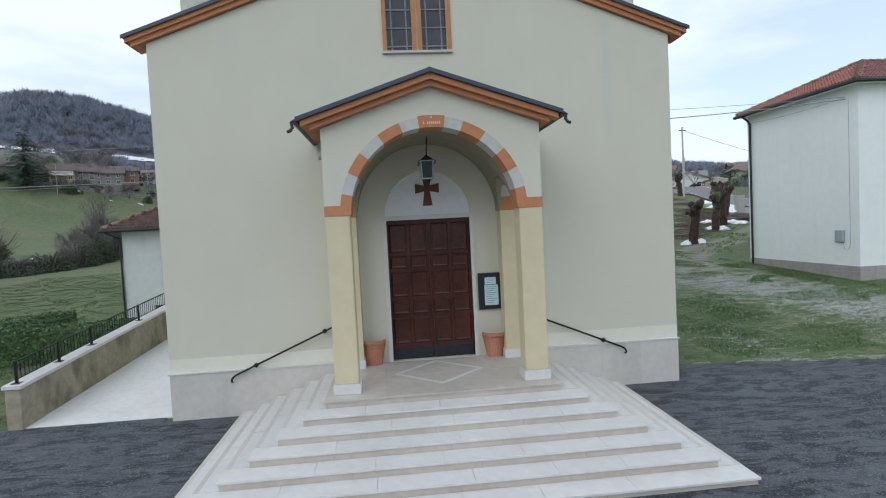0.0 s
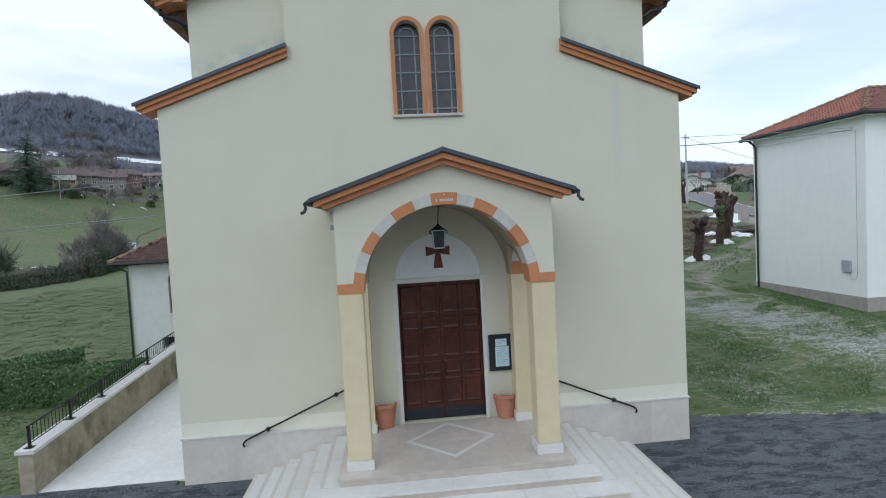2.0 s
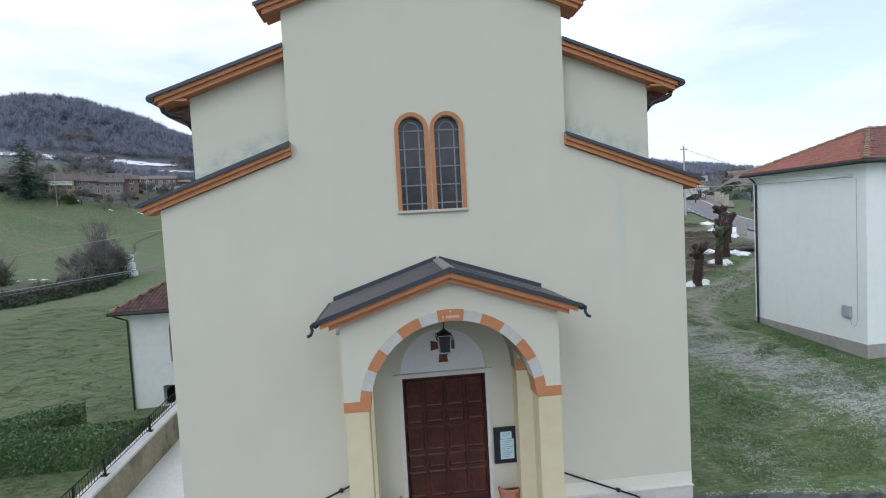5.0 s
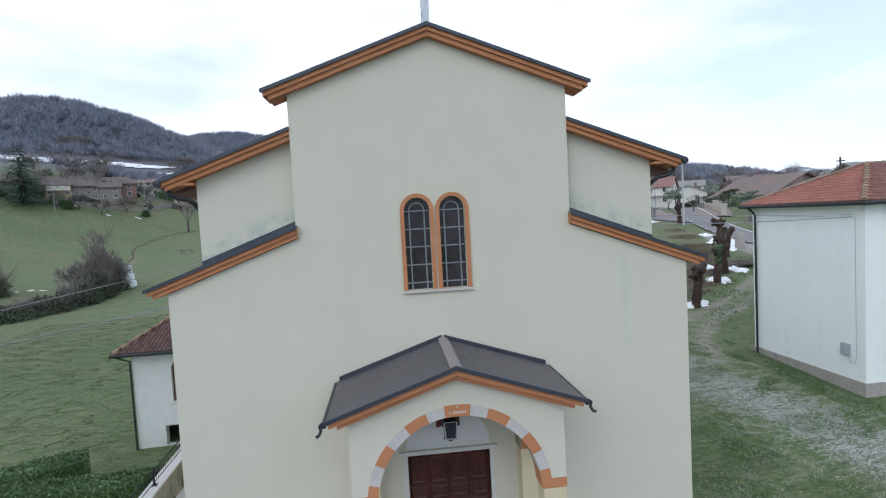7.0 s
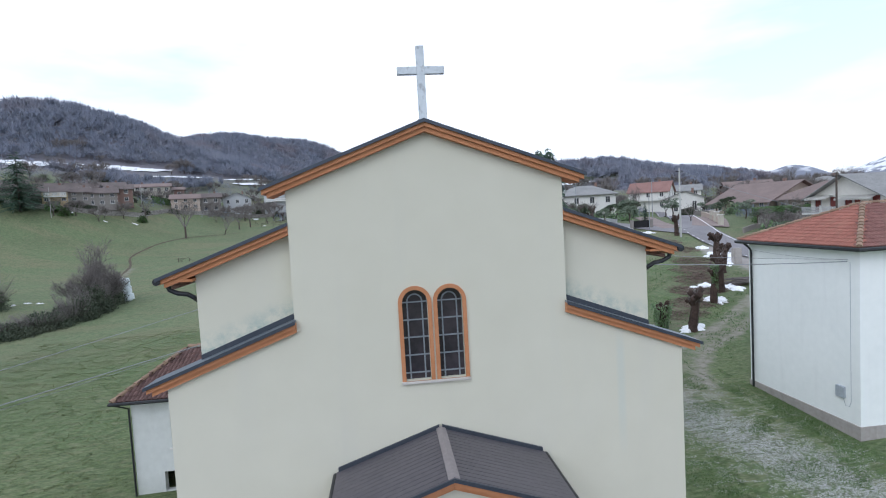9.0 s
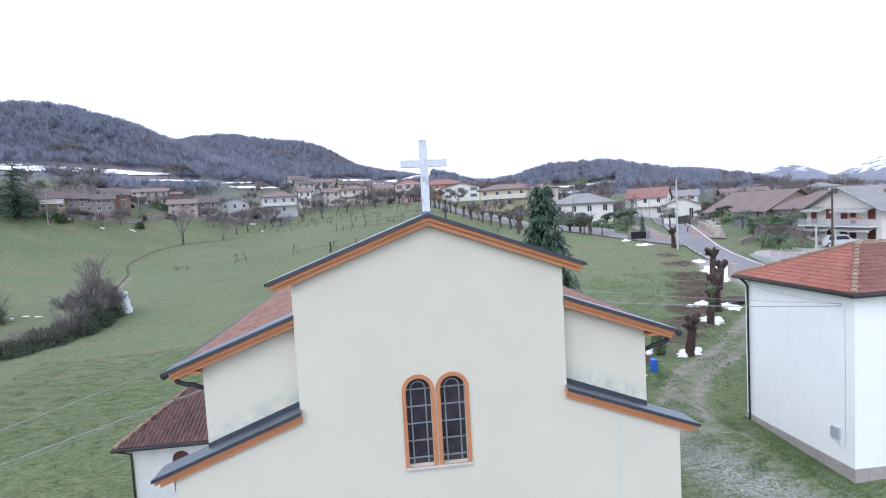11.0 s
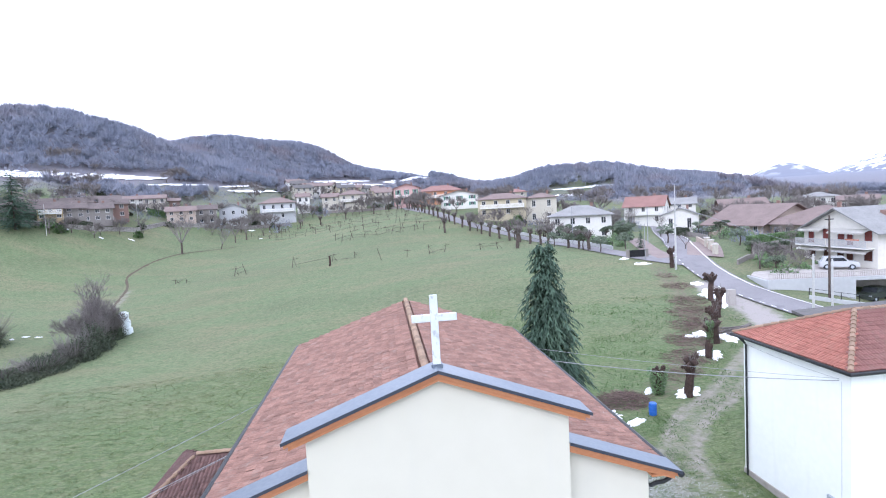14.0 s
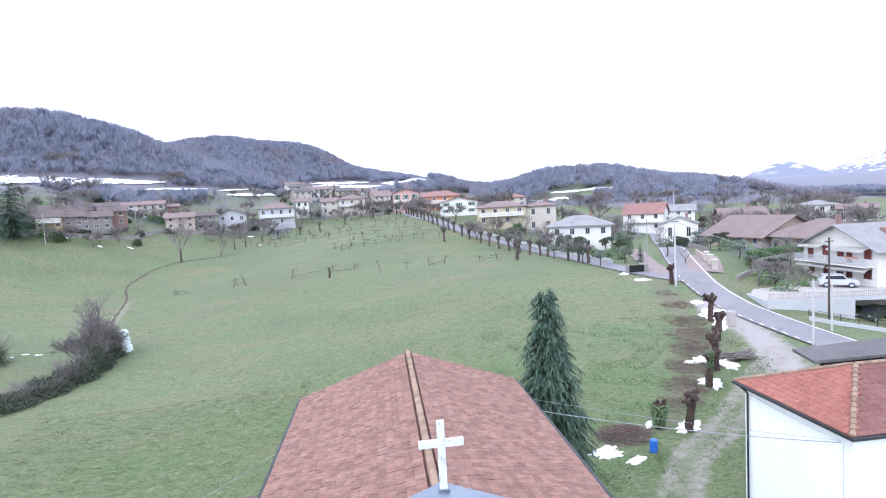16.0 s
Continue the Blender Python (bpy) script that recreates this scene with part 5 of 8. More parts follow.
def snow(cx, cy, rx, ry, seed, turn=0.0, hgt=0.10, n=64, m=8):
    bm = bmesh.new()
    rows_ = []
    for j in range(m + 1):
        f = j / m
        ring = []
        for i in range(n):
            a = 2 * math.pi * i / n
            k = 0.95 + 0.60 * noise.noise((math.cos(a) * 1.3 + seed, math.sin(a) * 1.3, seed * 0.7)) + 0.42 * noise.noise((math.cos(a) * 3 + seed, math.sin(a) * 3, seed)) + 0.20 * noise.noise((math.cos(a) * 8 + seed, math.sin(a) * 9, seed))
            x, y = rx * k * f * math.cos(a), ry * k * f * math.sin(a)
            x, y = x * math.cos(turn) - y * math.sin(turn), x * math.sin(turn) + y * math.cos(turn)
            z = H(cx + x, cy + y) + hgt * (1 - f ** 3) * (1.2 + 1.2 * noise.noise((x * 2.1, y * 2.1, seed))) - 0.01
            ring.append(bm.verts.new((cx + x, cy + y, z)))
        rows_.append(ring)
    for a, b in zip(rows_, rows_[1:]):
        for i in range(n):
            bm.faces.new((a[i], b[i], b[(i + 1) % n], a[(i + 1) % n]))
    bmesh.ops.remove_doubles(bm, verts=bm.verts, dist=0.0005)
    return solo("snow_patch", bm, M["snow"], "patch of old white snow on the ground", "snow", "snow patches")


for k, a in enumerate(((13.6, 23.6, 1.5, 0.9), (15.0, 22.2, 0.8, 0.4), (20.7, 25.5, 1.7, 0.9), (18.2, 26.6, 0.7, 0.35), (26.6, 31.8, 1.8, 1.2), (30.4, 35.0, 1.6, 0.9), (28.6, 36.6, 1.2, 1.6), (37.6, 48.6, 2.0, 2.6), (38.1, 52.8, 1.0, 0.8), (36.6, 45.2, 1.2, 2.0), (36.0, 63.0, 1.4, 0.5), (35.2, 66.5, 1.0, 0.4))):
    snow(a[0], a[1], a[2] * 0.8, a[3] * 0.8, k * 3.7, 0.3 * k, 0.18)
for k, a in enumerate(((-41, 164, 2.0, 1.2), (-75, 127, 0.9, 0.3), (-49.5, 67, 0.9, 0.25), (-47.5, 66.4, 1.0, 0.2), (-50.6, 66, 0.6, 0.2), (-63, 132, 1.2, 0.3), (-36, 152, 0.9, 0.4), (-68, 128, 0.8, 0.3))):
    snow(a[0], a[1], a[2] * 0.6, a[3] * 0.7, 60 + k * 2.1, 0, 0.1)
# snowy terraces higher up
def terrace(x0, x1, z0, z1, seed):
    """Ragged snow along a hillside between two levels, found by walking uphill, with bare gaps."""
    bm = bmesh.new()
    n, m = int(abs(x1 - x0) * 1.4), 7
    grid = []
    for i in range(n + 1):
        x = x0 + (x1 - x0) * i / n
        tap = math.sin(math.pi * min(max(i / n, 0.02), 0.98)) ** 0.6
        mid = (z0 + z1) / 2 + 1.1 * noise.noise((x * 0.05, seed, 0)) + 0.35 * noise.noise((x * 0.3, seed, 4))
        col, y = [], 120.0
        for k in range(m + 1):
            want = mid + (z1 - z0) * tap * (k / m - 0.5) * (1 + 0.5 * noise.noise((x * 0.13, seed, 2)) + 0.4 * noise.noise((x * 0.6, seed, 6)))
            y = max(120.0, y - 4)
            while H(x, y) < want and y < 420:
                y += 0.8
            col.append(bm.verts.new((x, y, H(x, y) + 0.45)))
        grid.append(col)
    for i in range(n):
        for k in range(m):
            c = grid[i][k].co
            if noise.noise((c.x * 0.22, seed * 3.3, c.z * 1.7)) > 0.42 - (0.25 if k in (0, m - 1) else 0):
                continue
            bm.faces.new((grid[i][k], grid[i + 1][k], grid[i + 1][k + 1], grid[i][k + 1]))
    bmesh.ops.delete(bm, geom=[v for v in bm.verts if not v.link_faces], context='VERTS')
    return solo("snow_field", bm, M["snow"], "ragged snow left on a hillside terrace", "snow", "snow fields")


TERRACES = [(-165, -84, 31.8, 35.6, 1), (-88, -70, 30.2, 31.0, 10), (-46, 8, 28.9, 31.0, 2), (-44, 2, 31.6, 34.0, 3), (-40, -6, 34.8, 36.6, 4), (2, 28, 33.0, 36.4, 5), (-62, -44, 27.0, 28.2, 6), (-66, -54, 29.6, 30.4, 11), (72, 98, 17.6, 18.8, 7), (84, 112, 21.6, 22.6, 9)]
for a in TERRACES:
    terrace(*a)

# ---- trees ----
M["bark"] = mat("dark_bark", (0.06, 0.046, 0.04), (0.11, 0.088, 0.075), 0.95, 1.5, 9, 0.8, 14)
M["pollard"] = mat("red_brown_bark", (0.034, 0.022, 0.018), (0.078, 0.052, 0.043), 0.95, 1.5, 9, 0.9, 12)
M["twig"] = mat("grey_brown_twigs", (0.148, 0.132, 0.124), (0.215, 0.195, 0.186), 0.95, 0.4, 4, 0, island=0.25)
def hazed_crowns(n, l, g, c, b):
    """Rust-brown oaks and dark evergreen patches among the grey crowns, blued with far haze."""
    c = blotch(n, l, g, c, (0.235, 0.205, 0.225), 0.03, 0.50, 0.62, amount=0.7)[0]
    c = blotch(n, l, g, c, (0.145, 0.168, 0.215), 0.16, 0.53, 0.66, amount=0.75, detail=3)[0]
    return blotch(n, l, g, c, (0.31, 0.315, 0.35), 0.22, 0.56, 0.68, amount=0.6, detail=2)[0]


# winter twigs, the air's haze put into their blue-grey base colour
M["wood_far"] = mat("hazed_winter_wood", (0.205, 0.228, 0.290), (0.275, 0.290, 0.350), 0.95, 0.02, 0.25, 0, island=0.08, extra=hazed_crowns)
M["fir"] = mat("dark_fir_needles", (0.028, 0.056, 0.038), (0.066, 0.108, 0.070), 0.85, 0.6, 5, 0, island=0.4)
M["leaf"] = mat("hedge_leaves", (0.060, 0.120, 0.042), (0.135, 0.215, 0.085), 0.42, 0.8, 6, 0, island=0.45)
M["bush"] = mat("scrub_leaves", (0.034, 0.050, 0.030), (0.078, 0.090, 0.058), 0.8, 0.4, 3, 0, island=0.4)
M["green_grass"] = mat("fresh_grass_blades", (0.072, 0.140, 0.045), (0.125, 0.200, 0.075), 0.8, 0.5, 3, 0, island=0.3)
M["grass"] = mat("grass_blades", (0.185, 0.232, 0.082), (0.260, 0.295, 0.125), 0.8, 0.35, 2.5, 0, island=0.3, extra=lambda n, l, g, c, b: blotch(n, l, g, c, (0.26, 0.235, 0.13), 0.5, 0.54, 0.70, amount=0.5)[0])


class Soup:
    """Collects many small faces into one mesh."""
    def __init__(self):
        self.v, self.f = [], []

    def face(self, *ps):
        c = len(self.v)
        self.v += [tuple(p) for p in ps]
        self.f.append(tuple(range(c, c + len(ps))))

    def stick(self, a, b, ra, rb, sides=3):
        a, b = Vector(a), Vector(b)
        d = (b - a)
        if d.length < 1e-5:
            return
        d.normalize()
        u_ = d.orthogonal().normalized()
        w_ = d.cross(u_)
        c = len(self.v)
        for p, r in ((a, ra), (b, rb)):
            for k in range(sides):
                t = 2 * math.pi * k / sides
                self.v.append(tuple(p + (u_ * math.cos(t) + w_ * math.sin(t)) * r))
        for k in range(sides):
            self.f.append((c + k, c + (k + 1) % sides, c + sides + (k + 1) % sides, c + sides + k))

    def mesh(self, name, material):
        return join_quads(name, self.v, self.f, material)


def grow(sp, p, d, length, r, depth, rnd, up=0.15, kids=3, spread=0.7, thin=0.55, sides=4):
    """Branches that fork and taper."""
    n = 3
    q = p.copy()
    for i in range(n):
        d2 = (d + Vector((rnd.uniform(-1, 1), rnd.uniform(-1, 1), rnd.uniform(-0.6, 0.8) + up)) * 0.16).normalized()
        e = q + d2 * length / n
        sp.stick(q, e, r * (1 - 0.3 * i / n), r * (1 - 0.3 * (i + 1) / n), sides if depth > 1 else 3)
        q, d = e, d2
    if depth == 0:
        return
    for k in range(kids):
        a = rnd.uniform(0, 2 * math.pi)
        o = d.orthogonal().normalized()
        o.rotate(Matrix.Rotation(a, 3, d))
        grow(sp, q - d * length * rnd.uniform(0, 0.4), (d + o * spread * rnd.uniform(0.5, 1.2) + Vector((0, 0, up))).normalized(),
             length * rnd.uniform(0.55, 0.8), r * thin, depth - 1, rnd, up, kids, spread, thin, sides)


def bare_tree(h, seed, label, spread=0.75, depth=4, kids=3, trunk=0.3, thin=0.55):
    rnd = random.Random(seed)
    t = thing("bare_tree", (0, 0, -500), label, "tree", "bare trees")
    bm = tube(bmesh.new(), [(0, 0, -0.3), (0.02, 0, 0.12 * h), (0.06, 0.03, trunk * h)], 0.028 * h, 8, 0.02 * h)
    part("trunk", bm, M["bark"], t)
    sp = Soup()
    for k in range(5):
        a = 2 * math.pi * k / 5 + rnd.uniform(-0.4, 0.4)
        grow(sp, Vector((0.06, 0.03, trunk * h * rnd.uniform(0.8, 1.0))), Vector((math.cos(a) * spread, math.sin(a) * spread, 1)).normalized(), 0.30 * h, 0.012 * h, depth, rnd, 0.12, kids, 0.7, thin)
    ob = new("crown", sp.mesh("crown", M["twig"])); ob.parent = t
    return t


def place(ob, x, y, s=1.0, turn=0.0, sink=0.1, lean=0.0):
    return copy_thing(ob, Matrix.Translation((x, y, H(x, y) - sink)) @ Matrix.Rotation(turn, 4, 'Z') @ Matrix.Rotation(lean, 4, 'X') @ Matrix.Scale(s, 4))


def drop(ob):
    for o in (*ob.children_recursive, ob):
        bpy.data.objects.remove(o)


bt = [bare_tree(7.0, 3, "bare spreading winter tree in the meadow"), bare_tree(7.0, 8, "bare spreading winter tree in the meadow", 0.5, 4, 3), bare_tree(7.0, 15, "bare spreading winter tree in the meadow", 1.0, 4, 3, 0.25)]
place(bt[0], -50.3, 129.5, 1.45, 1.0)
place(bt[1], -43.1, 137.1, 0.75, 2.0, lean=0.3)
place(bt[1], -38.2, 62.0, 1.25, 0.5)
for x, y, s, k in ((-41.6, 146, 1.0, 0), (-39.5, 150, 1.1, 1), (-36, 156, 0.8, 2), (-56, 67, 1.0, 0), (-55, 63, 0.8, 2), (86, 118, 1.3, 0), (78, 108, 1.3, 2), (62, 66, 0.55, 0), (52.5, 55, 0.5, 2), (50, 57, 0.6, 1), (47, 70, 0.5, 2), (50, 104, 0.9, 0), (51, 98, 1.0, 1),
                   (-70, 140, 0.9, 0), (-86, 128, 0.8, 1), (-26, 168, 0.9, 2), (2, 178, 0.9, 0), (-4, 180, 0.9, 1), (14, 160, 0.7, 0), (26, 132, 0.8, 2), (34, 118, 0.8, 0), (37, 110, 0.8, 1), (96, 104, 1.1, 0), (102, 100, 1.0, 2), (58, 98, 0.7, 1), (90, 90, 0.9, 2), (-20, 182, 0.8, 0), (-14, 184, 0.7, 1), (-8, 176, 0.7, 2), (110, 128, 1.2, 1), (120, 120, 1.2, 0)):
    place(bt[k], x, y, s, x * 1.7)
for o in bt:
    drop(o)


def pollard(h, seed, label, ivy=False, twigs=0, fat=1.0, bark="pollard", reach=0.28):
    """A thick lopped trunk with knobbly fists."""
    rnd = random.Random(seed)
    t = thing("pollard_tree", (0, 0, -500), label, "tree", "pollarded trees")
    pts = [(0, 0, -0.3)]
    for i in range(1, 8):
        f = i / 7
        pts.append((0.16 * h * 0.3 * math.sin(f * 2.2 + seed), 0.05 * math.cos(f * 3 + seed), f * h * 0.74))
    bm = bmesh.new()
    tube(bm, pts, 0.24 * fat, 9, 0.19 * fat)
    for v in bm.verts:
        v.co += Vector((noise.noise(v.co * 3.1), noise.noise(v.co * 3.3 + Vector((5, 0, 0))), 0)) * 0.09
    part("trunk", bm, M[bark], t)
    tip = Vector(pts[-1])
    for k in range(7):
        a = 2 * math.pi * k / 7 + rnd.uniform(-0.5, 0.5)
        d = Vector((math.cos(a) * rnd.uniform(0.3, 1.1), math.sin(a) * rnd.uniform(0.3, 1.1), 1)).normalized()
        L = h * rnd.uniform(0.16, 0.36)
        q = tip - Vector((0, 0, rnd.uniform(0, 0.3) * h * 0.5))
        bm = bmesh.new()
        e = q + d * L
        tube(bm, [q, q + d * L * 0.5 + Vector((rnd.uniform(-.05, .05), rnd.uniform(-.05, .05), 0)), e], 0.12 * fat, 7, 0.10 * fat)
        for _ in range(5):
            ball(bm, e + Vector((rnd.uniform(-1, 1), rnd.uniform(-1, 1), rnd.uniform(-1, 1))) * 0.10 * fat, rnd.uniform(0.07, 0.14) * fat, 1)
        for v in bm.verts:
            v.co += Vector((noise.noise(v.co * 7), noise.noise(v.co * 7 + Vector((3, 0, 0))), noise.noise(v.co * 7 + Vector((0, 9, 0))))) * 0.06
        part("lopped_limb", bm, M[bark], t)
    if twigs:
        sp = Soup()
        for _ in range(twigs):
            a = rnd.uniform(0, 2 * math.pi)
            d = Vector((math.cos(a) * rnd.uniform(0.1, 0.9), math.sin(a) * rnd.uniform(0.1, 0.9), rnd.uniform(0.4, 1.2)))
            q = tip + Vector((rnd.uniform(-1, 1), rnd.uniform(-1, 1), rnd.uniform(-0.6, 1))) * 0.2 * h * 0.5
            sp.stick(q, q + d * rnd.uniform(0.4, 1.0) * h * reach, 0.02, 0.008)
        ob = new("crown", sp.mesh("crown", M["twig"])); ob.parent = t
    if ivy:
        sp = Soup()
        for _ in range(1500):
            f = rnd.random()
            a = rnd.uniform(0, 2 * math.pi)
            r = (0.30 + 0.32 * f) * rnd.uniform(0.7, 1.15) * ivy
            c = Vector((r * math.cos(a), r * math.sin(a), f * h * 0.95))
            o = Vector((rnd.uniform(-1, 1), rnd.uniform(-1, 1), rnd.uniform(-1, 1))).normalized()
            w_ = o.orthogonal().normalized()
            s = rnd.uniform(0.04, 0.085)
            sp.face(c - o * s, c + w_ * s * 0.7, c + o * s, c - w_ * s * 0.7)
        ob = new("ivy", sp.mesh("ivy", M["leaf"])); ob.parent = t
    return t


def one(ob, x, y, turn=0.0, s=1.0, sink=0.05):
    place(ob, x, y, s, turn, sink)
    drop(ob)


one(pollard(3.0, 2, "pollarded reddish trunk standing in old snow", twigs=90, fat=1.4), 20.4, 24.9, 2.2)
one(pollard(3.4, 5, "pollarded trunk with ivy at its foot", twigs=40, fat=1.25, ivy=0.5), 26.2, 31.4, 0.4)
one(pollard(3.7, 9, "tall pollarded red-brown trunk with knobbly limbs", twigs=30, fat=1.5), 28.6, 34.4, 1.1)
one(pollard(3.3, 12, "pollarded red-brown trunk with knobbly limbs", twigs=20, fat=1.5), 33.4, 41.2, 0.2)
one(pollard(3.2, 14, "pollarded red-brown trunk with knobbly limbs", twigs=20, fat=1.4), 36.2, 46.6, 3.2)
one(pollard(2.9, 21, "pollarded red-brown trunk beside the road", twigs=20, fat=1.3), 39.1, 60.3, 0.9)
one(pollard(2.1, 31, "short trunk wholly covered in ivy", ivy=1.15), 18.6, 26.0, 0.5)
rp = pollard(2.6, 41, "knobbly lopped tree in the row along the lane", twigs=120, fat=0.95, bark="bark", reach=0.42)
rq = pollard(2.6, 45, "knobbly lopped tree in the row along the lane", twigs=170, fat=0.85, bark="bark", reach=0.5)
for k, (x, y, s) in enumerate(((31.3, 80.5, 1.2), (33.0, 75.2, 1.2), (30.2, 87.6, 1.3), (23.7, 86.2, 1.5), (27.0, 97, 1.2), (24.2, 103, 1.1), (21.4, 109, 1.1), (19.4, 113, 1.1), (13.5, 111.7, 1.3), (17.0, 120, 1.1), (15, 126, 1.1), (13, 132, 1.1), (11.5, 139, 1.1), (10, 147, 1.1), (8.8, 156, 1.1), (8, 166, 1.1), (5, 172, 1.2), (28, 93, 1.2), (20, 118, 1.1), (-32, 160, 1.0), (-26, 163, 1.0), (-20, 165, 1.1), (-12, 168, 1.1), (-3, 170, 1.1), (29.2, 90.2, 1.2), (25.6, 100, 1.2), (22.8, 106, 1.2), (18.2, 116.5, 1.1), (16.0, 123, 1.1), (14.0, 129, 1.1), (12.2, 135.5, 1.1), (10.8, 143, 1.1), (9.4, 151.5, 1.1), (8.4, 161, 1.1), (32.2, 77.8, 1.15))):
    place(rp if k % 2 else rq, x, y, s, k * 1.3)
drop(rp), drop(rq)


def conifer(h, r, seed, label, droop=0.5, n_whorl=34, full=0.72):
    rnd = random.Random(seed)
    t = thing("conifer", (0, 0, -500), label, "tree")
    part("trunk", tube(bmesh.new(), [(0, 0, -0.3), (0, 0, h * 0.97)], 0.02 * h, 8, 0.01), M["bark"], t)
    sp = Soup()
    for w in range(n_whorl):
        f = w / (n_whorl - 1)
        z = h * (0.06 + 0.93 * f)
        rr = r * min(1.0, 1.25 * (1 - f) ** full) * (1 + 0.18 * noise.noise((f * 9, seed, 0))) + 0.12
        for k in range(int(10 + 13 * (1 - f))):
            a = rnd.uniform(0, 2 * math.pi)
            lobe = 1 + 0.42 * noise.noise((math.cos(a) * 1.4, math.sin(a) * 1.4, f * 11 + seed))
            L = rr * rnd.uniform(0.55, 1.05) * lobe
            tilt = rnd.uniform(-0.1, 0.30)
            lead = Vector((0.16, 0.05, 0)) * (1 if k % 2 else -1) * max(0, f - 0.86) * 14 * (r / 2.2)
            zz = z + rnd.uniform(-0.5, 0.5) * h / n_whorl * 2
            prev = Vector((0, 0, zz)) + lead
            m = max(3, int(L / 0.22))
            for i in range(1, m + 1):
                g_ = i / m
                p = lead + Vector((math.cos(a) * L * g_, math.sin(a) * L * g_, zz + L * (tilt * g_ - droop * g_ * g_)))
                side = Vector((-math.sin(a), math.cos(a), 0))
                wid = 0.22 * (1.15 - 0.5 * g_)
                for sgn in (-1, 1):
                    tip = p + side * sgn * wid * rnd.uniform(0.5, 1.3) + Vector((math.cos(a) * 0.10, math.sin(a) * 0.10, -rnd.uniform(0.05, 0.24)))
                    sp.face(prev, p, tip)
                if rnd.random() < 0.7:
                    o_ = Vector((rnd.uniform(-.12, .12), rnd.uniform(-.12, .12), 0))
                    sp.face(p + o_ - side * 0.05, p + o_ + side * 0.05, p + o_ * 1.6 + Vector((0, 0, -rnd.uniform(0.15, 0.36))))
                prev = p
    ob = new("crown", sp.mesh("crown", M["fir"])); ob.parent = t
    return t


one(conifer(13.2, 2.15, 4, "tall dark green conifer behind the church", 0.55, 120, 0.50), 7.75, 17.4)
one(conifer(13.5, 5.6, 6, "broad dark cedar at the edge of the hamlet", 0.25, 22), -82.5, 121.0)
for x, y, s, sd in ((46, 92, 0.35, 1), (50, 96, 0.4, 2), (-22, 186, 0.4, 3), (92, 128, 0.5, 4), (95, 131, 0.55, 5), (41, 73, 0.28, 6)):
    one(conifer(11, 2.6, 20 + sd, "small dark evergreen in a village garden", 0.3, 16), x, y, 0.3 * sd, s * 1.0)


def leaf_mound(sp, c, rx, ry, rz, n, rnd, s0=0.05, s1=0.1, flat=False):
    for _ in range(n):
        d = Vector((rnd.gauss(0, 1), rnd.gauss(0, 1), rnd.gauss(0, 1))).normalized() * rnd.uniform(0.72, 1.06)
        k = 1 + 0.25 * noise.noise(d * 2.1 + Vector(c) * 0.3)
        p = Vector(c) + Vector((d.x * rx, d.y * ry, abs(d.z) * rz)) * k
        o = Vector((rnd.uniform(-1, 1), rnd.uniform(-1, 1), rnd.uniform(-1, 1))).normalized()
        w_ = o.orthogonal().normalized()
        s = rnd.uniform(s0, s1)
        sp.face(p - o * s, p + w_ * s * 0.6, p + o * s, p - w_ * s * 0.6)


def bush(x, y, rx, ry, rz, n, seed, material, label, s0=0.08, s1=0.16, twigs=60, name="bush"):
    rnd = random.Random(seed)
    t = thing(name, (x, y, H(x, y) - 0.1), label, "bush", "bushes")
    sp = Soup()
    for _ in range(twigs):
        a = rnd.uniform(0, 2 * math.pi)
        q = Vector((rx * 0.4 * math.cos(a) * rnd.random(), ry * 0.4 * math.sin(a) * rnd.random(), 0))
        sp.stick(q, Vector((rx * math.cos(a) * rnd.uniform(0.3, 1), ry * math.sin(a) * rnd.uniform(0.3, 1), rz * rnd.uniform(0.5, 1.15))), 0.03, 0.01)
    if twigs:
        ob = new("brushwood", sp.mesh("brushwood", M["twig"])); ob.parent = t
    if n:
        sp = Soup()
        for k in range(5):
            leaf_mound(sp, (rnd.uniform(-.4, .4) * rx, rnd.uniform(-.4, .4) * ry, 0), rx * rnd.uniform(.5, .8), ry * rnd.uniform(.5, .8), rz * rnd.uniform(.6, 1), n // 5, rnd, s0, s1)
        ob = new("foliage", sp.mesh("foliage", material)); ob.parent = t
    return t


# scrub along the ditch
for k, (x, y, a, b, c) in enumerate(((-37.2, 62.4, 2.6, 2.2, 3.6), (-36.6, 58.4, 2.4, 2.6, 3.0), (-36.8, 54.2, 2.4, 2.6, 2.6), (-38.4, 51.0, 2.6, 2.4, 2.3), (-40.8, 48.0, 2.8, 2.4, 2.2), (-43.5, 45.4, 3.0, 2.4, 2.2), (-38.6, 61.6, 2.3, 2.3, 6.2), (-47, 43, 3, 2.5, 2.3), (-52.5, 63, 3.4, 2.6, 4.6), (-54, 58, 3, 3, 3.5))):
    if k != 6:
        bush(x, y, a * (0.95 if k < 3 else 1.30), b * (0.95 if k < 3 else 1.30), c * (1.15 if k < 3 else 0.85), 6500, 100 + k, M["bush"], "tangle of dark winter scrub along the ditch", 0.06, 0.14, 300)
lt = [bare_tree(5.8, 180 + k, "bare lilac-grey tree rising from the scrub", 1.0, 4, 5, 0.14, 0.6) for k in range(2)]
place(lt[0], -38.0, 62.0, 1.3, 0.4)
place(lt[1], -36.8, 60.8, 0.95, 2.4)
place(lt[1], -39.6, 60.6, 0.9, 1.1)
place(lt[0], -53.5, 61.0, 0.8, 3.0)
for o in lt:
    drop(o)
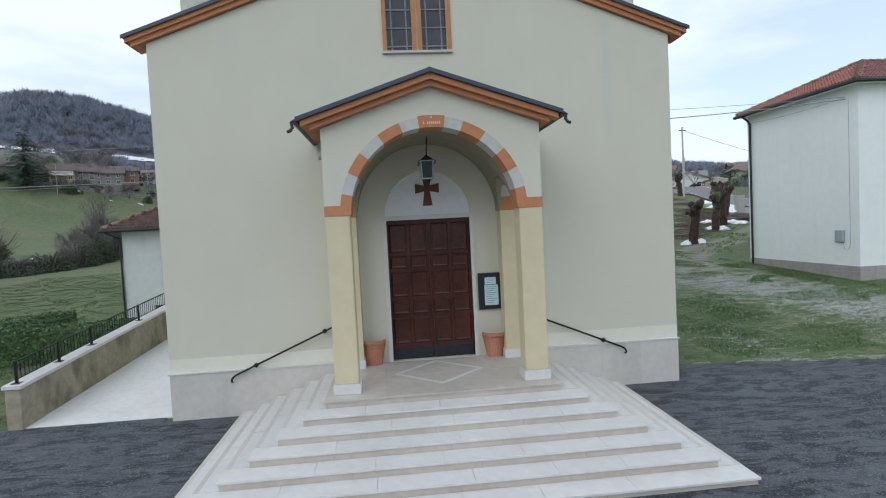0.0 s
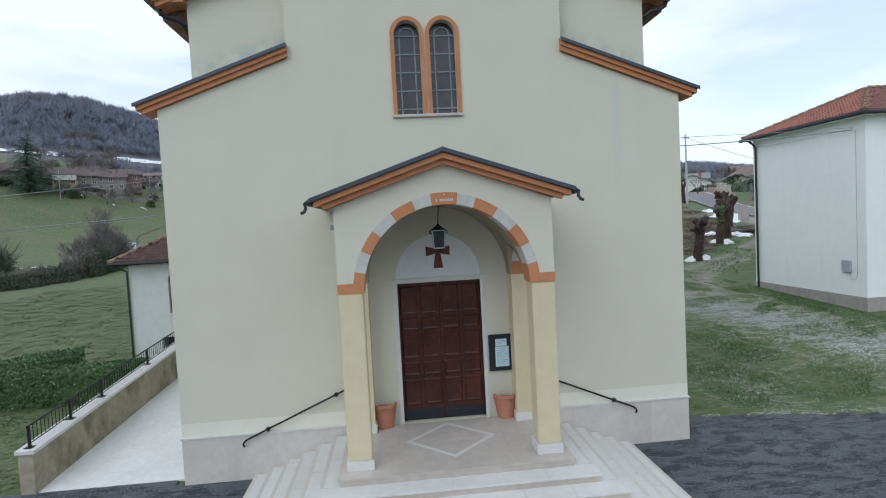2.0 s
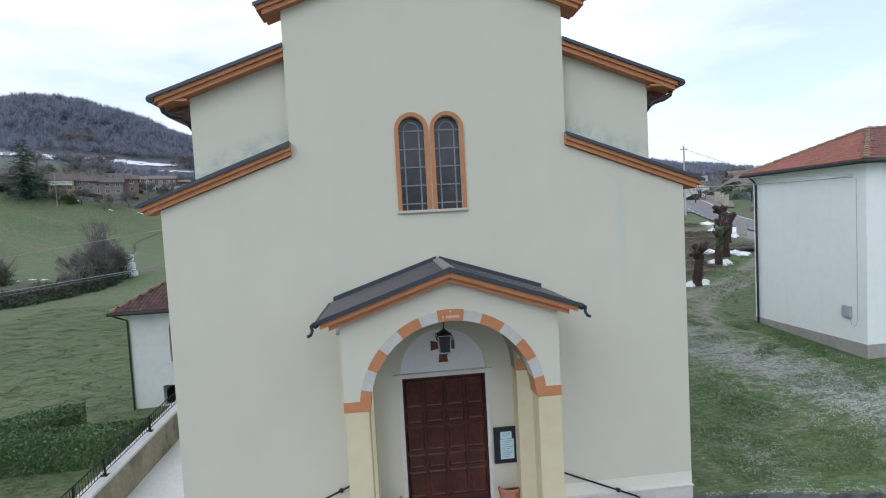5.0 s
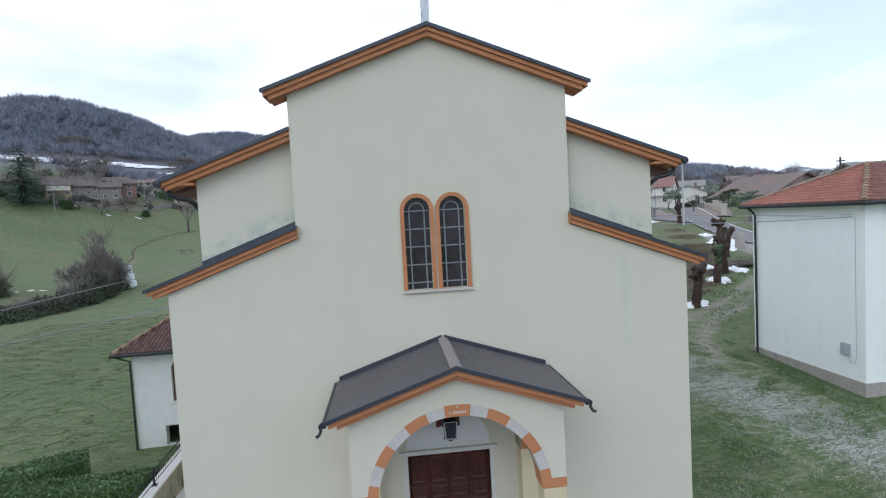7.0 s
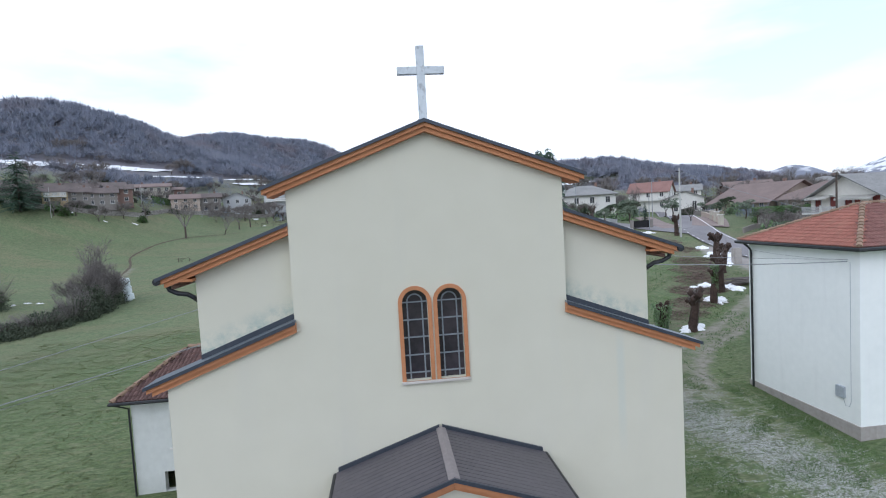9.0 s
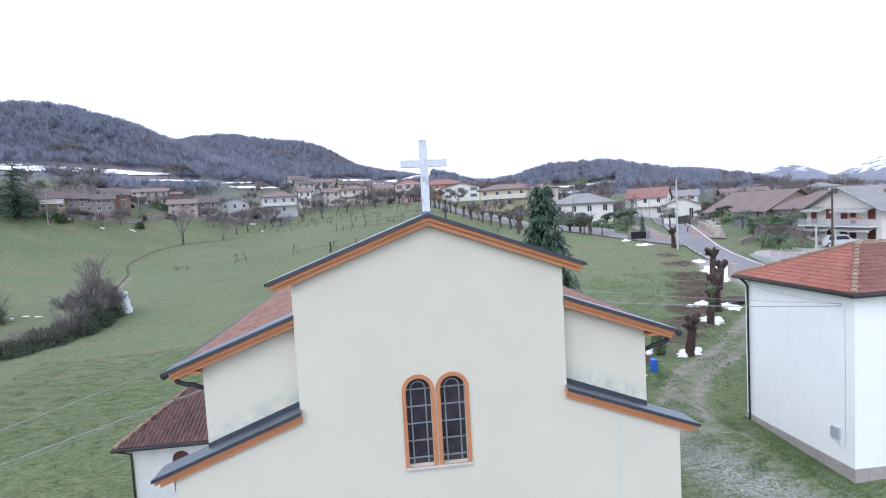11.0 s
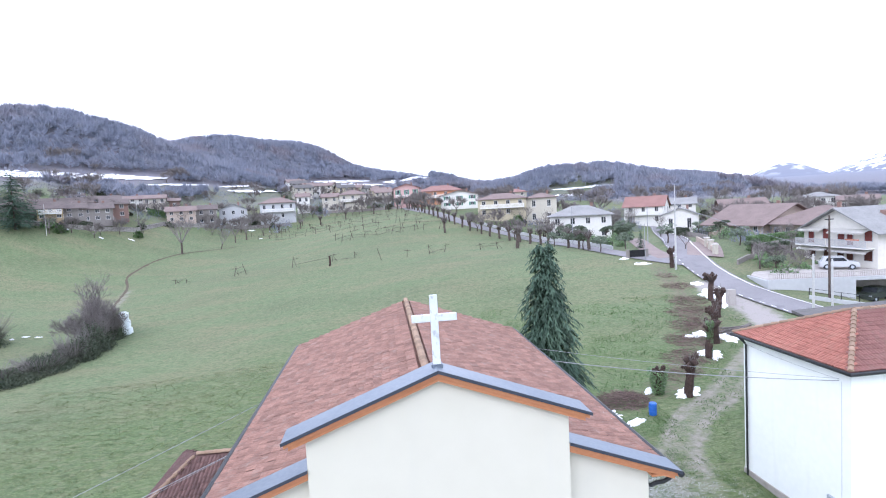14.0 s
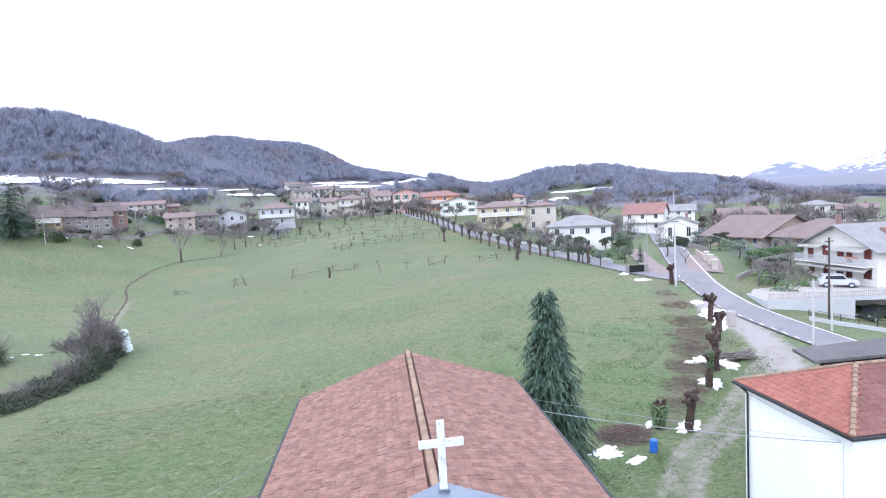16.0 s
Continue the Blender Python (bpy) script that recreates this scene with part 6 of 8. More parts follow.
for k, (x, y, a, c) in enumerate(((52, 58, 1.6, 1.7), (55.2, 55.6, 1.4, 1.3), (60.5, 80.5, 2.2, 2.8), (63.0, 76.5, 2.0, 2.2), (53.6, 60.5, 1.8, 1.9), (66.5, 86, 2.0, 2.0), (58.5, 66.5, 1.4, 1.6), (68.0, 72.5, 1.2, 1.2), (51.0, 53.0, 2.0, 2.4), (40.2, 82, 1.8, 2.2), (38.6, 88, 1.6, 1.8), (44, 88, 1.6, 2.0), (48, 94, 1.8, 2.0), (30, 112, 2, 1.6), (66, 62, 1.8, 1.2), (60.5, 58.5, 1.2, 1.0), (38.4, 80.6, 1.2, 1.6), (38.2, 85.6, 1.2, 1.6), (39.5, 77, 1.2, 1.4))):
    bush(x, y, a, a, c, 500, 200 + k, M["leaf"], "clipped evergreen garden bush", 0.09, 0.18, 10)
gb = [bush(0, 0, 1.6, 1.4, 2.0, 420, 400 + k, M["bush" if k else "leaf"], "dark winter shrub between the village houses", 0.14, 0.3, 60) for k in range(3)]
# cut branches heaped beside the yard, and stacked poles
M["cut_twig"] = mat("red_brown_cut_twigs", (0.115, 0.078, 0.066), (0.21, 0.155, 0.135), 0.95, 0.5, 4, 0, island=0.35)


def brush_heap(x, y, r, h, n, seed, label, name="brush_pile", long=1.6):
    rnd = random.Random(seed)
    sp = Soup()
    for _ in range(n):
        a, b = rnd.uniform(0, 6.28), rnd.uniform(0, 6.28)
        w = rnd.random() ** 0.6
        q = Vector((x + r * w * math.cos(a), y + r * 0.8 * w * math.sin(a), 0))
        f = 1 - min(1, math.hypot(q.x - x, (q.y - y) / 0.7) / r)
        q.z = H(q.x, q.y) + rnd.uniform(0.02, max(0.05, h * f))
        d = Vector((math.cos(b), math.sin(b), rnd.uniform(-0.25, 0.25))) * rnd.uniform(0.3, 1) * long / 2
        sp.stick(q - d, q + d, rnd.uniform(0.008, 0.02), 0.006)
    return tagged(new(name, sp.mesh(name, M["cut_twig"])), label, "brush", kind="stuff")


brush_heap(15.6, 25.6, 2.0, 0.8, 650, 1, "heap of cut twigs on the grass")
for k, (x, y, r, n) in enumerate(((24.8, 32.0, 2.4, 420), (27.4, 36.0, 2.7, 560), (29.8, 39.6, 2.6, 520), (31.9, 43.4, 2.8, 520), (33.6, 47.2, 2.3, 360), (35.6, 52.5, 2.0, 200), (22.0, 29.2, 2.0, 220), (30.6, 36.9, 1.8, 300), (36.4, 57.0, 1.4, 90))):
    brush_heap(x, y, r, 0.16, n, 2 + k, "cut twigs strewn along the bank", "strewn_twigs", 1.3)
lp = thing("log_pile", (32.0, 35.9, H(32.0, 35.9)), "stack of cut poles beside the verge", "log pile")
rnd = random.Random(4)
for k in range(34):
    part("pole", tube(bmesh.new(), [(-1.5 + rnd.uniform(-.3, .3), rnd.uniform(-.8, .8), 0.1 + rnd.random() * 0.7), (1.5 + rnd.uniform(-.3, .3), rnd.uniform(-.8, .8), 0.1 + rnd.random() * 0.7)], 0.045, 5), M["twig"], lp)

# hedge beside the ramp
def hedge(a, b, w, h, n, seed, label, s0=0.035, s1=0.07, stuff="leaf"):
    rnd = random.Random(seed)
    a, b = Vector(a), Vector(b)
    d = b - a
    side = Vector((-d.y, d.x)).normalized()
    t = thing("hedge", (a.x, a.y, 0), label, "hedge", "hedges")
    t.location = (0, 0, 0)
    bm = bmesh.new()
    m = 12
    rings = []
    for i in range(m + 1):
        c = a + d * (0.02 + 0.96 * i / m)
        z = H(c.x, c.y)
        rings.append([bm.verts.new((c.x + side.x * o * w * 0.42, c.y + side.y * o * w * 0.42, z + k * h)) for o, k in ((-1, -0.1), (-1, 0.86), (0, 0.93), (1, 0.86), (1, -0.1))])
    for p, q in zip(rings, rings[1:]):
        for k in range(4):
            bm.faces.new((p[k], p[k + 1], q[k + 1], q[k]))
    bm.faces.new(rings[0]); bm.faces.new(rings[-1][::-1])
    part("hedge_core", bm, M[stuff], t, "dark inner twigs")
    sp = Soup()
    for _ in range(n):
        f, e = rnd.random(), rnd.random()
        c = a + d * f
        if e < 0.38:
            o, k = rnd.uniform(-1, 1), rnd.uniform(0.92, 1.04)
        else:
            o, k = (1 if e > 0.69 else -1) * rnd.uniform(0.85, 1.08), rnd.random()
        if rnd.random() < 0.06:
            c = a + d * (0 if rnd.random() < 0.5 else 1); o = rnd.uniform(-1, 1)
        k += 0.05 * noise.noise((c.x * 1.5, c.y * 1.5, o))
        p = Vector((c.x + side.x * o * w / 2, c.y + side.y * o * w / 2, H(c.x, c.y) + k * h))
        n_ = Vector((rnd.uniform(-1, 1), rnd.uniform(-1, 1), rnd.uniform(-0.3, 1))).normalized()
        o1 = n_.orthogonal().normalized()
        o1.rotate(Matrix.Rotation(rnd.uniform(0, 6.28), 3, n_))
        o2 = n_.cross(o1)
        s = rnd.uniform(s0, s1)
        sp.face(p - o1 * s, p + o2 * s * 0.55, p + o1 * s, p - o2 * s * 0.55)
    ob = new("foliage", sp.mesh("foliage", M[stuff])); ob.parent = t
    tagged(ob, kind="stuff")


hedge((-17.5, 6.35), (-8.95, 6.45), 1.0, 1.06, 26000, 5, "dense clipped evergreen hedge with glossy leaves", 0.026, 0.052)
hedge((-14.6, 7.2), (-11.8, 8.4), 1.0, 1.20, 9000, 6, "short clipped hedge behind the long one", 0.026, 0.052)
sh = thing("dry_shrub", (-8.95, 7.3, H(-8.95, 7.3)), "bare forked dry shrub beside the fence", "shrub")
sp = Soup()
rnd = random.Random(3)
for k in range(7):
    grow(sp, Vector((0, 0, 0)), Vector((rnd.uniform(-.8, .8), rnd.uniform(-.3, .3), 1)).normalized(), 0.55, 0.035, 2, rnd, 0.25, 2, 0.6)
ob = new("branches", sp.mesh("branches", M["bark"])); ob.parent = sh

# ---- village houses ----
def pal(name, c):
    return mat(name, tuple(v * 0.93 for v in c), tuple(min(1, v * 1.05) for v in c), 0.9, 0.25, 2.5, 0.1, 30)


WALLC = {k: pal(k + "_render", c) for k, c in dict(white=(0.68, 0.67, 0.635), cream=(0.48, 0.45, 0.38), yellow=(0.47, 0.42, 0.30), pink=(0.52, 0.34, 0.32), orange=(0.50, 0.25, 0.15), ochre=(0.42, 0.33, 0.19), stone=(0.235, 0.215, 0.20), grey=(0.44, 0.45, 0.46), redbrown=(0.24, 0.155, 0.13), peach=(0.46, 0.38, 0.32), ivory=(0.64, 0.62, 0.57)).items()}
ROOFC = {k: mat(k + "_roofing", a, b, 0.9, 0.5, 6, 0.4, 9, extra=streaks(tuple(v * 0.6 for v in a), 0.6)) for k, (a, b) in dict(brown=((0.165, 0.125, 0.115), (0.225, 0.172, 0.158)), red=((0.215, 0.12, 0.105), (0.28, 0.16, 0.14)), grey=((0.20, 0.20, 0.20), (0.28, 0.28, 0.275)), dark=((0.09, 0.085, 0.085), (0.13, 0.125, 0.12)), old=((0.095, 0.078, 0.074), (0.15, 0.122, 0.115))).items()}
M["shut_green"] = pal("green_shutter", (0.06, 0.20, 0.14))
M["shut_red"] = pal("red_shutter", (0.24, 0.07, 0.05))
bm = holed([(-0.5, 0), (0.5, 0), (0.5, 1.3), (-0.5, 1.3)], [[(-0.42, 0.08), (0.42, 0.08), (0.42, 1.22), (-0.42, 1.22)]], -0.05, 0.0, XZ)
add_box(bm, -0.03, 0.03, -0.04, 0.0, 0.08, 1.22)
add_box(bm, -0.58, 0.58, -0.12, 0.0, -0.07, -0.001)
WIN_ME = link_mesh("window", bm, M["band_white"])
PANE_ME = link_mesh("pane", boxbm(-0.42, 0.42, -0.025, 0.0, 0.08, 1.22), M["pane"])
SHUT = {}
for k in ("shut_green", "shut_red", "shutter"):
    SHUT[k] = link_mesh("shutter", boxbm(-0.22, 0.22, -0.045, 0.0, 0.0, 1.28), M[k])


def village_house(x, y, w, d, eave_z, ridge_z, wall, roof, label, turn=0.0, hip=False, along=True, floors=2, cols=4, shut=None, balcony=False, over_=0.5, chimney=True, z0=None):
    """A house that faces the forecourt: local x along its front, y away from it."""
    az = math.atan2(x + 1, y + 11)
    b = H(x, y) if z0 is None else z0
    t = thing("house", (x, y, b), label, "house", "village houses")
    t.rotation_euler = (0, 0, -az + radians(turn))
    e, r = eave_z - b, ridge_z - b
    hw, hd = w / 2, d / 2
    if hip:
        shape = holed([(-hw, -1.2), (hw, -1.2), (hw, e), (-hw, e)], [], -hd, hd, XZ)
    elif along:
        shape = holed([(-hd, -1.2), (hd, -1.2), (hd, e), (0, r - 0.12), (-hd, e)], [], -hw, hw, YZ)
    else:
        shape = holed([(-hw, -1.2), (hw, -1.2), (hw, e), (0, r - 0.12), (-hw, e)], [], -hd, hd, XZ)
    part("wall", shape, WALLC[wall], t)
    o = over_
    if hip:
        bm = bmesh.new()
        k = min(hw, hd) + o
        q = [(-hw - o, -hd - o, e), (hw + o, -hd - o, e), (hw + o, hd + o, e), (-hw - o, hd + o, e)]
        q += [(-hw - o + k, 0, r), (hw + o - k, 0, r)] if hw >= hd else [(0, -hd - o + k, r), (0, hd + o - k, r)]
        lo = [bm.verts.new((a, b_, c - 0.14)) for a, b_, c in q[:4]]
        c = [bm.verts.new(p) for p in q]
        for f in (((0, 1, 5, 4), (1, 2, 5), (2, 3, 4, 5), (3, 0, 4)) if hw >= hd else ((0, 1, 4), (1, 2, 5, 4), (2, 3, 5), (3, 0, 4, 5))):
            bm.faces.new([c[i] for i in f])
        for i in range(4):
            bm.faces.new((lo[i], lo[(i + 1) % 4], c[(i + 1) % 4], c[i]))
        bm.faces.new(lo[::-1])
        part("roof", bm, ROOFC[roof], t)
    else:
        span_, put, L = (hd, YZ, hw) if along else (hw, XZ, hd)
        g_ = (r - e) / span_
        for s in (-1, 1):
            part("roof_slope", holed([(0, r), (s * (span_ + o), e - g_ * o), (s * (span_ + o), e - g_ * o - 0.16), (0, r - 0.16)], [], -L - o, L + o, put), ROOFC[roof], t)
    fh = e / floors
    def wins(n, width, m):
        for fl in range(floors):
            for i in range(n):
                if balcony and fl == 0 and i % 2:
                    continue
                u_ = (i + 0.5) / n * width - width / 2
                mm = m @ Matrix.Translation((u_, 0, fl * fh + fh * 0.30)) @ Matrix.Diagonal((0.95, 1, fh * 0.40, 1))
                wn_ = share("window", WIN_ME, t, mm)
                share("pane", PANE_ME, wn_)
                if shut:
                    for s in (-1, 1):
                        share("shutter", SHUT[shut], wn_, Matrix.Translation((s * 0.73, -0.005, 0)))
    if not cols:
        return t
    wins(cols, w, Matrix.Translation((0, -hd - 0.001, 0)))
    wins(max(2, cols // 2), d, Matrix.Translation((-hw - 0.001, 0, 0)) @ Matrix.Rotation(radians(-90), 4, 'Z'))
    wins(max(2, cols // 2), d, Matrix.Translation((hw + 0.001, 0, 0)) @ Matrix.Rotation(radians(90), 4, 'Z'))
    if chimney:
        part("chimney", boxbm(hw * 0.35, hw * 0.35 + 0.55, hd * 0.15, hd * 0.15 + 0.5, (e + r) / 2, r + 0.55, bev=0.03), WALLC["redbrown"], t)
    if balcony:
        for fl in range(1, floors):
            part("balcony_slab", boxbm(-hw * 0.9, hw * 0.9, -hd - 1.1, -hd - 0.002, fl * fh - 0.12, fl * fh), WALLC["white"], t)
            part("balcony_rail", holed([(-hw * 0.9, fl * fh), (hw * 0.9, fl * fh), (hw * 0.9, fl * fh + 0.9), (-hw * 0.9, fl * fh + 0.9)],
                                       [[(-hw * 0.9 + 0.1 + q, fl * fh + 0.12), (-hw * 0.9 + 0.2 + q, fl * fh + 0.12), (-hw * 0.9 + 0.2 + q, fl * fh + 0.8), (-hw * 0.9 + 0.1 + q, fl * fh + 0.8)] for q in np.arange(0, hw * 1.8 - 0.3, 0.22)], -hd - 1.1, -hd - 1.05, XZ), WALLC["white"], t, "white balcony railing")
    return t


vh = village_house
vh(-90.0, 128.0, 9.0, 6, 22.8, 24.6, "stone", "old", "old grey stone farmhouse in the hamlet", cols=3)
vh(-79.2, 128.6, 5.0, 6, 21.4, 22.9, "ochre", "old", "ochre-plastered old house with small balconies", cols=3, balcony=True)
vh(-76.0, 133.1, 4.6, 6, 21.3, 22.5, "stone", "old", "old grey stone house in the hamlet", cols=2)
vh(-71.9, 135.4, 6.6, 6, 21.0, 22.3, "stone", "old", "old rough stone barn in the hamlet", cols=3)
vh(-76.8, 150.5, 7.0, 6, 23.9, 24.9, "redbrown", "old", "red-brown farm building above the hamlet", cols=2)
vh(-87.0, 146.5, 12.0, 6, 24.5, 25.8, "stone", "old", "row of old stone houses with brown roofs", cols=5)
vh(-84.6, 128.4, 6.4, 6, 20.9, 22.6, "stone", "old", "old grey stone house joined to the row", cols=3)
vh(-81.8, 138.5, 13.0, 6, 22.9, 24.2, "stone", "old", "long stone barn behind the hamlet's row", cols=5, chimney=False)
vh(-70.6, 142.0, 6.0, 6, 22.2, 23.4, "redbrown", "old", "small brick-red barn behind the row", cols=2, chimney=False)
vh(-76.2, 166.0, 6.2, 7, 24.2, 25.3, "white", "brown", "white half of a long two-storey villa", cols=3)
vh(-70.4, 167.4, 6.2, 7, 24.25, 25.35, "cream", "brown", "cream half of a long two-storey villa", cols=3)
vh(-66.0, 171.5, 3.0, 5, 23.4, 24.2, "redbrown", "brown", "small brown shed beside the villa", cols=1, floors=1, chimney=False)
vh(-59.9, 159.0, 7.7, 6, 19.8, 21.1, "peach", "brown", "low peach house with brown roof", cols=3)
vh(-53.9, 163.0, 5.7, 6, 20.0, 21.2, "stone", "old", "low stone house with brown roof", cols=2)
vh(-48.0, 171.0, 8.3, 7, 19.6, 21.4, "grey", "grey", "pale grey gabled house at the meadow's end", along=False, cols=3)
vh(-34.8, 175.9, 11.2, 8, 21.0, 22.8, "grey", "brown", "grey-white three-storey house with balconies", cols=4, balcony=True, hip=True)
vh(-28.5, 192.0, 4.4, 6, 23.3, 24.5, "white", "brown", "narrow white house on the rise", cols=2)
vh(-18.9, 193.2, 5.8, 7, 22.7, 24.0, "cream", "brown", "cream house on the crest", cols=2)
vh(-10.7, 193.7, 9.6, 8, 23.1, 24.8, "cream", "brown", "large cream house with balconies on the crest", cols=3, balcony=True, hip=True)
vh(8.9, 183.7, 9.0, 8, 24.0, 25.5, "pink", "red", "pink house with green shutters", cols=3, shut="shut_green", balcony=True, along=False)
vh(19.2, 167.7, 13.5, 8, 21.9, 23.7, "orange", "red", "bright orange house with red tiled roof", cols=4, hip=True, balcony=True)
vh(22.0, 144.0, 10.6, 8, 19.7, 21.0, "white", "brown", "white house with green trim and brown roof", cols=3, along=False, shut="shut_green")
vh(30.1, 125.4, 12.0, 8, 17.7, 19.1, "yellow", "brown", "yellow two-storey house with brown roof", cols=4, hip=True, balcony=True)
vh(39.9, 123.5, 7.4, 7, 17.5, 18.7, "cream", "brown", "cream extension with brown roof", cols=2, hip=True)
vh(45.2, 173.2, 8.9, 7, 20.3, 21.5, "cream", "red", "cream house behind the lane", cols=3, hip=True)
vh(41.5, 101.0, 12.3, 9, 13.1, 15.1, "white", "grey", "white house with grey hipped roof and canopy", cols=4, hip=True, over_=0.7)
vh(72.0, 131.3, 10.2, 8, 13.9, 16.4, "white", "red", "white house with red tiled roof and loggia", cols=3, balcony=True, turn=-12)
vh(85.2, 137.5, 8.4, 8, 13.8, 15.4, "white", "grey", "white house with grey roof", cols=3)
vh(70.5, 112.0, 8.0, 6, 11.6, 13.2, "white", "grey", "small white gabled house by the road", along=False, cols=2, floors=1)
vh(82.0, 106.0, 9.5, 9, 12.4, 14.6, "redbrown", "brown", "low house with snow-dusted brown roof", cols=2, floors=1, turn=15)
vh(73.9, 88.2, 13.0, 14, 10.3, 13.5, "peach", "brown", "broad peach house with low brown roof", cols=4, floors=1, turn=-42, over_=1.2)
vh(76.0, 75.6, 10.0, 12, 10.0, 12.9, "peach", "brown", "broad peach house with wide brown roof", cols=4, floors=1, turn=-44, hip=True, over_=1.2)
vh(107.8, 113.0, 8.0, 7, 13.9, 15.0, "white", "grey", "distant white house with grey roof", cols=4, hip=True)
vh(110.5, 104.5, 7.5, 6, 13.0, 13.9, "stone", "brown", "stone outbuilding with three arches", cols=3, floors=1)
for k in range(22):
    rr = random.Random(500 + k)
    x, y = -40 + 3.9 * k + rr.uniform(-2, 2), 222 + rr.uniform(-10, 26)
    b = H(x, y)
    vh(x, y, rr.uniform(6, 9.5), 6, b + 4.4, b + 5.7, rr.choice(("white", "cream", "white", "yellow", "grey")), rr.choice(("brown", "dark", "brown")), "small distant house on the upper slope", cols=3, turn=rr.uniform(-25, 25))
rnd = random.Random(77)
gt = [bare_tree(6.0, 60 + k, "bare tree between the village houses", 0.8, 3, 4, 0.25) for k in range(2)]
for o in [q for q in list(scene.objects) if q.get("category") == "house" and q.get("group") == "village houses"]:
    hx_, hy_ = o.location.x, o.location.y
    for k in range(4):
        a = rnd.uniform(math.pi, 2 * math.pi) if k < 3 else rnd.uniform(0, math.pi)
        x, y = hx_ + math.cos(a) * rnd.uniform(6.5, 10), hy_ + math.sin(a) * rnd.uniform(5.5, 8.5)
        if min((Vector((x, y)) - Vector(p)).length for p in ROAD + LANE) < 4.5 or (abs(x) < 24 and y < 150) or (40 < x < 60 and y < 80):
            continue
        if k % 2:
            place(gt[k // 2], x, y, rnd.uniform(0.5, 0.95), rnd.uniform(0, 6))
        else:
            place(gb[rnd.randrange(3)], x, y, rnd.uniform(0.6, 1.25), rnd.uniform(0, 6))
for o in gt + gb:
    drop(o)
HOUSES = [o for o in scene.objects if o.get('group') == 'village houses']
ROAD_FINE = [(a[0] + (b[0] - a[0]) * i / 8, a[1] + (b[1] - a[1]) * i / 8) for L_ in (ROAD, LANE) for a, b in zip(L_, L_[1:]) for i in range(8)]
# big villa above the road, its gable towards the road
V = vh(67.4, 56.6, 12.1, 12, 10.3, 13.2, "ivory", "grey", "large white villa with balconies and awnings", turn=-44.8, along=False, cols=0, over_=0.9, z0=5.3, chimney=False)
M["shut_closed"] = pal("dark_red_closed_shutter", (0.16, 0.045, 0.04))
def villa_opening(u0, z0_, w, h_, name, colour):
    fr = part(name, holed([(u0 - w / 2 - 0.08, z0_ - 0.04), (u0 + w / 2 + 0.08, z0_ - 0.04), (u0 + w / 2 + 0.08, z0_ + h_ + 0.08), (u0 - w / 2 - 0.08, z0_ + h_ + 0.08)], [[(u0 - w / 2, z0_), (u0 + w / 2, z0_), (u0 + w / 2, z0_ + h_), (u0 - w / 2, z0_ + h_)]], -6.06, -6.001, XZ), WALLC["grey"], V)
    for k in range(2):
        part("leaf", boxbm(u0 - w / 2 + k * w / 2 + 0.01, u0 - w / 2 + (k + 1) * w / 2 - 0.01, -6.035, -6.002, z0_ + 0.01, z0_ + h_ - 0.01), colour, fr)
for u0, z0_, w, h_, nm in ((-4.7, 2.8, 1.0, 2.1, "balcony_door"), (-2.0, 3.5, 1.1, 1.35, "shuttered_window"), (0.5, 3.5, 1.1, 1.35, "shuttered_window"), (1.9, 2.8, 0.9, 2.1, "balcony_door"), (4.7, 3.5, 1.1, 1.35, "shuttered_window"),
                           (-4.5, 0.9, 1.1, 1.3, "shuttered_window"), (-1.9, 0.05, 1.0, 2.1, "door"), (0.4, 0.9, 1.1, 1.3, "shuttered_window"), (1.9, 0.05, 1.0, 2.1, "door"), (4.7, 0.9, 1.2, 1.3, "shuttered_window")):
    villa_opening(u0, z0_, w, h_, nm, M["shut_closed"] if z0_ > 2 else M["wood"])
for a0, a1, zz in ((-6.3, -0.9, 2.62), (-0.6, 5.6, 2.62)):
    bal = part("balcony_slab", boxbm(a0, a1, -7.3, -6.002, zz - 0.14, zz), WALLC["white"], V)
    part("balcony_rail", holed([(a0, zz), (a1, zz), (a1, zz + 0.95), (a0, zz + 0.95)], [[(a0 + 0.06 + q, zz + 0.1), (a0 + 0.15 + q, zz + 0.1), (a0 + 0.15 + q, zz + 0.88), (a0 + 0.06 + q, zz + 0.88)] for q in np.arange(0, a1 - a0 - 0.2, 0.125)], -7.3, -7.26, XZ), WALLC["grey"], bal, "pale metal balcony railing")
for a0, a1, zz in ((-5.9, -1.9, 5.15), (-0.7, 5.1, 5.0), (-6.2, -1.0, 2.46), (-0.5, 5.5, 2.46)):
    bm = bmesh.new()
    n_ = int((a1 - a0) / 0.22)
    top = [(bm.verts.new((a0 + (a1 - a0) * i / n_, -6.01, zz)), bm.verts.new((a0 + (a1 - a0) * i / n_, -7.2, zz - 0.42)), bm.verts.new((a0 + (a1 - a0) * i / n_, -7.22, zz - 0.60 - 0.07 * (i % 2)))) for i in range(n_ + 1)]
    for p_, q_ in zip(top, top[1:]):
        bm.faces.new((p_[0], q_[0], q_[1], p_[1])); bm.faces.new((p_[1], q_[1], q_[2], p_[2]))
    bmesh.ops.solidify(bm, geom=bm.faces[:], thickness=0.02)
    part("awning", bm, WALLC["white"], V, "white awning with scalloped edge")
part("chimney", boxbm(1.9, 3.0, -1.6, -0.9, 6.2, 7.3, bev=0.04), WALLC["redbrown"], V)
part("chimney", boxbm(-0.3, 0.3, 1.6, 2.2, 6.8, 8.4, bev=0.04), WALLC["grey"], V)
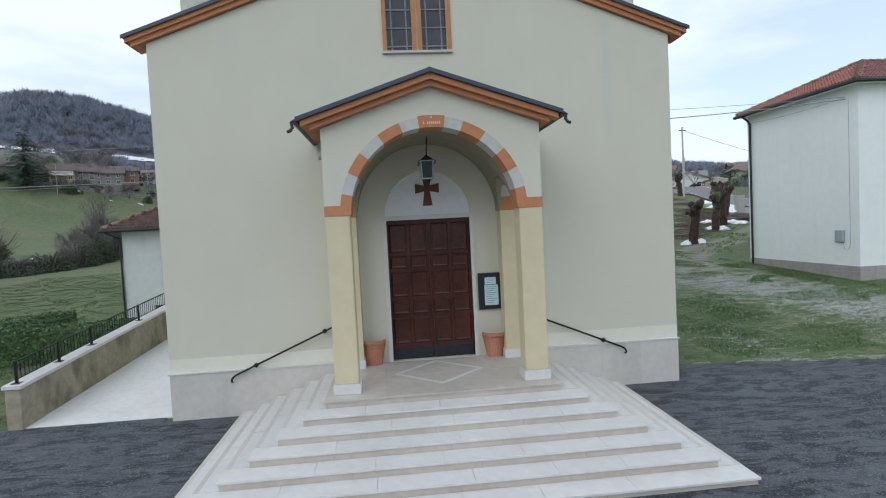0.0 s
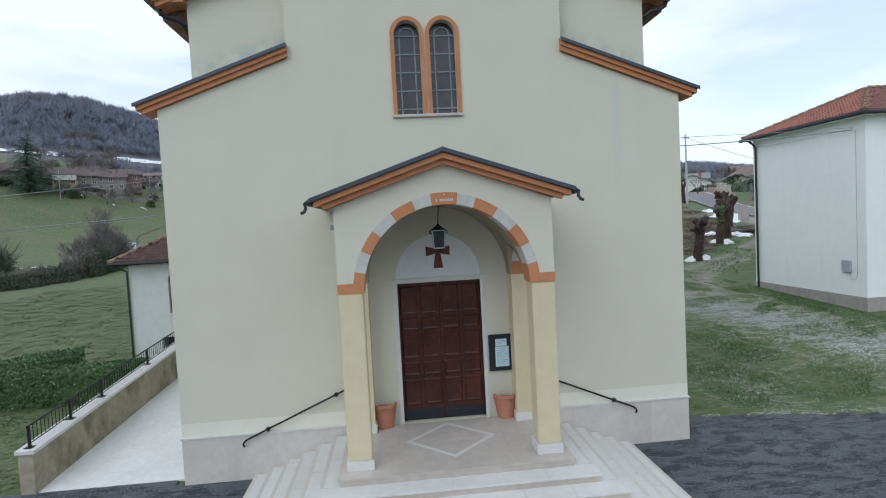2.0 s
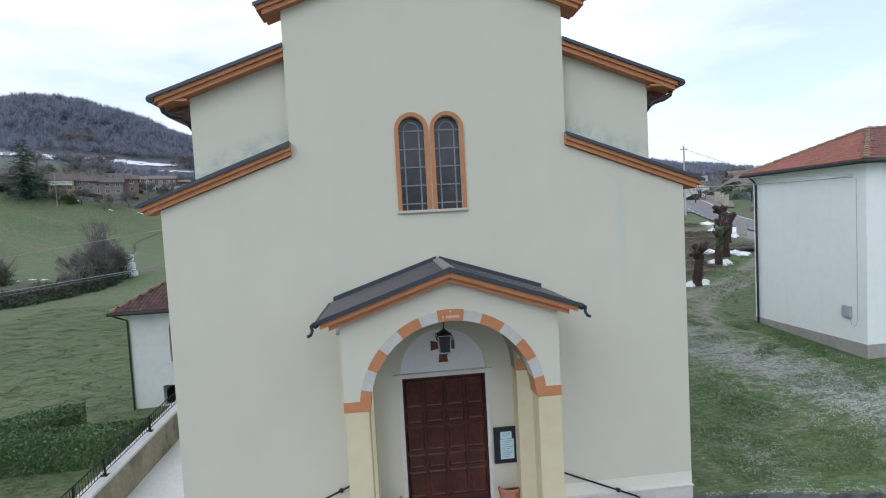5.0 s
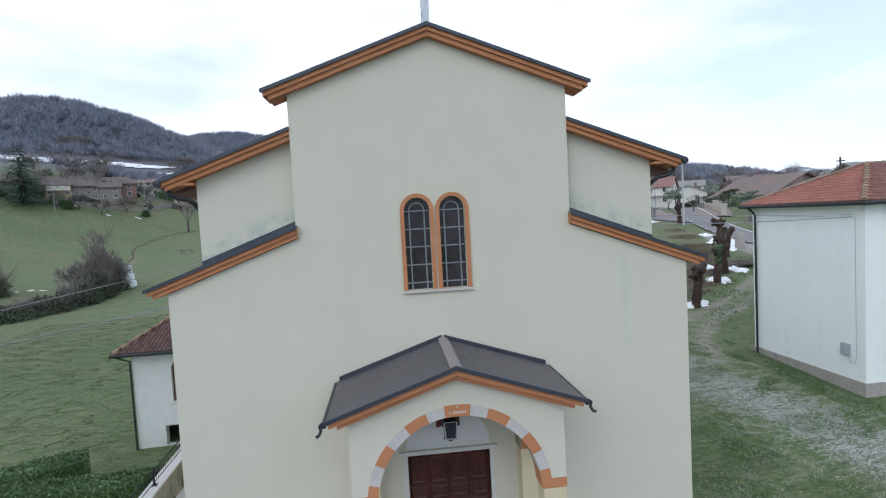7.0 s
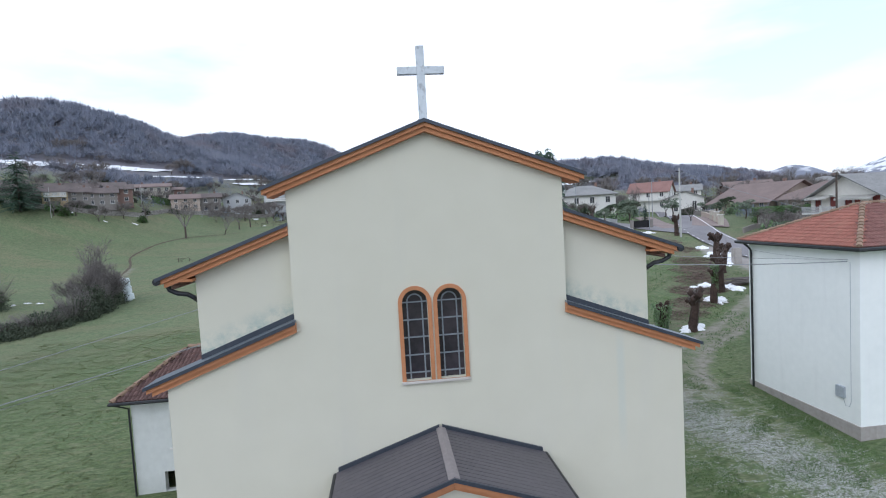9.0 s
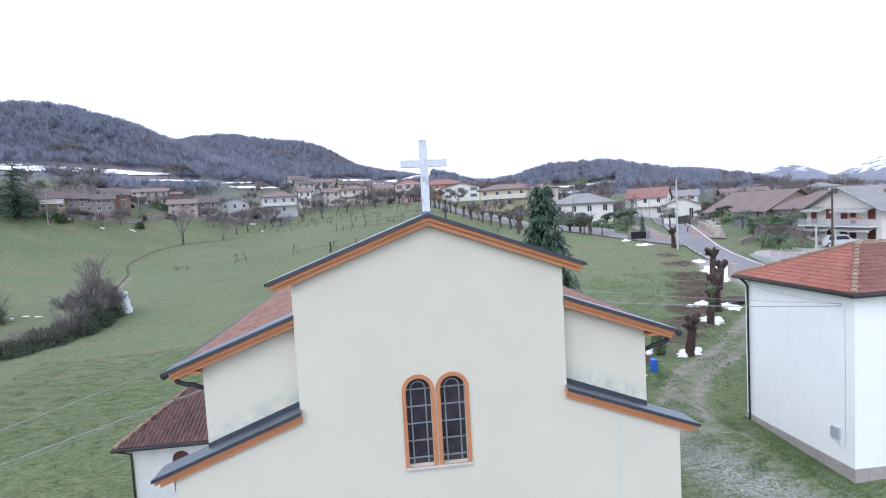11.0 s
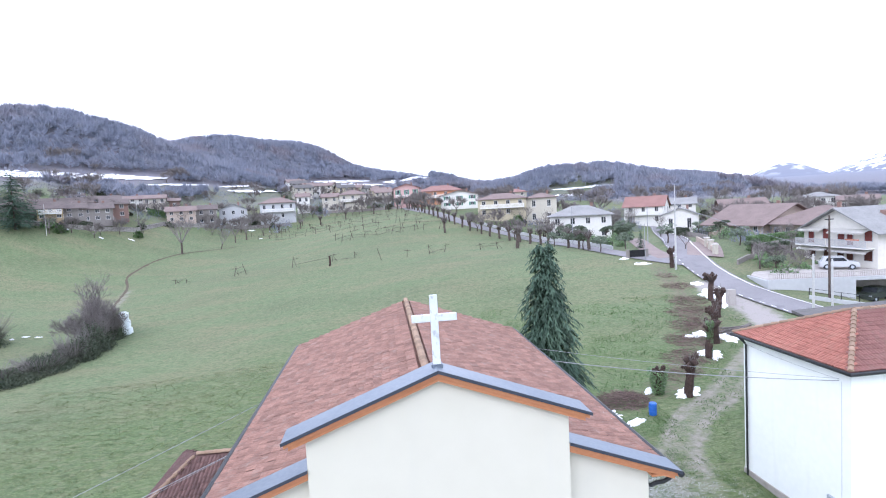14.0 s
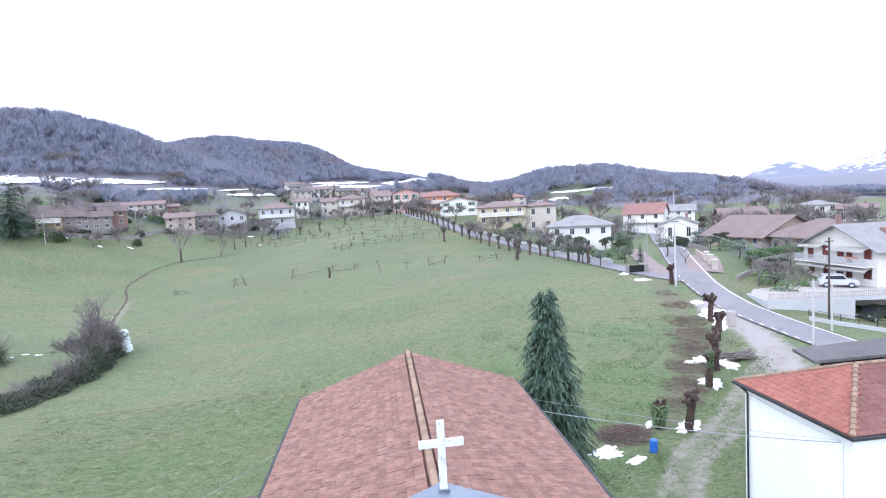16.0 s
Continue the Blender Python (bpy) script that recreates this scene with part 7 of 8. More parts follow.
for k, c in enumerate(("shut_red", "shut_red", "shut_red")):
    part("flower_box", boxbm(2.4 + 0.7 * k, 3.0 + 0.7 * k, -7.25, -7.05, 3.55, 3.75, bev=0.03), M["terra"], V)
rwall = thing("terrace_wall", (44.7, 48.5, 0), "grey concrete terrace wall with pale railing", "wall")
rwall.rotation_euler = (0, 0, radians(-11.65))
part("wall_body", boxbm(0, 9.9, 0, 0.3, 1.6, 5.3), WALLC["grey"], rwall)
part("wall_body", boxbm(0, 0.3, 0.301, 5.5, 2.6, 5.2), WALLC["grey"], rwall)
part("terrace_deck", holed([(0.301, 0.301), (30, 0.301), (30, 18), (14, 18), (2, 8), (0.301, 5)], [], 5.0, 5.28, XY), M["gravel"] if "gravel" in M else M["grey_base"], rwall, "pale gravel terrace")
part("garage_back", boxbm(9.901, 30, 4.5, 4.8, 1.6, 4.99), M["grey_base"], rwall, "back wall of the open garage")
part("garage_pier", boxbm(9.6, 9.9, 0.301, 4.49, 1.6, 4.99), WALLC["grey"], rwall)
part("lintel", boxbm(9.901, 30, 0, 0.3, 4.86, 5.3), WALLC["grey"], rwall)
part("top_rail", boxbm(0.1, 24, 0.1, 0.18, 5.93, 6.0), M["grey_base"], rwall)
part("bottom_rail", boxbm(0.1, 24, 0.11, 0.17, 5.38, 5.43), M["grey_base"], rwall)
bme = link_mesh("baluster", boxbm(-0.03, 0.03, -0.03, 0.03, 0, 0.66), M["grey_base"])
for k in range(100):
    share("baluster", bme, rwall, Matrix.Translation((0.15 + 0.24 * k, 0.14, 5.28)))
# low garden walls and fences between the plots
def garden_wall(pts, h_, material, label, rail=0.0, name="garden_wall", th=0.25):
    line = []
    for a_, b_ in zip(pts, pts[1:]):
        n_ = max(1, int(math.dist(a_, b_) / 1.5))
        line += [(a_[0] + (b_[0] - a_[0]) * i / n_, a_[1] + (b_[1] - a_[1]) * i / n_) for i in range(n_)]
    line.append(pts[-1])
    t = thing(name, (*pts[0], H(*pts[0])), label, "wall", "garden walls")
    o_ = Vector(t.location)
    bm, br, rows_, bars = bmesh.new(), bmesh.new(), [], []
    for i, (x, y) in enumerate(line):
        p_, q_ = Vector(line[max(0, i - 1)]), Vector(line[min(len(line) - 1, i + 1)])
        d_ = (q_ - p_).normalized()
        s_ = Vector((d_.y, -d_.x, 0)) * th / 2
        c_ = Vector((x, y, H(x, y))) - o_
        rows_.append([bm.verts.new(c_ + s_ * k + Vector((0, 0, z_))) for k, z_ in ((-1, -0.4), (-1, h_), (1, h_), (1, -0.4))])
        if rail:
            add_box(br, c_.x - 0.03, c_.x + 0.03, c_.y - 0.03, c_.y + 0.03, c_.z + h_, c_.z + h_ + rail)
            bars.append(c_)
    for p_, q_ in zip(rows_, rows_[1:]):
        for k in range(3):
            bm.faces.new((p_[k], p_[k + 1], q_[k + 1], q_[k]))
    bm.faces.new(rows_[0]); bm.faces.new(rows_[-1][::-1])
    bmesh.ops.recalc_face_normals(bm, faces=bm.faces)
    part("wall_body", bm, material, t)
    if rail:
        for f_ in (0.45, 0.95):
            tube(br, [c_ + Vector((0, 0, h_ + rail * f_)) for c_ in bars], 0.03, 4)
        part("railing", br, M["iron"], t, "thin dark metal railing")
    return t


RUBBLE = mat("rubble_stone", (0.20, 0.185, 0.17), (0.33, 0.31, 0.29), 0.95, 0.8, 3.5, 0.8, 4, extra=lambda n, l, g, c, b: blotch(n, l, g, c, (0.10, 0.095, 0.085), 2.5, 0.52, 0.6, amount=0.7)[0])
garden_wall([(36.6, 74), (35.6, 82), (34.6, 94), (31.4, 106.5), (27, 114), (23.4, 119)], 0.6, WALLC["grey"], "low grey wall with railing along the lane", 0.8)
garden_wall([(54.5, 64.5), (60, 67), (66, 69.5), (71, 71)], 1.5, RUBBLE, "rubble stone wall below a hedge")
garden_wall([(56, 78), (60, 90), (66, 104)], 0.9, WALLC["stone"], "low stone wall beside the road", 0.6)
garden_wall([(49.5, 66.5), (53.5, 77.5)], 0.9, WALLC["peach"], "low plastered wall with gate pillars")
garden_wall([(48.5, 59.5), (52, 62), (56, 62.5)], 0.7, WALLC["stone"], "low grey garden wall")
garden_wall([(46.4, 44.2), (48.5, 42.2), (53, 40), (60, 37.6)], 0.45, WALLC["grey"], "low kerb wall with a dark railing by the road", 0.8)
garden_wall([(-96, 121), (-84, 123), (-77, 126), (-70, 130.5), (-64, 138), (-62, 150), (-55, 157), (-48, 163), (-40, 167), (-30, 169)], 1.1, RUBBLE, "old field wall below the hamlet")
garden_wall([(-24, 186), (-14, 186), (0, 181), (6, 177)], 0.9, WALLC["stone"], "low wall along the lane on the crest")
for k, (x, y) in enumerate(((50.2, 68.3), (51.0, 70.6), (48.9, 65.2))):
    gpl = thing("gate_pillar", (x, y, H(x, y) - 0.1), "pale plastered gate pillar beside the road", "pillar", "gate pillars")
    part("shaft", boxbm(-0.3, 0.3, -0.3, 0.3, 0, 1.7, bev=0.02), WALLC["cream"], gpl)
    part("cap", boxbm(-0.38, 0.38, -0.38, 0.38, 1.701, 1.8, bev=0.02), M["coping"], gpl)
hedge((55.5, 66.6), (70.5, 73.0), 1.2, 1.3 + 0.9, 4500, 21, "long dark clipped hedge above a stone wall", 0.10, 0.2)
hedge((60.5, 92.5), (66.5, 106.5), 1.2, 1.7, 3000, 22, "reddish-brown winter hedge along the road", 0.10, 0.2, "bush")
hedge((-69, 158.5), (-61, 163), 1.2, 1.8, 2500, 24, "dark hedge below the long villa", 0.14, 0.25)
hedge((-84, 123.6), (-71, 130.6), 1.0, 1.6, 3000, 25, "dark hedge below the hamlet", 0.14, 0.25, "bush")


def ragged_tree(h_, r_, seed, label):
    """A small evergreen: bare leaning trunk, limbs, ragged clumps of leaves."""
    rnd_ = random.Random(seed)
    t = thing("evergreen_tree", (0, 0, -500), label, "tree", "evergreen trees")
    part("trunk", tube(bmesh.new(), [(0, 0, -0.3), (0.05 * h_, 0, 0.3 * h_), (0.02 * h_, 0.03 * h_, 0.62 * h_)], 0.04 * h_, 7, 0.025 * h_), M["bark"], t)
    sp, st = Soup(), Soup()
    for k in range(11):
        a_ = 2 * math.pi * k / 11 + rnd_.uniform(-0.3, 0.3)
        e_ = Vector((math.cos(a_) * r_ * rnd_.uniform(0.25, 0.85), math.sin(a_) * r_ * rnd_.uniform(0.25, 0.85), h_ * rnd_.uniform(0.55, 0.9)))
        st.stick((0.02 * h_, 0.03 * h_, 0.5 * h_), e_, 0.012 * h_, 0.006 * h_, 4)
        leaf_mound(sp, e_ - Vector((0, 0, 0.1)), r_ * rnd_.uniform(0.28, 0.45), r_ * rnd_.uniform(0.28, 0.45), h_ * rnd_.uniform(0.10, 0.18), 80, rnd_, 0.09, 0.2)
    ob = new("branchwork", st.mesh("branchwork", M["bark"])); ob.parent = t
    ob = new("crown", sp.mesh("crown", M["olive"])); ob.parent = t
    return t


M["olive"] = mat("olive_leaves", (0.075, 0.105, 0.07), (0.15, 0.185, 0.125), 0.6, 0.6, 5, 0, island=0.4)
rt = [ragged_tree(3.6, 1.7, 70 + k, "small evergreen tree with a ragged crown") for k in range(3)]
for k, (x, y, s) in enumerate(((30.0, 84.2, 0.8), (31.2, 79.8, 0.85), (32.4, 76.0, 0.85), (33.8, 72.4, 0.8), (38.6, 73.5, 0.8), (41.0, 80, 0.9), (44.0, 85.0, 1.0), (46.6, 92, 1.1), (42.8, 90.5, 0.9), (52, 101, 1.0), (47.4, 76.2, 1.0), (54.5, 64.6, 0.7), (55.2, 60.5, 0.9), (57.5, 71.8, 0.9), (50.6, 54.6, 0.75), (61.5, 83, 1.0), (36.4, 96.5, 1.0), (33.8, 101.5, 0.9), (38, 92.5, 1.0), (59, 82, 0.7), (66.5, 98, 0.9))):
    place(rt[k % 3], x, y, s, 1.9 * k)
for o in rt:
    drop(o)
# bare trees and twiggy shrubs crowding the gardens
vt = [bare_tree(6.5, 80 + k, "bare twiggy garden tree between the houses", 0.9, 3, 5, 0.2, 0.72) for k in range(3)]
rnd = random.Random(31)
for x, y, s in ((79, 101, 1.5), (76, 100, 1.4), (82, 98, 1.3), (86, 118, 1.5), (92, 112, 1.4), (88, 96, 1.2), (94, 98, 1.4), (98, 108, 1.3), (104, 96, 1.2), (112, 112, 1.4), (100, 92, 1.2), (53.5, 58, 0.7), (56, 57, 0.6), (34.6, 98, 0.8), (44, 110, 1.0), (50, 116, 1.0), (57, 120, 1.1), (26.5, 116, 0.9), (21, 112, 0.8), (27, 101, 0.9), (19.5, 134, 0.9), (15, 141, 0.9), (12, 152, 1.0), (10.5, 160, 1.0), (46, 128, 1.1), (52, 134, 1.1), (62, 140, 1.2), (36, 148, 1.0), (33, 155, 1.1), (30, 150, 1.0), (12, 172, 1.0), (26, 172, 1.1), (2, 186, 1.0), (-2, 190, 1.0), (-6, 184, 0.8), (-24, 180, 1.0), (-28, 184, 1.0), (-42, 166, 0.9), (-44, 163, 1.0), (-40, 172, 1.0), (-53, 160, 0.8), (-66, 160, 0.9), (-62, 166, 1.0), (-69, 127, 0.8), (-73.5, 126, 0.8), (-84, 124.5, 0.9), (-92, 122, 1.0), (-66, 133, 0.8), (-81, 140, 1.0), (-90, 138, 1.0)):
    place(vt[rnd.randrange(3)], x, y, s * rnd.uniform(0.85, 1.1), rnd.uniform(0, 6))
for _ in range(150):
    az_, r_ = radians(rnd.uniform(-30, 44)), rnd.uniform(168, 245)
    x, y = -1 + math.sin(az_) * r_, -11 + math.cos(az_) * r_
    if not any(o.get("group") == "village houses" and abs(o.location.x - x) < 5 and abs(o.location.y - y) < 5 for o in HOUSES):
        place(vt[rnd.randrange(3)], x, y, rnd.uniform(0.6, 1.15), rnd.uniform(0, 6))
for o in vt:
    drop(o)
sp = Soup()
made = 0
while made < 2600:
    az_, r_ = rnd.uniform(-33, 45), rnd.uniform(100, 235)
    x, y = -1 + math.sin(radians(az_)) * r_, -11 + math.cos(radians(az_)) * r_
    near_road = min(math.dist((x, y), p) for p in ROAD_FINE)
    inside = (az_ < -9 and r_ > 172 + 3 * noise.noise((x * 0.1, y * 0.1, 2))) or (-9 <= az_ < 12 and r_ > 192) or (az_ >= 12 and r_ > 128 and x > 34) or (az_ > 30 and r_ > 104)
    if not inside or near_road < 4.5 or noise.noise((x * 0.06, y * 0.06, 9)) < -0.05:
        continue
    made += 1
    z, h_ = H(x, y), rnd.uniform(0.5, 2.2)
    for _ in range(22):
        a_, e_ = rnd.uniform(0, 6.283), rnd.random()
        q_ = rnd.uniform(0.2, 1.0) * h_ * 0.6
        c_ = Vector((x + math.cos(a_) * q_, y + math.sin(a_) * q_, z + h_ * e_ * (1.1 - 0.4 * q_ / h_)))
        d_ = Vector((math.cos(a_) * 0.5, math.sin(a_) * 0.5, 1)) * h_ * rnd.uniform(0.1, 0.22)
        s_ = Vector((rnd.uniform(-1, 1), rnd.uniform(-1, 1), 0)).normalized() * h_ * rnd.uniform(0.02, 0.06)
        sp.face(c_ - d_, c_ + s_, c_ + d_, c_ - s_)
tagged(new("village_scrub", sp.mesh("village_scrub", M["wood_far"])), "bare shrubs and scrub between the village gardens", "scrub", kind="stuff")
# flat-roofed building behind the white house
fb = thing("flat_building", (0, 0, 0), "building with a dark flat felt roof", "building")
part("wall", holed([(27.4, 20.6), (46, 22.0), (46, 19.4), (27.4, 19.4)], [], 1.0, 7.7, XY), WALLC["grey"], fb)
part("roof", holed([(25.45, 21.2), (46.5, 22.8), (46.5, 18.6), (24.7, 18.5)], [], 7.92, 8.10, XY), ROOFC["dark"], fb, "dark flat felt roof")
part("roof", holed([(25.8, 19.4), (34, 19.4), (34, 17.6), (25.2, 17.6)], [], 7.5, 7.62, XY), ROOFC["dark"], fb, "lower dark canopy")

# ---- small things ----
bl = thing("blue_barrel", (16.6, 23.0, H(16.6, 23.0) - 0.02), "blue plastic barrel on the grass", "barrel")
M["blue"] = mat("blue_plastic", (0.02, 0.10, 0.42), (0.03, 0.14, 0.50), 0.4, 2, 9, 0.02)
bm = bmesh.new()
prof = [(0.0, 0), (0.24, 0), (0.26, 0.05), (0.26, 0.27), (0.277, 0.30), (0.26, 0.33), (0.26, 0.55), (0.277, 0.58), (0.26, 0.61), (0.26, 0.80), (0.22, 0.86), (0.0, 0.86)]
rings = [[bm.verts.new((r * math.cos(2 * math.pi * k / 18), r * math.sin(2 * math.pi * k / 18), z)) for k in range(18)] for r, z in prof[1:-1]]
for p_, q_ in zip(rings, rings[1:]):
    for k in range(18):
        bm.faces.new((p_[k], p_[(k + 1) % 18], q_[(k + 1) % 18], q_[k]))
bm.faces.new(rings[0][::-1]); bm.faces.new(rings[-1])
part("barrel_body", bm, M["blue"], bl)
bs = thing("bale_stack", (-35.4, 64.6, H(-35.4, 64.6)), "leaning stack of white-wrapped bales", "bales")
M["wrap"] = mat("white_plastic_wrap", (0.62, 0.68, 0.70), (0.74, 0.79, 0.80), 0.35, 1.5, 8, 0.3, 9)
for k in range(3):
    bm = bmesh.new()
    bmesh.ops.create_cone(bm, cap_ends=True, segments=20, radius1=0.62, radius2=0.62, depth=1.02)
    bmesh.ops.bevel(bm, geom=[e for e in bm.edges if abs(e.verts[0].co.z - e.verts[1].co.z) < 0.01], offset=0.14, segments=3, affect='EDGES')
    bmesh.ops.transform(bm, matrix=Matrix.Translation((-0.16 * k, 0, 0.5 + 1.0 * k)) @ Matrix.Rotation(0.08 * (k - 1), 4, 'Y'), verts=bm.verts)
    for v in bm.verts:
        v.co += Vector((noise.noise(v.co * 3), noise.noise(v.co * 3 + Vector((7, 0, 0))), 0)) * 0.06
    part("bale", bm, M["wrap"], bs)


def pole(x, y, h, r, label, colour="cable", arm=False, z=None):
    t = thing("utility_pole", (x, y, H(x, y) - 0.2), label, "pole", "utility poles")
    part("shaft", tube(bmesh.new(), [(0, 0, 0), (0, 0, h + 0.2)], r, 8, r * 0.7), M[colour], t)
    if arm:
        part("crossarm", boxbm(-0.5, 0.5, -0.05, 0.05, h - 0.3, h - 0.2), M["iron"], t)
    return t


M["pale_pole"] = mat("weathered_concrete_pole", (0.40, 0.40, 0.39), (0.50, 0.50, 0.48), 0.85, 1, 8, 0.15)
pole(40.6, 36.9, 6.6, 0.13, "pale concrete pole by the road", "pale_pole")
pole(45.8, 40.4, 5.2, 0.12, "pale concrete pole by the road", "pale_pole")
pole(47.8, 43.0, 9.6, 0.13, "dark wooden utility pole", "bark", True)
pole(39.2, 59.3, 9.4, 0.14, "tall pale utility pole at the junction", "pale_pole", True)
pole(37.6, 64.9, 5.4, 0.06, "slim grey street lamp post", "cable")
pole(44.3, 77.0, 6.6, 0.08, "slim grey street lamp post", "cable")
pole(-76.7, 122, 7.0, 0.06, "slim wooden pole in the meadow", "pale_pole")
pole(-65.6, 143, 7.0, 0.06, "slim wooden pole in the meadow", "pale_pole")
pole(33.0, 82.5, 7.0, 0.08, "slim grey street lamp post", "cable")
pole(84.7, 139, 9.0, 0.12, "tall pale utility pole", "pale_pole", True)
cb = thing("junction_cabinet", (37.2, 44.6, H(37.2, 44.6) - 0.05), "grey roadside electrical cabinet", "cabinet")
part("cabinet_body", boxbm(-0.45, 0.45, -0.25, 0.25, 0, 1.75, bev=0.02), M["grey_base"], cb)
part("cabinet_door", boxbm(-0.40, 0.40, -0.275, -0.251, 0.15, 1.65), M["grey_base"], cb)
gp = thing("gate", (37.2, 66.6, H(37.2, 66.6)), "garden gate between pale pillars", "gate")
for dx in (-1.5, 1.5):
    part("pillar", boxbm(dx - 0.2, dx + 0.2, -0.2, 0.2, -0.2, 1.3, bev=0.02), WALLC["stone"], gp)
part("gate_leaf", boxbm(-1.2, 1.2, -0.03, 0.03, 0.15, 1.2), M["iron"], gp)


def wire(a, b, sag, r, label):
    a, b = Vector(a), Vector(b)
    pts = [a.lerp(b, i / 24) - Vector((0, 0, sag * 4 * (i / 24) * (1 - i / 24))) for i in range(25)]
    return solo("cable", tube(bmesh.new(), pts, r, 5), M["cable"], label, "cable", "overhead cables")


wire((4.85, 15.45, 8.45), (17.64, 9.0, 7.93), 0.24, 0.020, "overhead cable from the church to the house")
wire((4.85, 15.45, 9.0), (17.64, 9.0, 8.02), 0.15, 0.009, "thin overhead cable from the church to the house")
wire((17.62, 8.95, 8.0), (17.62, 15.2, 8.1), 0.10, 0.006, "overhead cable clipped along the house wall")
wire((-4.77, 15.3, 6.45), (-40.0, -19.6, 3.2), 0.15, 0.016, "overhead cable across the lawn")
wire((-4.77, 15.3, 6.52), (-40.0, -20.4, 3.1), 0.35, 0.007, "thin overhead wire across the lawn")
wire((-4.77, 15.3, 8.2), (-32.0, -11.4, 3.4), 0.10, 0.011, "overhead cable across the lawn")
wire((39.2, 59.3, H(39.2, 59.3) + 9.0), (58, 52.2, 7.4), 0.5, 0.03, "overhead cable above the road")
wire((39.2, 59.3, H(39.2, 59.3) + 9.1), (84.7, 139, H(84.7, 139) + 8.6), 1.0, 0.03, "overhead cable above the road")

# vine stakes and trellis in the meadow
def stake_row(a, b, n, seed, hgt=2.0):
    rnd = random.Random(seed)
    n = max(2, int(n * 0.7))
    t = thing("vine_row", (a[0], a[1], H(*a)), "row of bare vine stakes in the meadow", "vines", "vine rows")
    o = Vector((a[0], a[1], H(*a)))
    for i in range(n):
        f = (i + rnd.uniform(-.25, .25)) / max(1, n - 1)
        x, y = a[0] + (b[0] - a[0]) * f, a[1] + (b[1] - a[1]) * f
        z = H(x, y)
        h = hgt * rnd.uniform(0.6, 1.2)
        lean = Vector((rnd.uniform(-.35, .35), rnd.uniform(-.2, .2), 1))
        sp = Soup()
        p = Vector((x, y, z - 0.1)) - o
        sp.stick(p, p + lean * h, 0.075, 0.055, 4)
        if rnd.random() < 0.7:
            q = p + lean * h * 0.80
            arm = Vector((rnd.uniform(0.6, 1.5), rnd.uniform(-.3, .3), rnd.uniform(-.25, .25)))
            sp.stick(q - arm * rnd.random(), q + arm, 0.05, 0.03, 4)
        if rnd.random() < 0.3:
            sp.stick(p + Vector((0.9, 0, 0)), p + lean * h * 0.9, 0.04, 0.03, 4)
        if i and rnd.random() < 0.8:
            sp.stick(last + Vector((0, 0, rnd.uniform(0.2, 1.0))), p + Vector((0, 0, rnd.uniform(0.2, 1.0))), 0.03, 0.03, 3)
        last = p
        ob = new("stake", sp.mesh("stake", M["bark"])); ob.parent = t


for a, b, n, s in (((-17.5, 96), (-6, 95), 5, 1), ((-2.5, 89.8), (3, 89.2), 4, 2), ((8, 89.5), (10, 89.4), 2, 3), ((17.6, 88.6), (20.4, 88.2), 3, 4), ((-10.5, 117), (12, 116), 14, 5), ((-6, 126), (13, 124), 8, 6), ((-36, 150), (-14, 151), 10, 7), ((-14, 140), (10, 138), 9, 8), ((-10, 156), (6, 155), 8, 9), ((-34, 158), (-4, 164), 14, 10), ((-8, 131), (12, 130), 10, 11), ((-12, 120.5), (8, 120), 9, 12), ((-30, 145), (-16, 146), 8, 13), ((-12, 148), (7, 146), 10, 14), ((-40, 155), (-20, 161), 12, 15)):
    stake_row(a, b, n, s)
stake_row((-30.6, 98), (-27.5, 98), 2, 20)
stake_row((-41, 99), (-38.6, 98.6), 3, 21, 1.0)
rs = thing("rusty_post", (-10.9, 91.4, H(-10.9, 91.4)), "short rust-red stump in the meadow", "stump")
part("stump", tube(bmesh.new(), [(0, 0, -0.1), (0.1, 0, 1.0), (0.0, 0, 1.9)], 0.22, 7, 0.16), M["pollard"], rs)

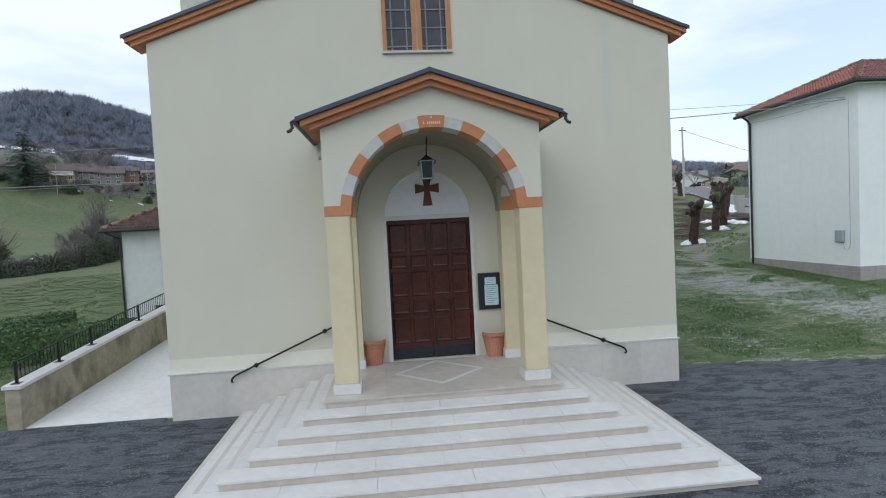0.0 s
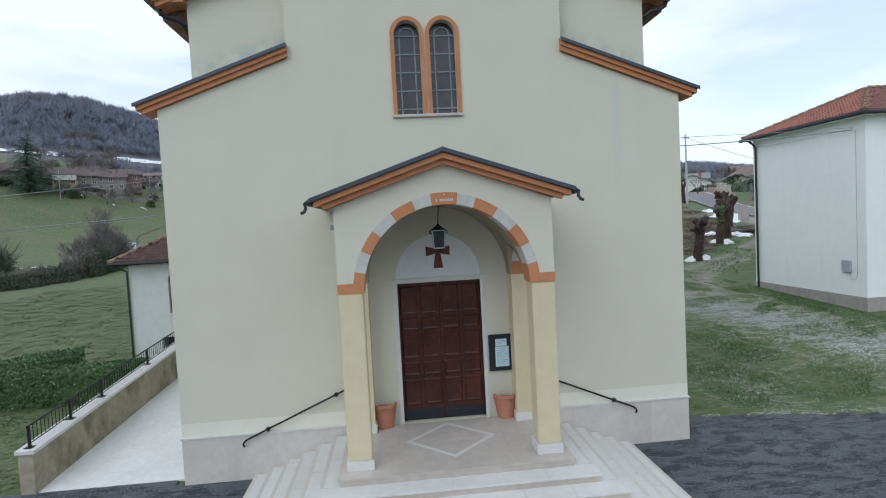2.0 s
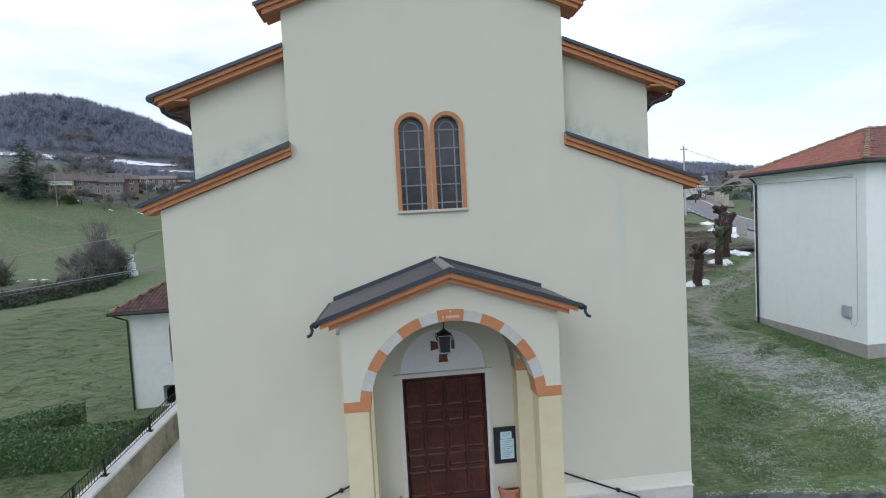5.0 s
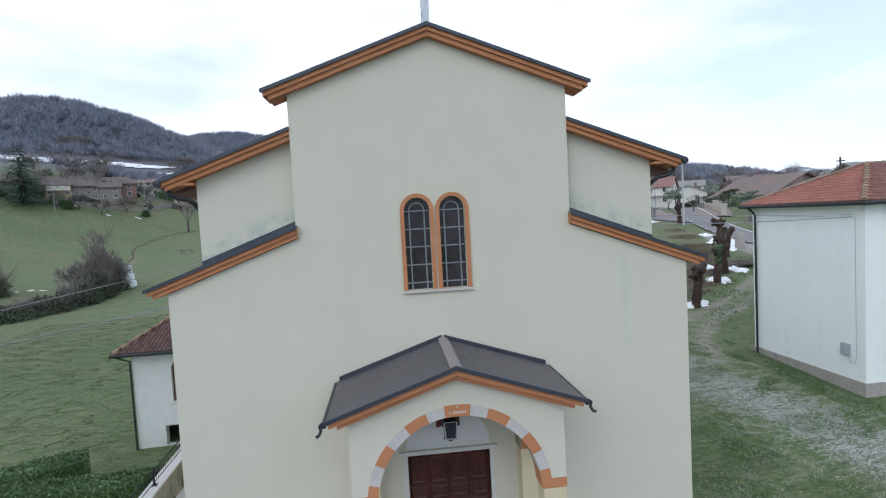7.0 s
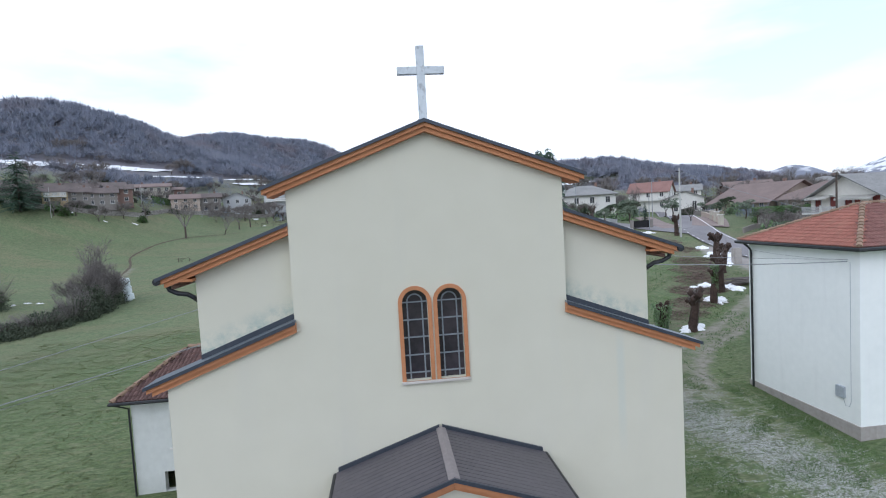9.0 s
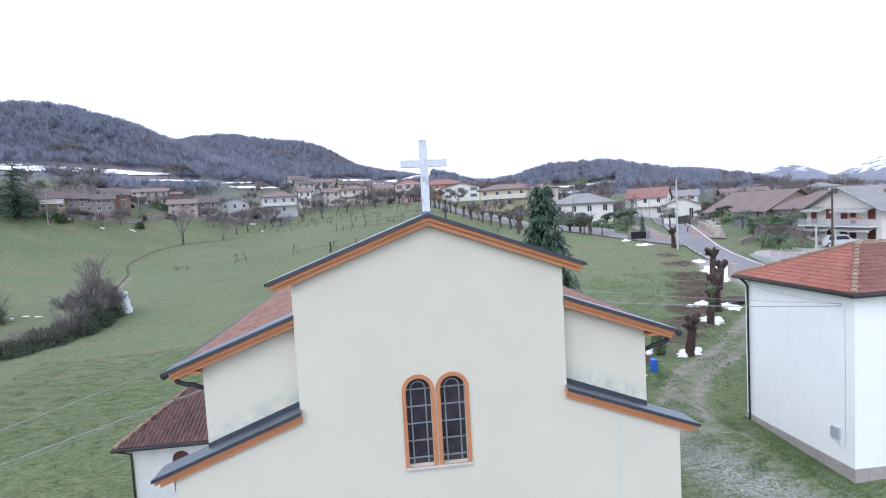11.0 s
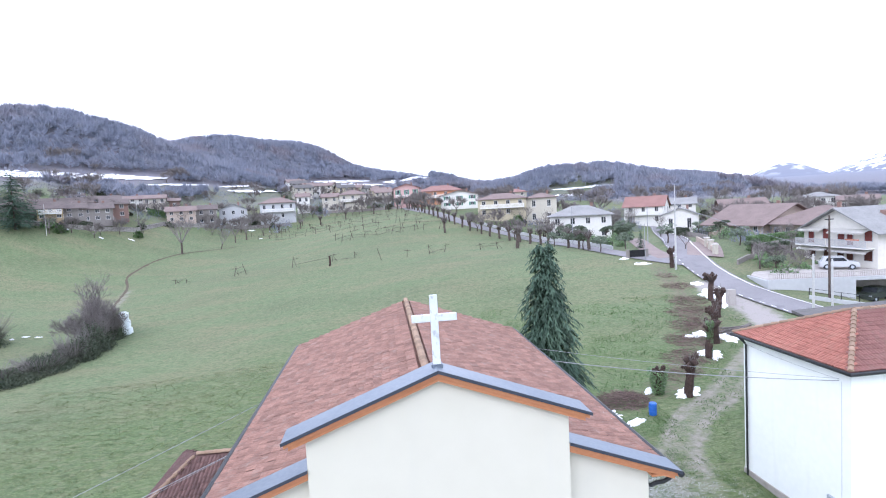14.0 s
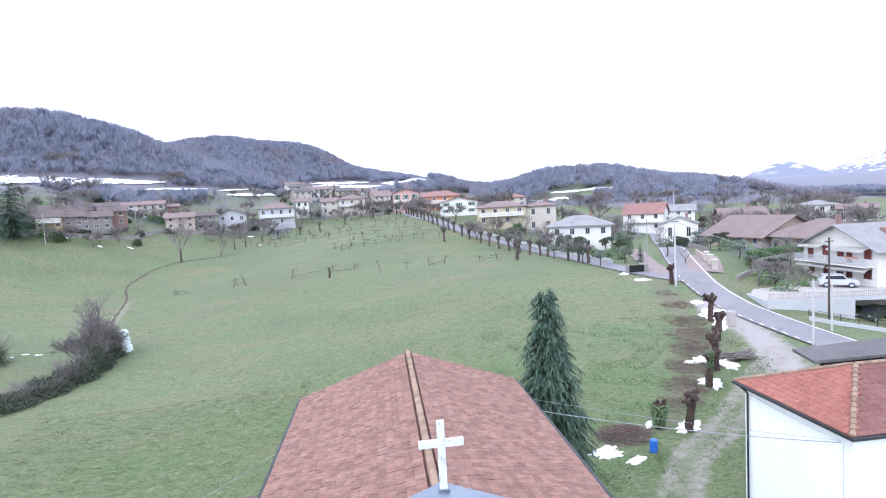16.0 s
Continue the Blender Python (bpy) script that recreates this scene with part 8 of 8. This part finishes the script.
# parked car on the villa's terrace
def car(x, y, z, turn, label, colour):
    t = thing("car", (x, y, z), label, "car")
    t.rotation_euler = (0, 0, radians(turn))
    prof = [(-2.15, 0.35), (-2.15, 0.95), (-1.95, 1.05), (-1.6, 1.62), (0.45, 1.66), (1.05, 1.10), (2.0, 0.98), (2.15, 0.75), (2.15, 0.35)]
    bm = holed(prof, [], -0.88, 0.88, XZ)
    bmesh.ops.bevel(bm, geom=[e for e in bm.edges if abs(e.verts[0].co.y - e.verts[1].co.y) < 0.01], offset=0.06, segments=2, affect='EDGES')
    part("body", bm, colour, t)
    for s in (-1, 1):
        part("side_window", holed([(-1.5, 1.08), (-1.35, 1.55), (0.4, 1.57), (0.85, 1.10)], [], min(s * 0.86, s * 0.89), max(s * 0.86, s * 0.89), XZ), M["pane"], t)
    part("windscreen", holed([(0.50, 1.60), (0.54, 1.62), (1.06, 1.14), (1.02, 1.12)], [], -0.75, 0.75, XZ), M["pane"], t)
    for wx in (-1.35, 1.35):
        for s in (-1, 1):
            bm = bmesh.new()
            bmesh.ops.create_cone(bm, cap_ends=True, segments=18, radius1=0.35, radius2=0.35, depth=0.22, matrix=Matrix.Translation((wx, s * 0.80, 0.35)) @ Matrix.Rotation(radians(90), 4, 'X'))
            wh = part("wheel", bm, M["board"], t)
            bm = bmesh.new()
            bmesh.ops.create_cone(bm, cap_ends=True, segments=14, radius1=0.2, radius2=0.2, depth=0.24, matrix=Matrix.Translation((wx, s * 0.80, 0.35)) @ Matrix.Rotation(radians(90), 4, 'X'))
            part("rim", bm, M["lead"], wh)
    for s in (-1, 1):
        part("headlight", boxbm(2.10, 2.17, s * 0.66 - 0.14, s * 0.66 + 0.14, 0.72, 0.86), M["clear"], t)
    return t


M["drive"] = mat("pinkish_paving", (0.20, 0.155, 0.145), (0.27, 0.22, 0.205), 0.9, 0.6, 8, 0.2, 30)
M["car_white"] = mat("white_car_paint", (0.46, 0.475, 0.49), (0.50, 0.515, 0.53), 0.25, 1, 5, 0.0, spec=0.6)
car(58.2, 53.1, 5.29, -35, "white off-road car parked on the terrace", M["car_white"])

M["car_green"] = mat("dark_green_paint", (0.03, 0.04, 0.035), (0.05, 0.06, 0.05), 0.4, 1, 5, 0.0)
car(57.8, 47.6, H(57.8, 46.6) + 0.02, 200, "dark green old off-road car in the open garage", M["car_green"])
gr = ribbon("driveway", [(46.8, 64.5), (50, 69.5), (53, 75.5)], 5.0, M["drive"], 0.16, "pinkish paved drive beside the road", "driveway")
ribbon("driveway", [(41.2, 65.0), (40.6, 69), (43.2, 77), (48.6, 92)], 3.0, M["drive"], 0.13, "reddish paved drive to the garden", "driveway")

# ---- woods on the hills ----
def brush_tree(rnd, n=64):
    """A far bare tree one metre high: a trunk and a rounded brush of fine twigs."""
    V_, F_ = [(-0.016, 0, -0.06), (0.016, 0, -0.06), (0, 0, 0.55)], [(0, 1, 2)]
    wide = rnd.uniform(0.34, 0.50)
    for _ in range(n):
        a, e = rnd.uniform(0, 6.283), rnd.uniform(-0.35, 1.0)
        q = math.sqrt(1 - e * e) * wide
        tip = Vector((math.cos(a) * q, math.sin(a) * q, 0.56 + 0.44 * e)) * rnd.uniform(0.8, 1.03)
        root = Vector((0, 0, 0.30)).lerp(tip, rnd.uniform(0.25, 0.6))
        o = (tip - root).cross(Vector((rnd.uniform(-1, 1), rnd.uniform(-1, 1), rnd.uniform(-1, 1)))).normalized() * rnd.uniform(0.016, 0.034)
        k = len(V_)
        V_ += [tuple(root - o), tuple(root + o), tuple(tip)]
        F_.append((k, k + 1, k + 2))
    return np.array(V_), np.array(F_)


rnd = random.Random(12)
brushes = [brush_tree(rnd) for _ in range(24)]
count, off = 0, 0
VV, FF = [], []
tries = np.random.RandomState(5)
X = tries.uniform(-330, 330, 90000)
Y = tries.uniform(120, 470, 90000)
Z = heights(X, Y)
AZ = np.degrees(np.arctan2(X + 1, Y + 11))
R = np.hypot(X + 1, Y + 11)
for x, y, z, az, r in zip(X, Y, Z, AZ, R):
    if count >= 21000 or abs(az) > 47 or r > 470:
        continue
    left = az < -9 and z > 24.6 + 3.0 * noise.noise((x * 0.03, y * 0.03, 0)) and r > 195
    mid_ = -9 <= az < 10 and r > 300
    low = az > 21 and r > 185 and z - 18.7 > -0.024 * r - 0.10 * max(0, az - 30) and noise.noise((x * 0.024, y * 0.024, 4)) > 0.02
    right = low or az >= 10 and r > 215 and z > 17 + 3 * noise.noise((x * 0.03, y * 0.03, 2))
    if not (left or mid_ or right):
        continue
    if any(x0 - 2 < x < x1 + 2 and z0 - 2.5 < z < z1 + 0.6 for x0, x1, z0, z1, _ in TERRACES):
        continue
    if noise.noise((x * 0.021, y * 0.021, 7)) > 0.62:
        continue
    h = rnd.uniform(4.2, 7.0) * (0.8 if r < 260 else 1)
    a = rnd.uniform(0, 6.283)
    bv, bf = brushes[count % 24]
    c_, s_ = math.cos(a) * h, math.sin(a) * h
    VV.append(np.stack([bv[:, 0] * c_ - bv[:, 1] * s_ + x, bv[:, 0] * s_ + bv[:, 1] * c_ + y, bv[:, 2] * h + z - 0.1], 1))
    FF.append(bf + off)
    off += len(bv)
    count += 1
me = bpy.data.meshes.new("woodland")
me.vertices.add(off)
me.vertices.foreach_set("co", np.concatenate(VV).ravel())
tri = np.concatenate(FF)
me.loops.add(tri.size)
me.loops.foreach_set("vertex_index", tri.ravel().astype(np.int32))
me.polygons.add(len(tri))
me.polygons.foreach_set("loop_start", np.arange(0, tri.size, 3, dtype=np.int32))
me.update(calc_edges=True)
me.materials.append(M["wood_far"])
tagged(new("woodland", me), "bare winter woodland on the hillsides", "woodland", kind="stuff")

# ---- grass ----
def blades(name, n, area, keep, seed, h0, h1, w, label, stuff="grass", per=2, lean=(0, 0)):
    rnd = random.Random(seed)
    sp = Soup()
    x0, x1, y0, y1 = area
    made = 0
    while made < n:
        x, y = rnd.uniform(x0, x1), rnd.uniform(y0, y1)
        if not keep(x, y):
            made += 0.02
            continue
        made += 1
        k = 0.6 + 0.8 * max(0, noise.noise((x * 0.8, y * 0.8, seed)) + 0.4)
        z = H(x, y)
        sway = Vector((lean[0] + rnd.uniform(-.5, .5), lean[1] + rnd.uniform(-.5, .5)))
        for _ in range(per):
            a = rnd.uniform(0, 6.283)
            hh = rnd.uniform(h0, h1) * k
            s = Vector((math.cos(a), math.sin(a), 0)) * w
            p = Vector((x + rnd.uniform(-.03, .03) * per, y + rnd.uniform(-.02, .02) * per, z - 0.01))
            sp.face(p - s, p + s, p + Vector(((sway.x + rnd.uniform(-.6, .6)) * hh, (sway.y + rnd.uniform(-.6, .6)) * hh, hh)))
    return tagged(new(name, sp.mesh(name, M[stuff])), label, "grass", kind="stuff")


blades("lawn_grass", 46000, (-34, -8.8, 0.5, 44), lambda x, y: (x < -12.2 or not 11 < y < 17.6) and noise.noise((x * 0.9, y * 1.8, 3)) + 0.8 * noise.noise((x * 3.1, y * 6.0, 5)) > -0.10, 1, 0.03, 0.07, 0.016, "short matted winter grass on the slope", per=3, lean=(1.5, -1.7))
blades("yard_grass", 50000, (5.6, 17.6, 1.4, 26), lambda x, y: y > 1.5 - 0.14 * (x - 5.4) and noise.noise((x * 0.5, y * 0.5, 5)) > -0.12 + 0.3 * (abs(x - 14) < 2.2), 2, 0.03, 0.075, 0.010, "thin grass between the gravel of the yard", "green_grass")
blades("verge_grass", 3400, (15.0, 17.66, 7.3, 15.6), lambda x, y: x > 16.2 + 1.4 * noise.noise((x * 0.6, y * 0.6, 1)) + 0.04 * abs(y - 11), 3, 0.03, 0.10, 0.009, "green grass and weeds along the foot of the house wall", "green_grass")
blades("bank_grass", 9000, (9, 36, 19, 50), lambda x, y: noise.noise((x * 0.3, y * 0.3, 8)) > 0.0 and y > 0.9 * x + 1, 4, 0.06, 0.2, 0.02, "rough grass and weeds on the bank", "green_grass")


# loose gravel between the grass of the yard and along the asphalt's edge
def gravel(n, seed):
    rnd = random.Random(seed)
    sp = Soup()
    made = 0
    while made < n:
        x, y = rnd.uniform(5.5, 18), rnd.uniform(-0.3, 17)
        w = min(max(1.25 - abs(x - (15.2 - 0.2 * max(0, y - 3) + 0.05 * (y - 3 if y < 3 else 0))) / 3.8, 0), 1)
        w = max(w, 0.8 * (1 - min(1, math.hypot(x - 9, (y - 3) * 0.7) / 2.4)), 0.9 if -0.1 < y - (1.25 - 0.14 * (x - 5.4)) < 0.28 else 0)
        if rnd.random() > w or noise.noise((x * 1.3, y * 2.6, 4)) + 0.6 * noise.noise((x * 4.1, y * 7, 9)) < 0.12 - 0.25 * w or y < 1.0 - 0.14 * (x - 5.4) or (x > 17.4 and y > 7.2):
            continue
        made += 1
        s, a = rnd.uniform(0.009, 0.025), rnd.uniform(0, 6.283)
        z = H(x, y)
        c = Vector((x, y, z + s * 0.55))
        q = [Vector((x + s * math.cos(a + k * 1.571) * rnd.uniform(0.6, 1.2), y + s * math.sin(a + k * 1.571) * rnd.uniform(0.6, 1.2), z - 0.004)) for k in range(4)]
        k0 = len(sp.v)
        sp.v += [tuple(p) for p in (*q, c)]
        sp.f += [(k0, k0 + 1, k0 + 4), (k0 + 1, k0 + 2, k0 + 4), (k0 + 2, k0 + 3, k0 + 4), (k0 + 3, k0, k0 + 4)]
    return tagged(new("gravel", sp.mesh("gravel", M["pebble"])), "pale loose gravel scattered in the grass of the yard", "gravel", kind="stuff")


gravel(46000, 14)


def crumbs(n, seed):
    """Loose asphalt crumbs on the forecourt, thicker along curved sweeps."""
    rnd = random.Random(seed)
    sp = Soup()
    made = 0
    while made < n:
        x, y = rnd.uniform(-14, 17), rnd.uniform(-7.5, 1.2)
        if -4.6 < x < 4.6 and y > -5 or not court_edge(x, y) or -5.6 < x < 5.5 and y > -0.1:
            continue
        if rnd.random() > 0.35 + noise.noise((x * 0.5 + y * 0.9, y * 0.5 - x * 0.2, 3)) + 0.7 * noise.noise((x * 0.8 + y * 2.4, y * 0.3, 8)):
            continue
        made += 1
        s, a = rnd.uniform(0.008, 0.024), rnd.uniform(0, 6.283)
        z = H(x, y) + 0.024
        q = [Vector((x + s * math.cos(a + k * 2.094) * rnd.uniform(0.6, 1.2), y + s * math.sin(a + k * 2.094) * rnd.uniform(0.6, 1.2), z)) for k in range(3)]
        k0 = len(sp.v)
        sp.v += [tuple(p) for p in (*q, Vector((x, y, z + s * 0.8)))]
        sp.f += [(k0, k0 + 1, k0 + 3), (k0 + 1, k0 + 2, k0 + 3), (k0 + 2, k0, k0 + 3)]
    return tagged(new("asphalt_crumbs", sp.mesh("asphalt_crumbs", M["crumb"])), "loose grey asphalt crumbs on the forecourt", "grit", kind="stuff")


M["crumb"] = mat("asphalt_crumb", (0.030, 0.034, 0.041), (0.19, 0.197, 0.208), 0.9, 1.5, 20, 0, island=0.5)
crumbs(24000, 15)
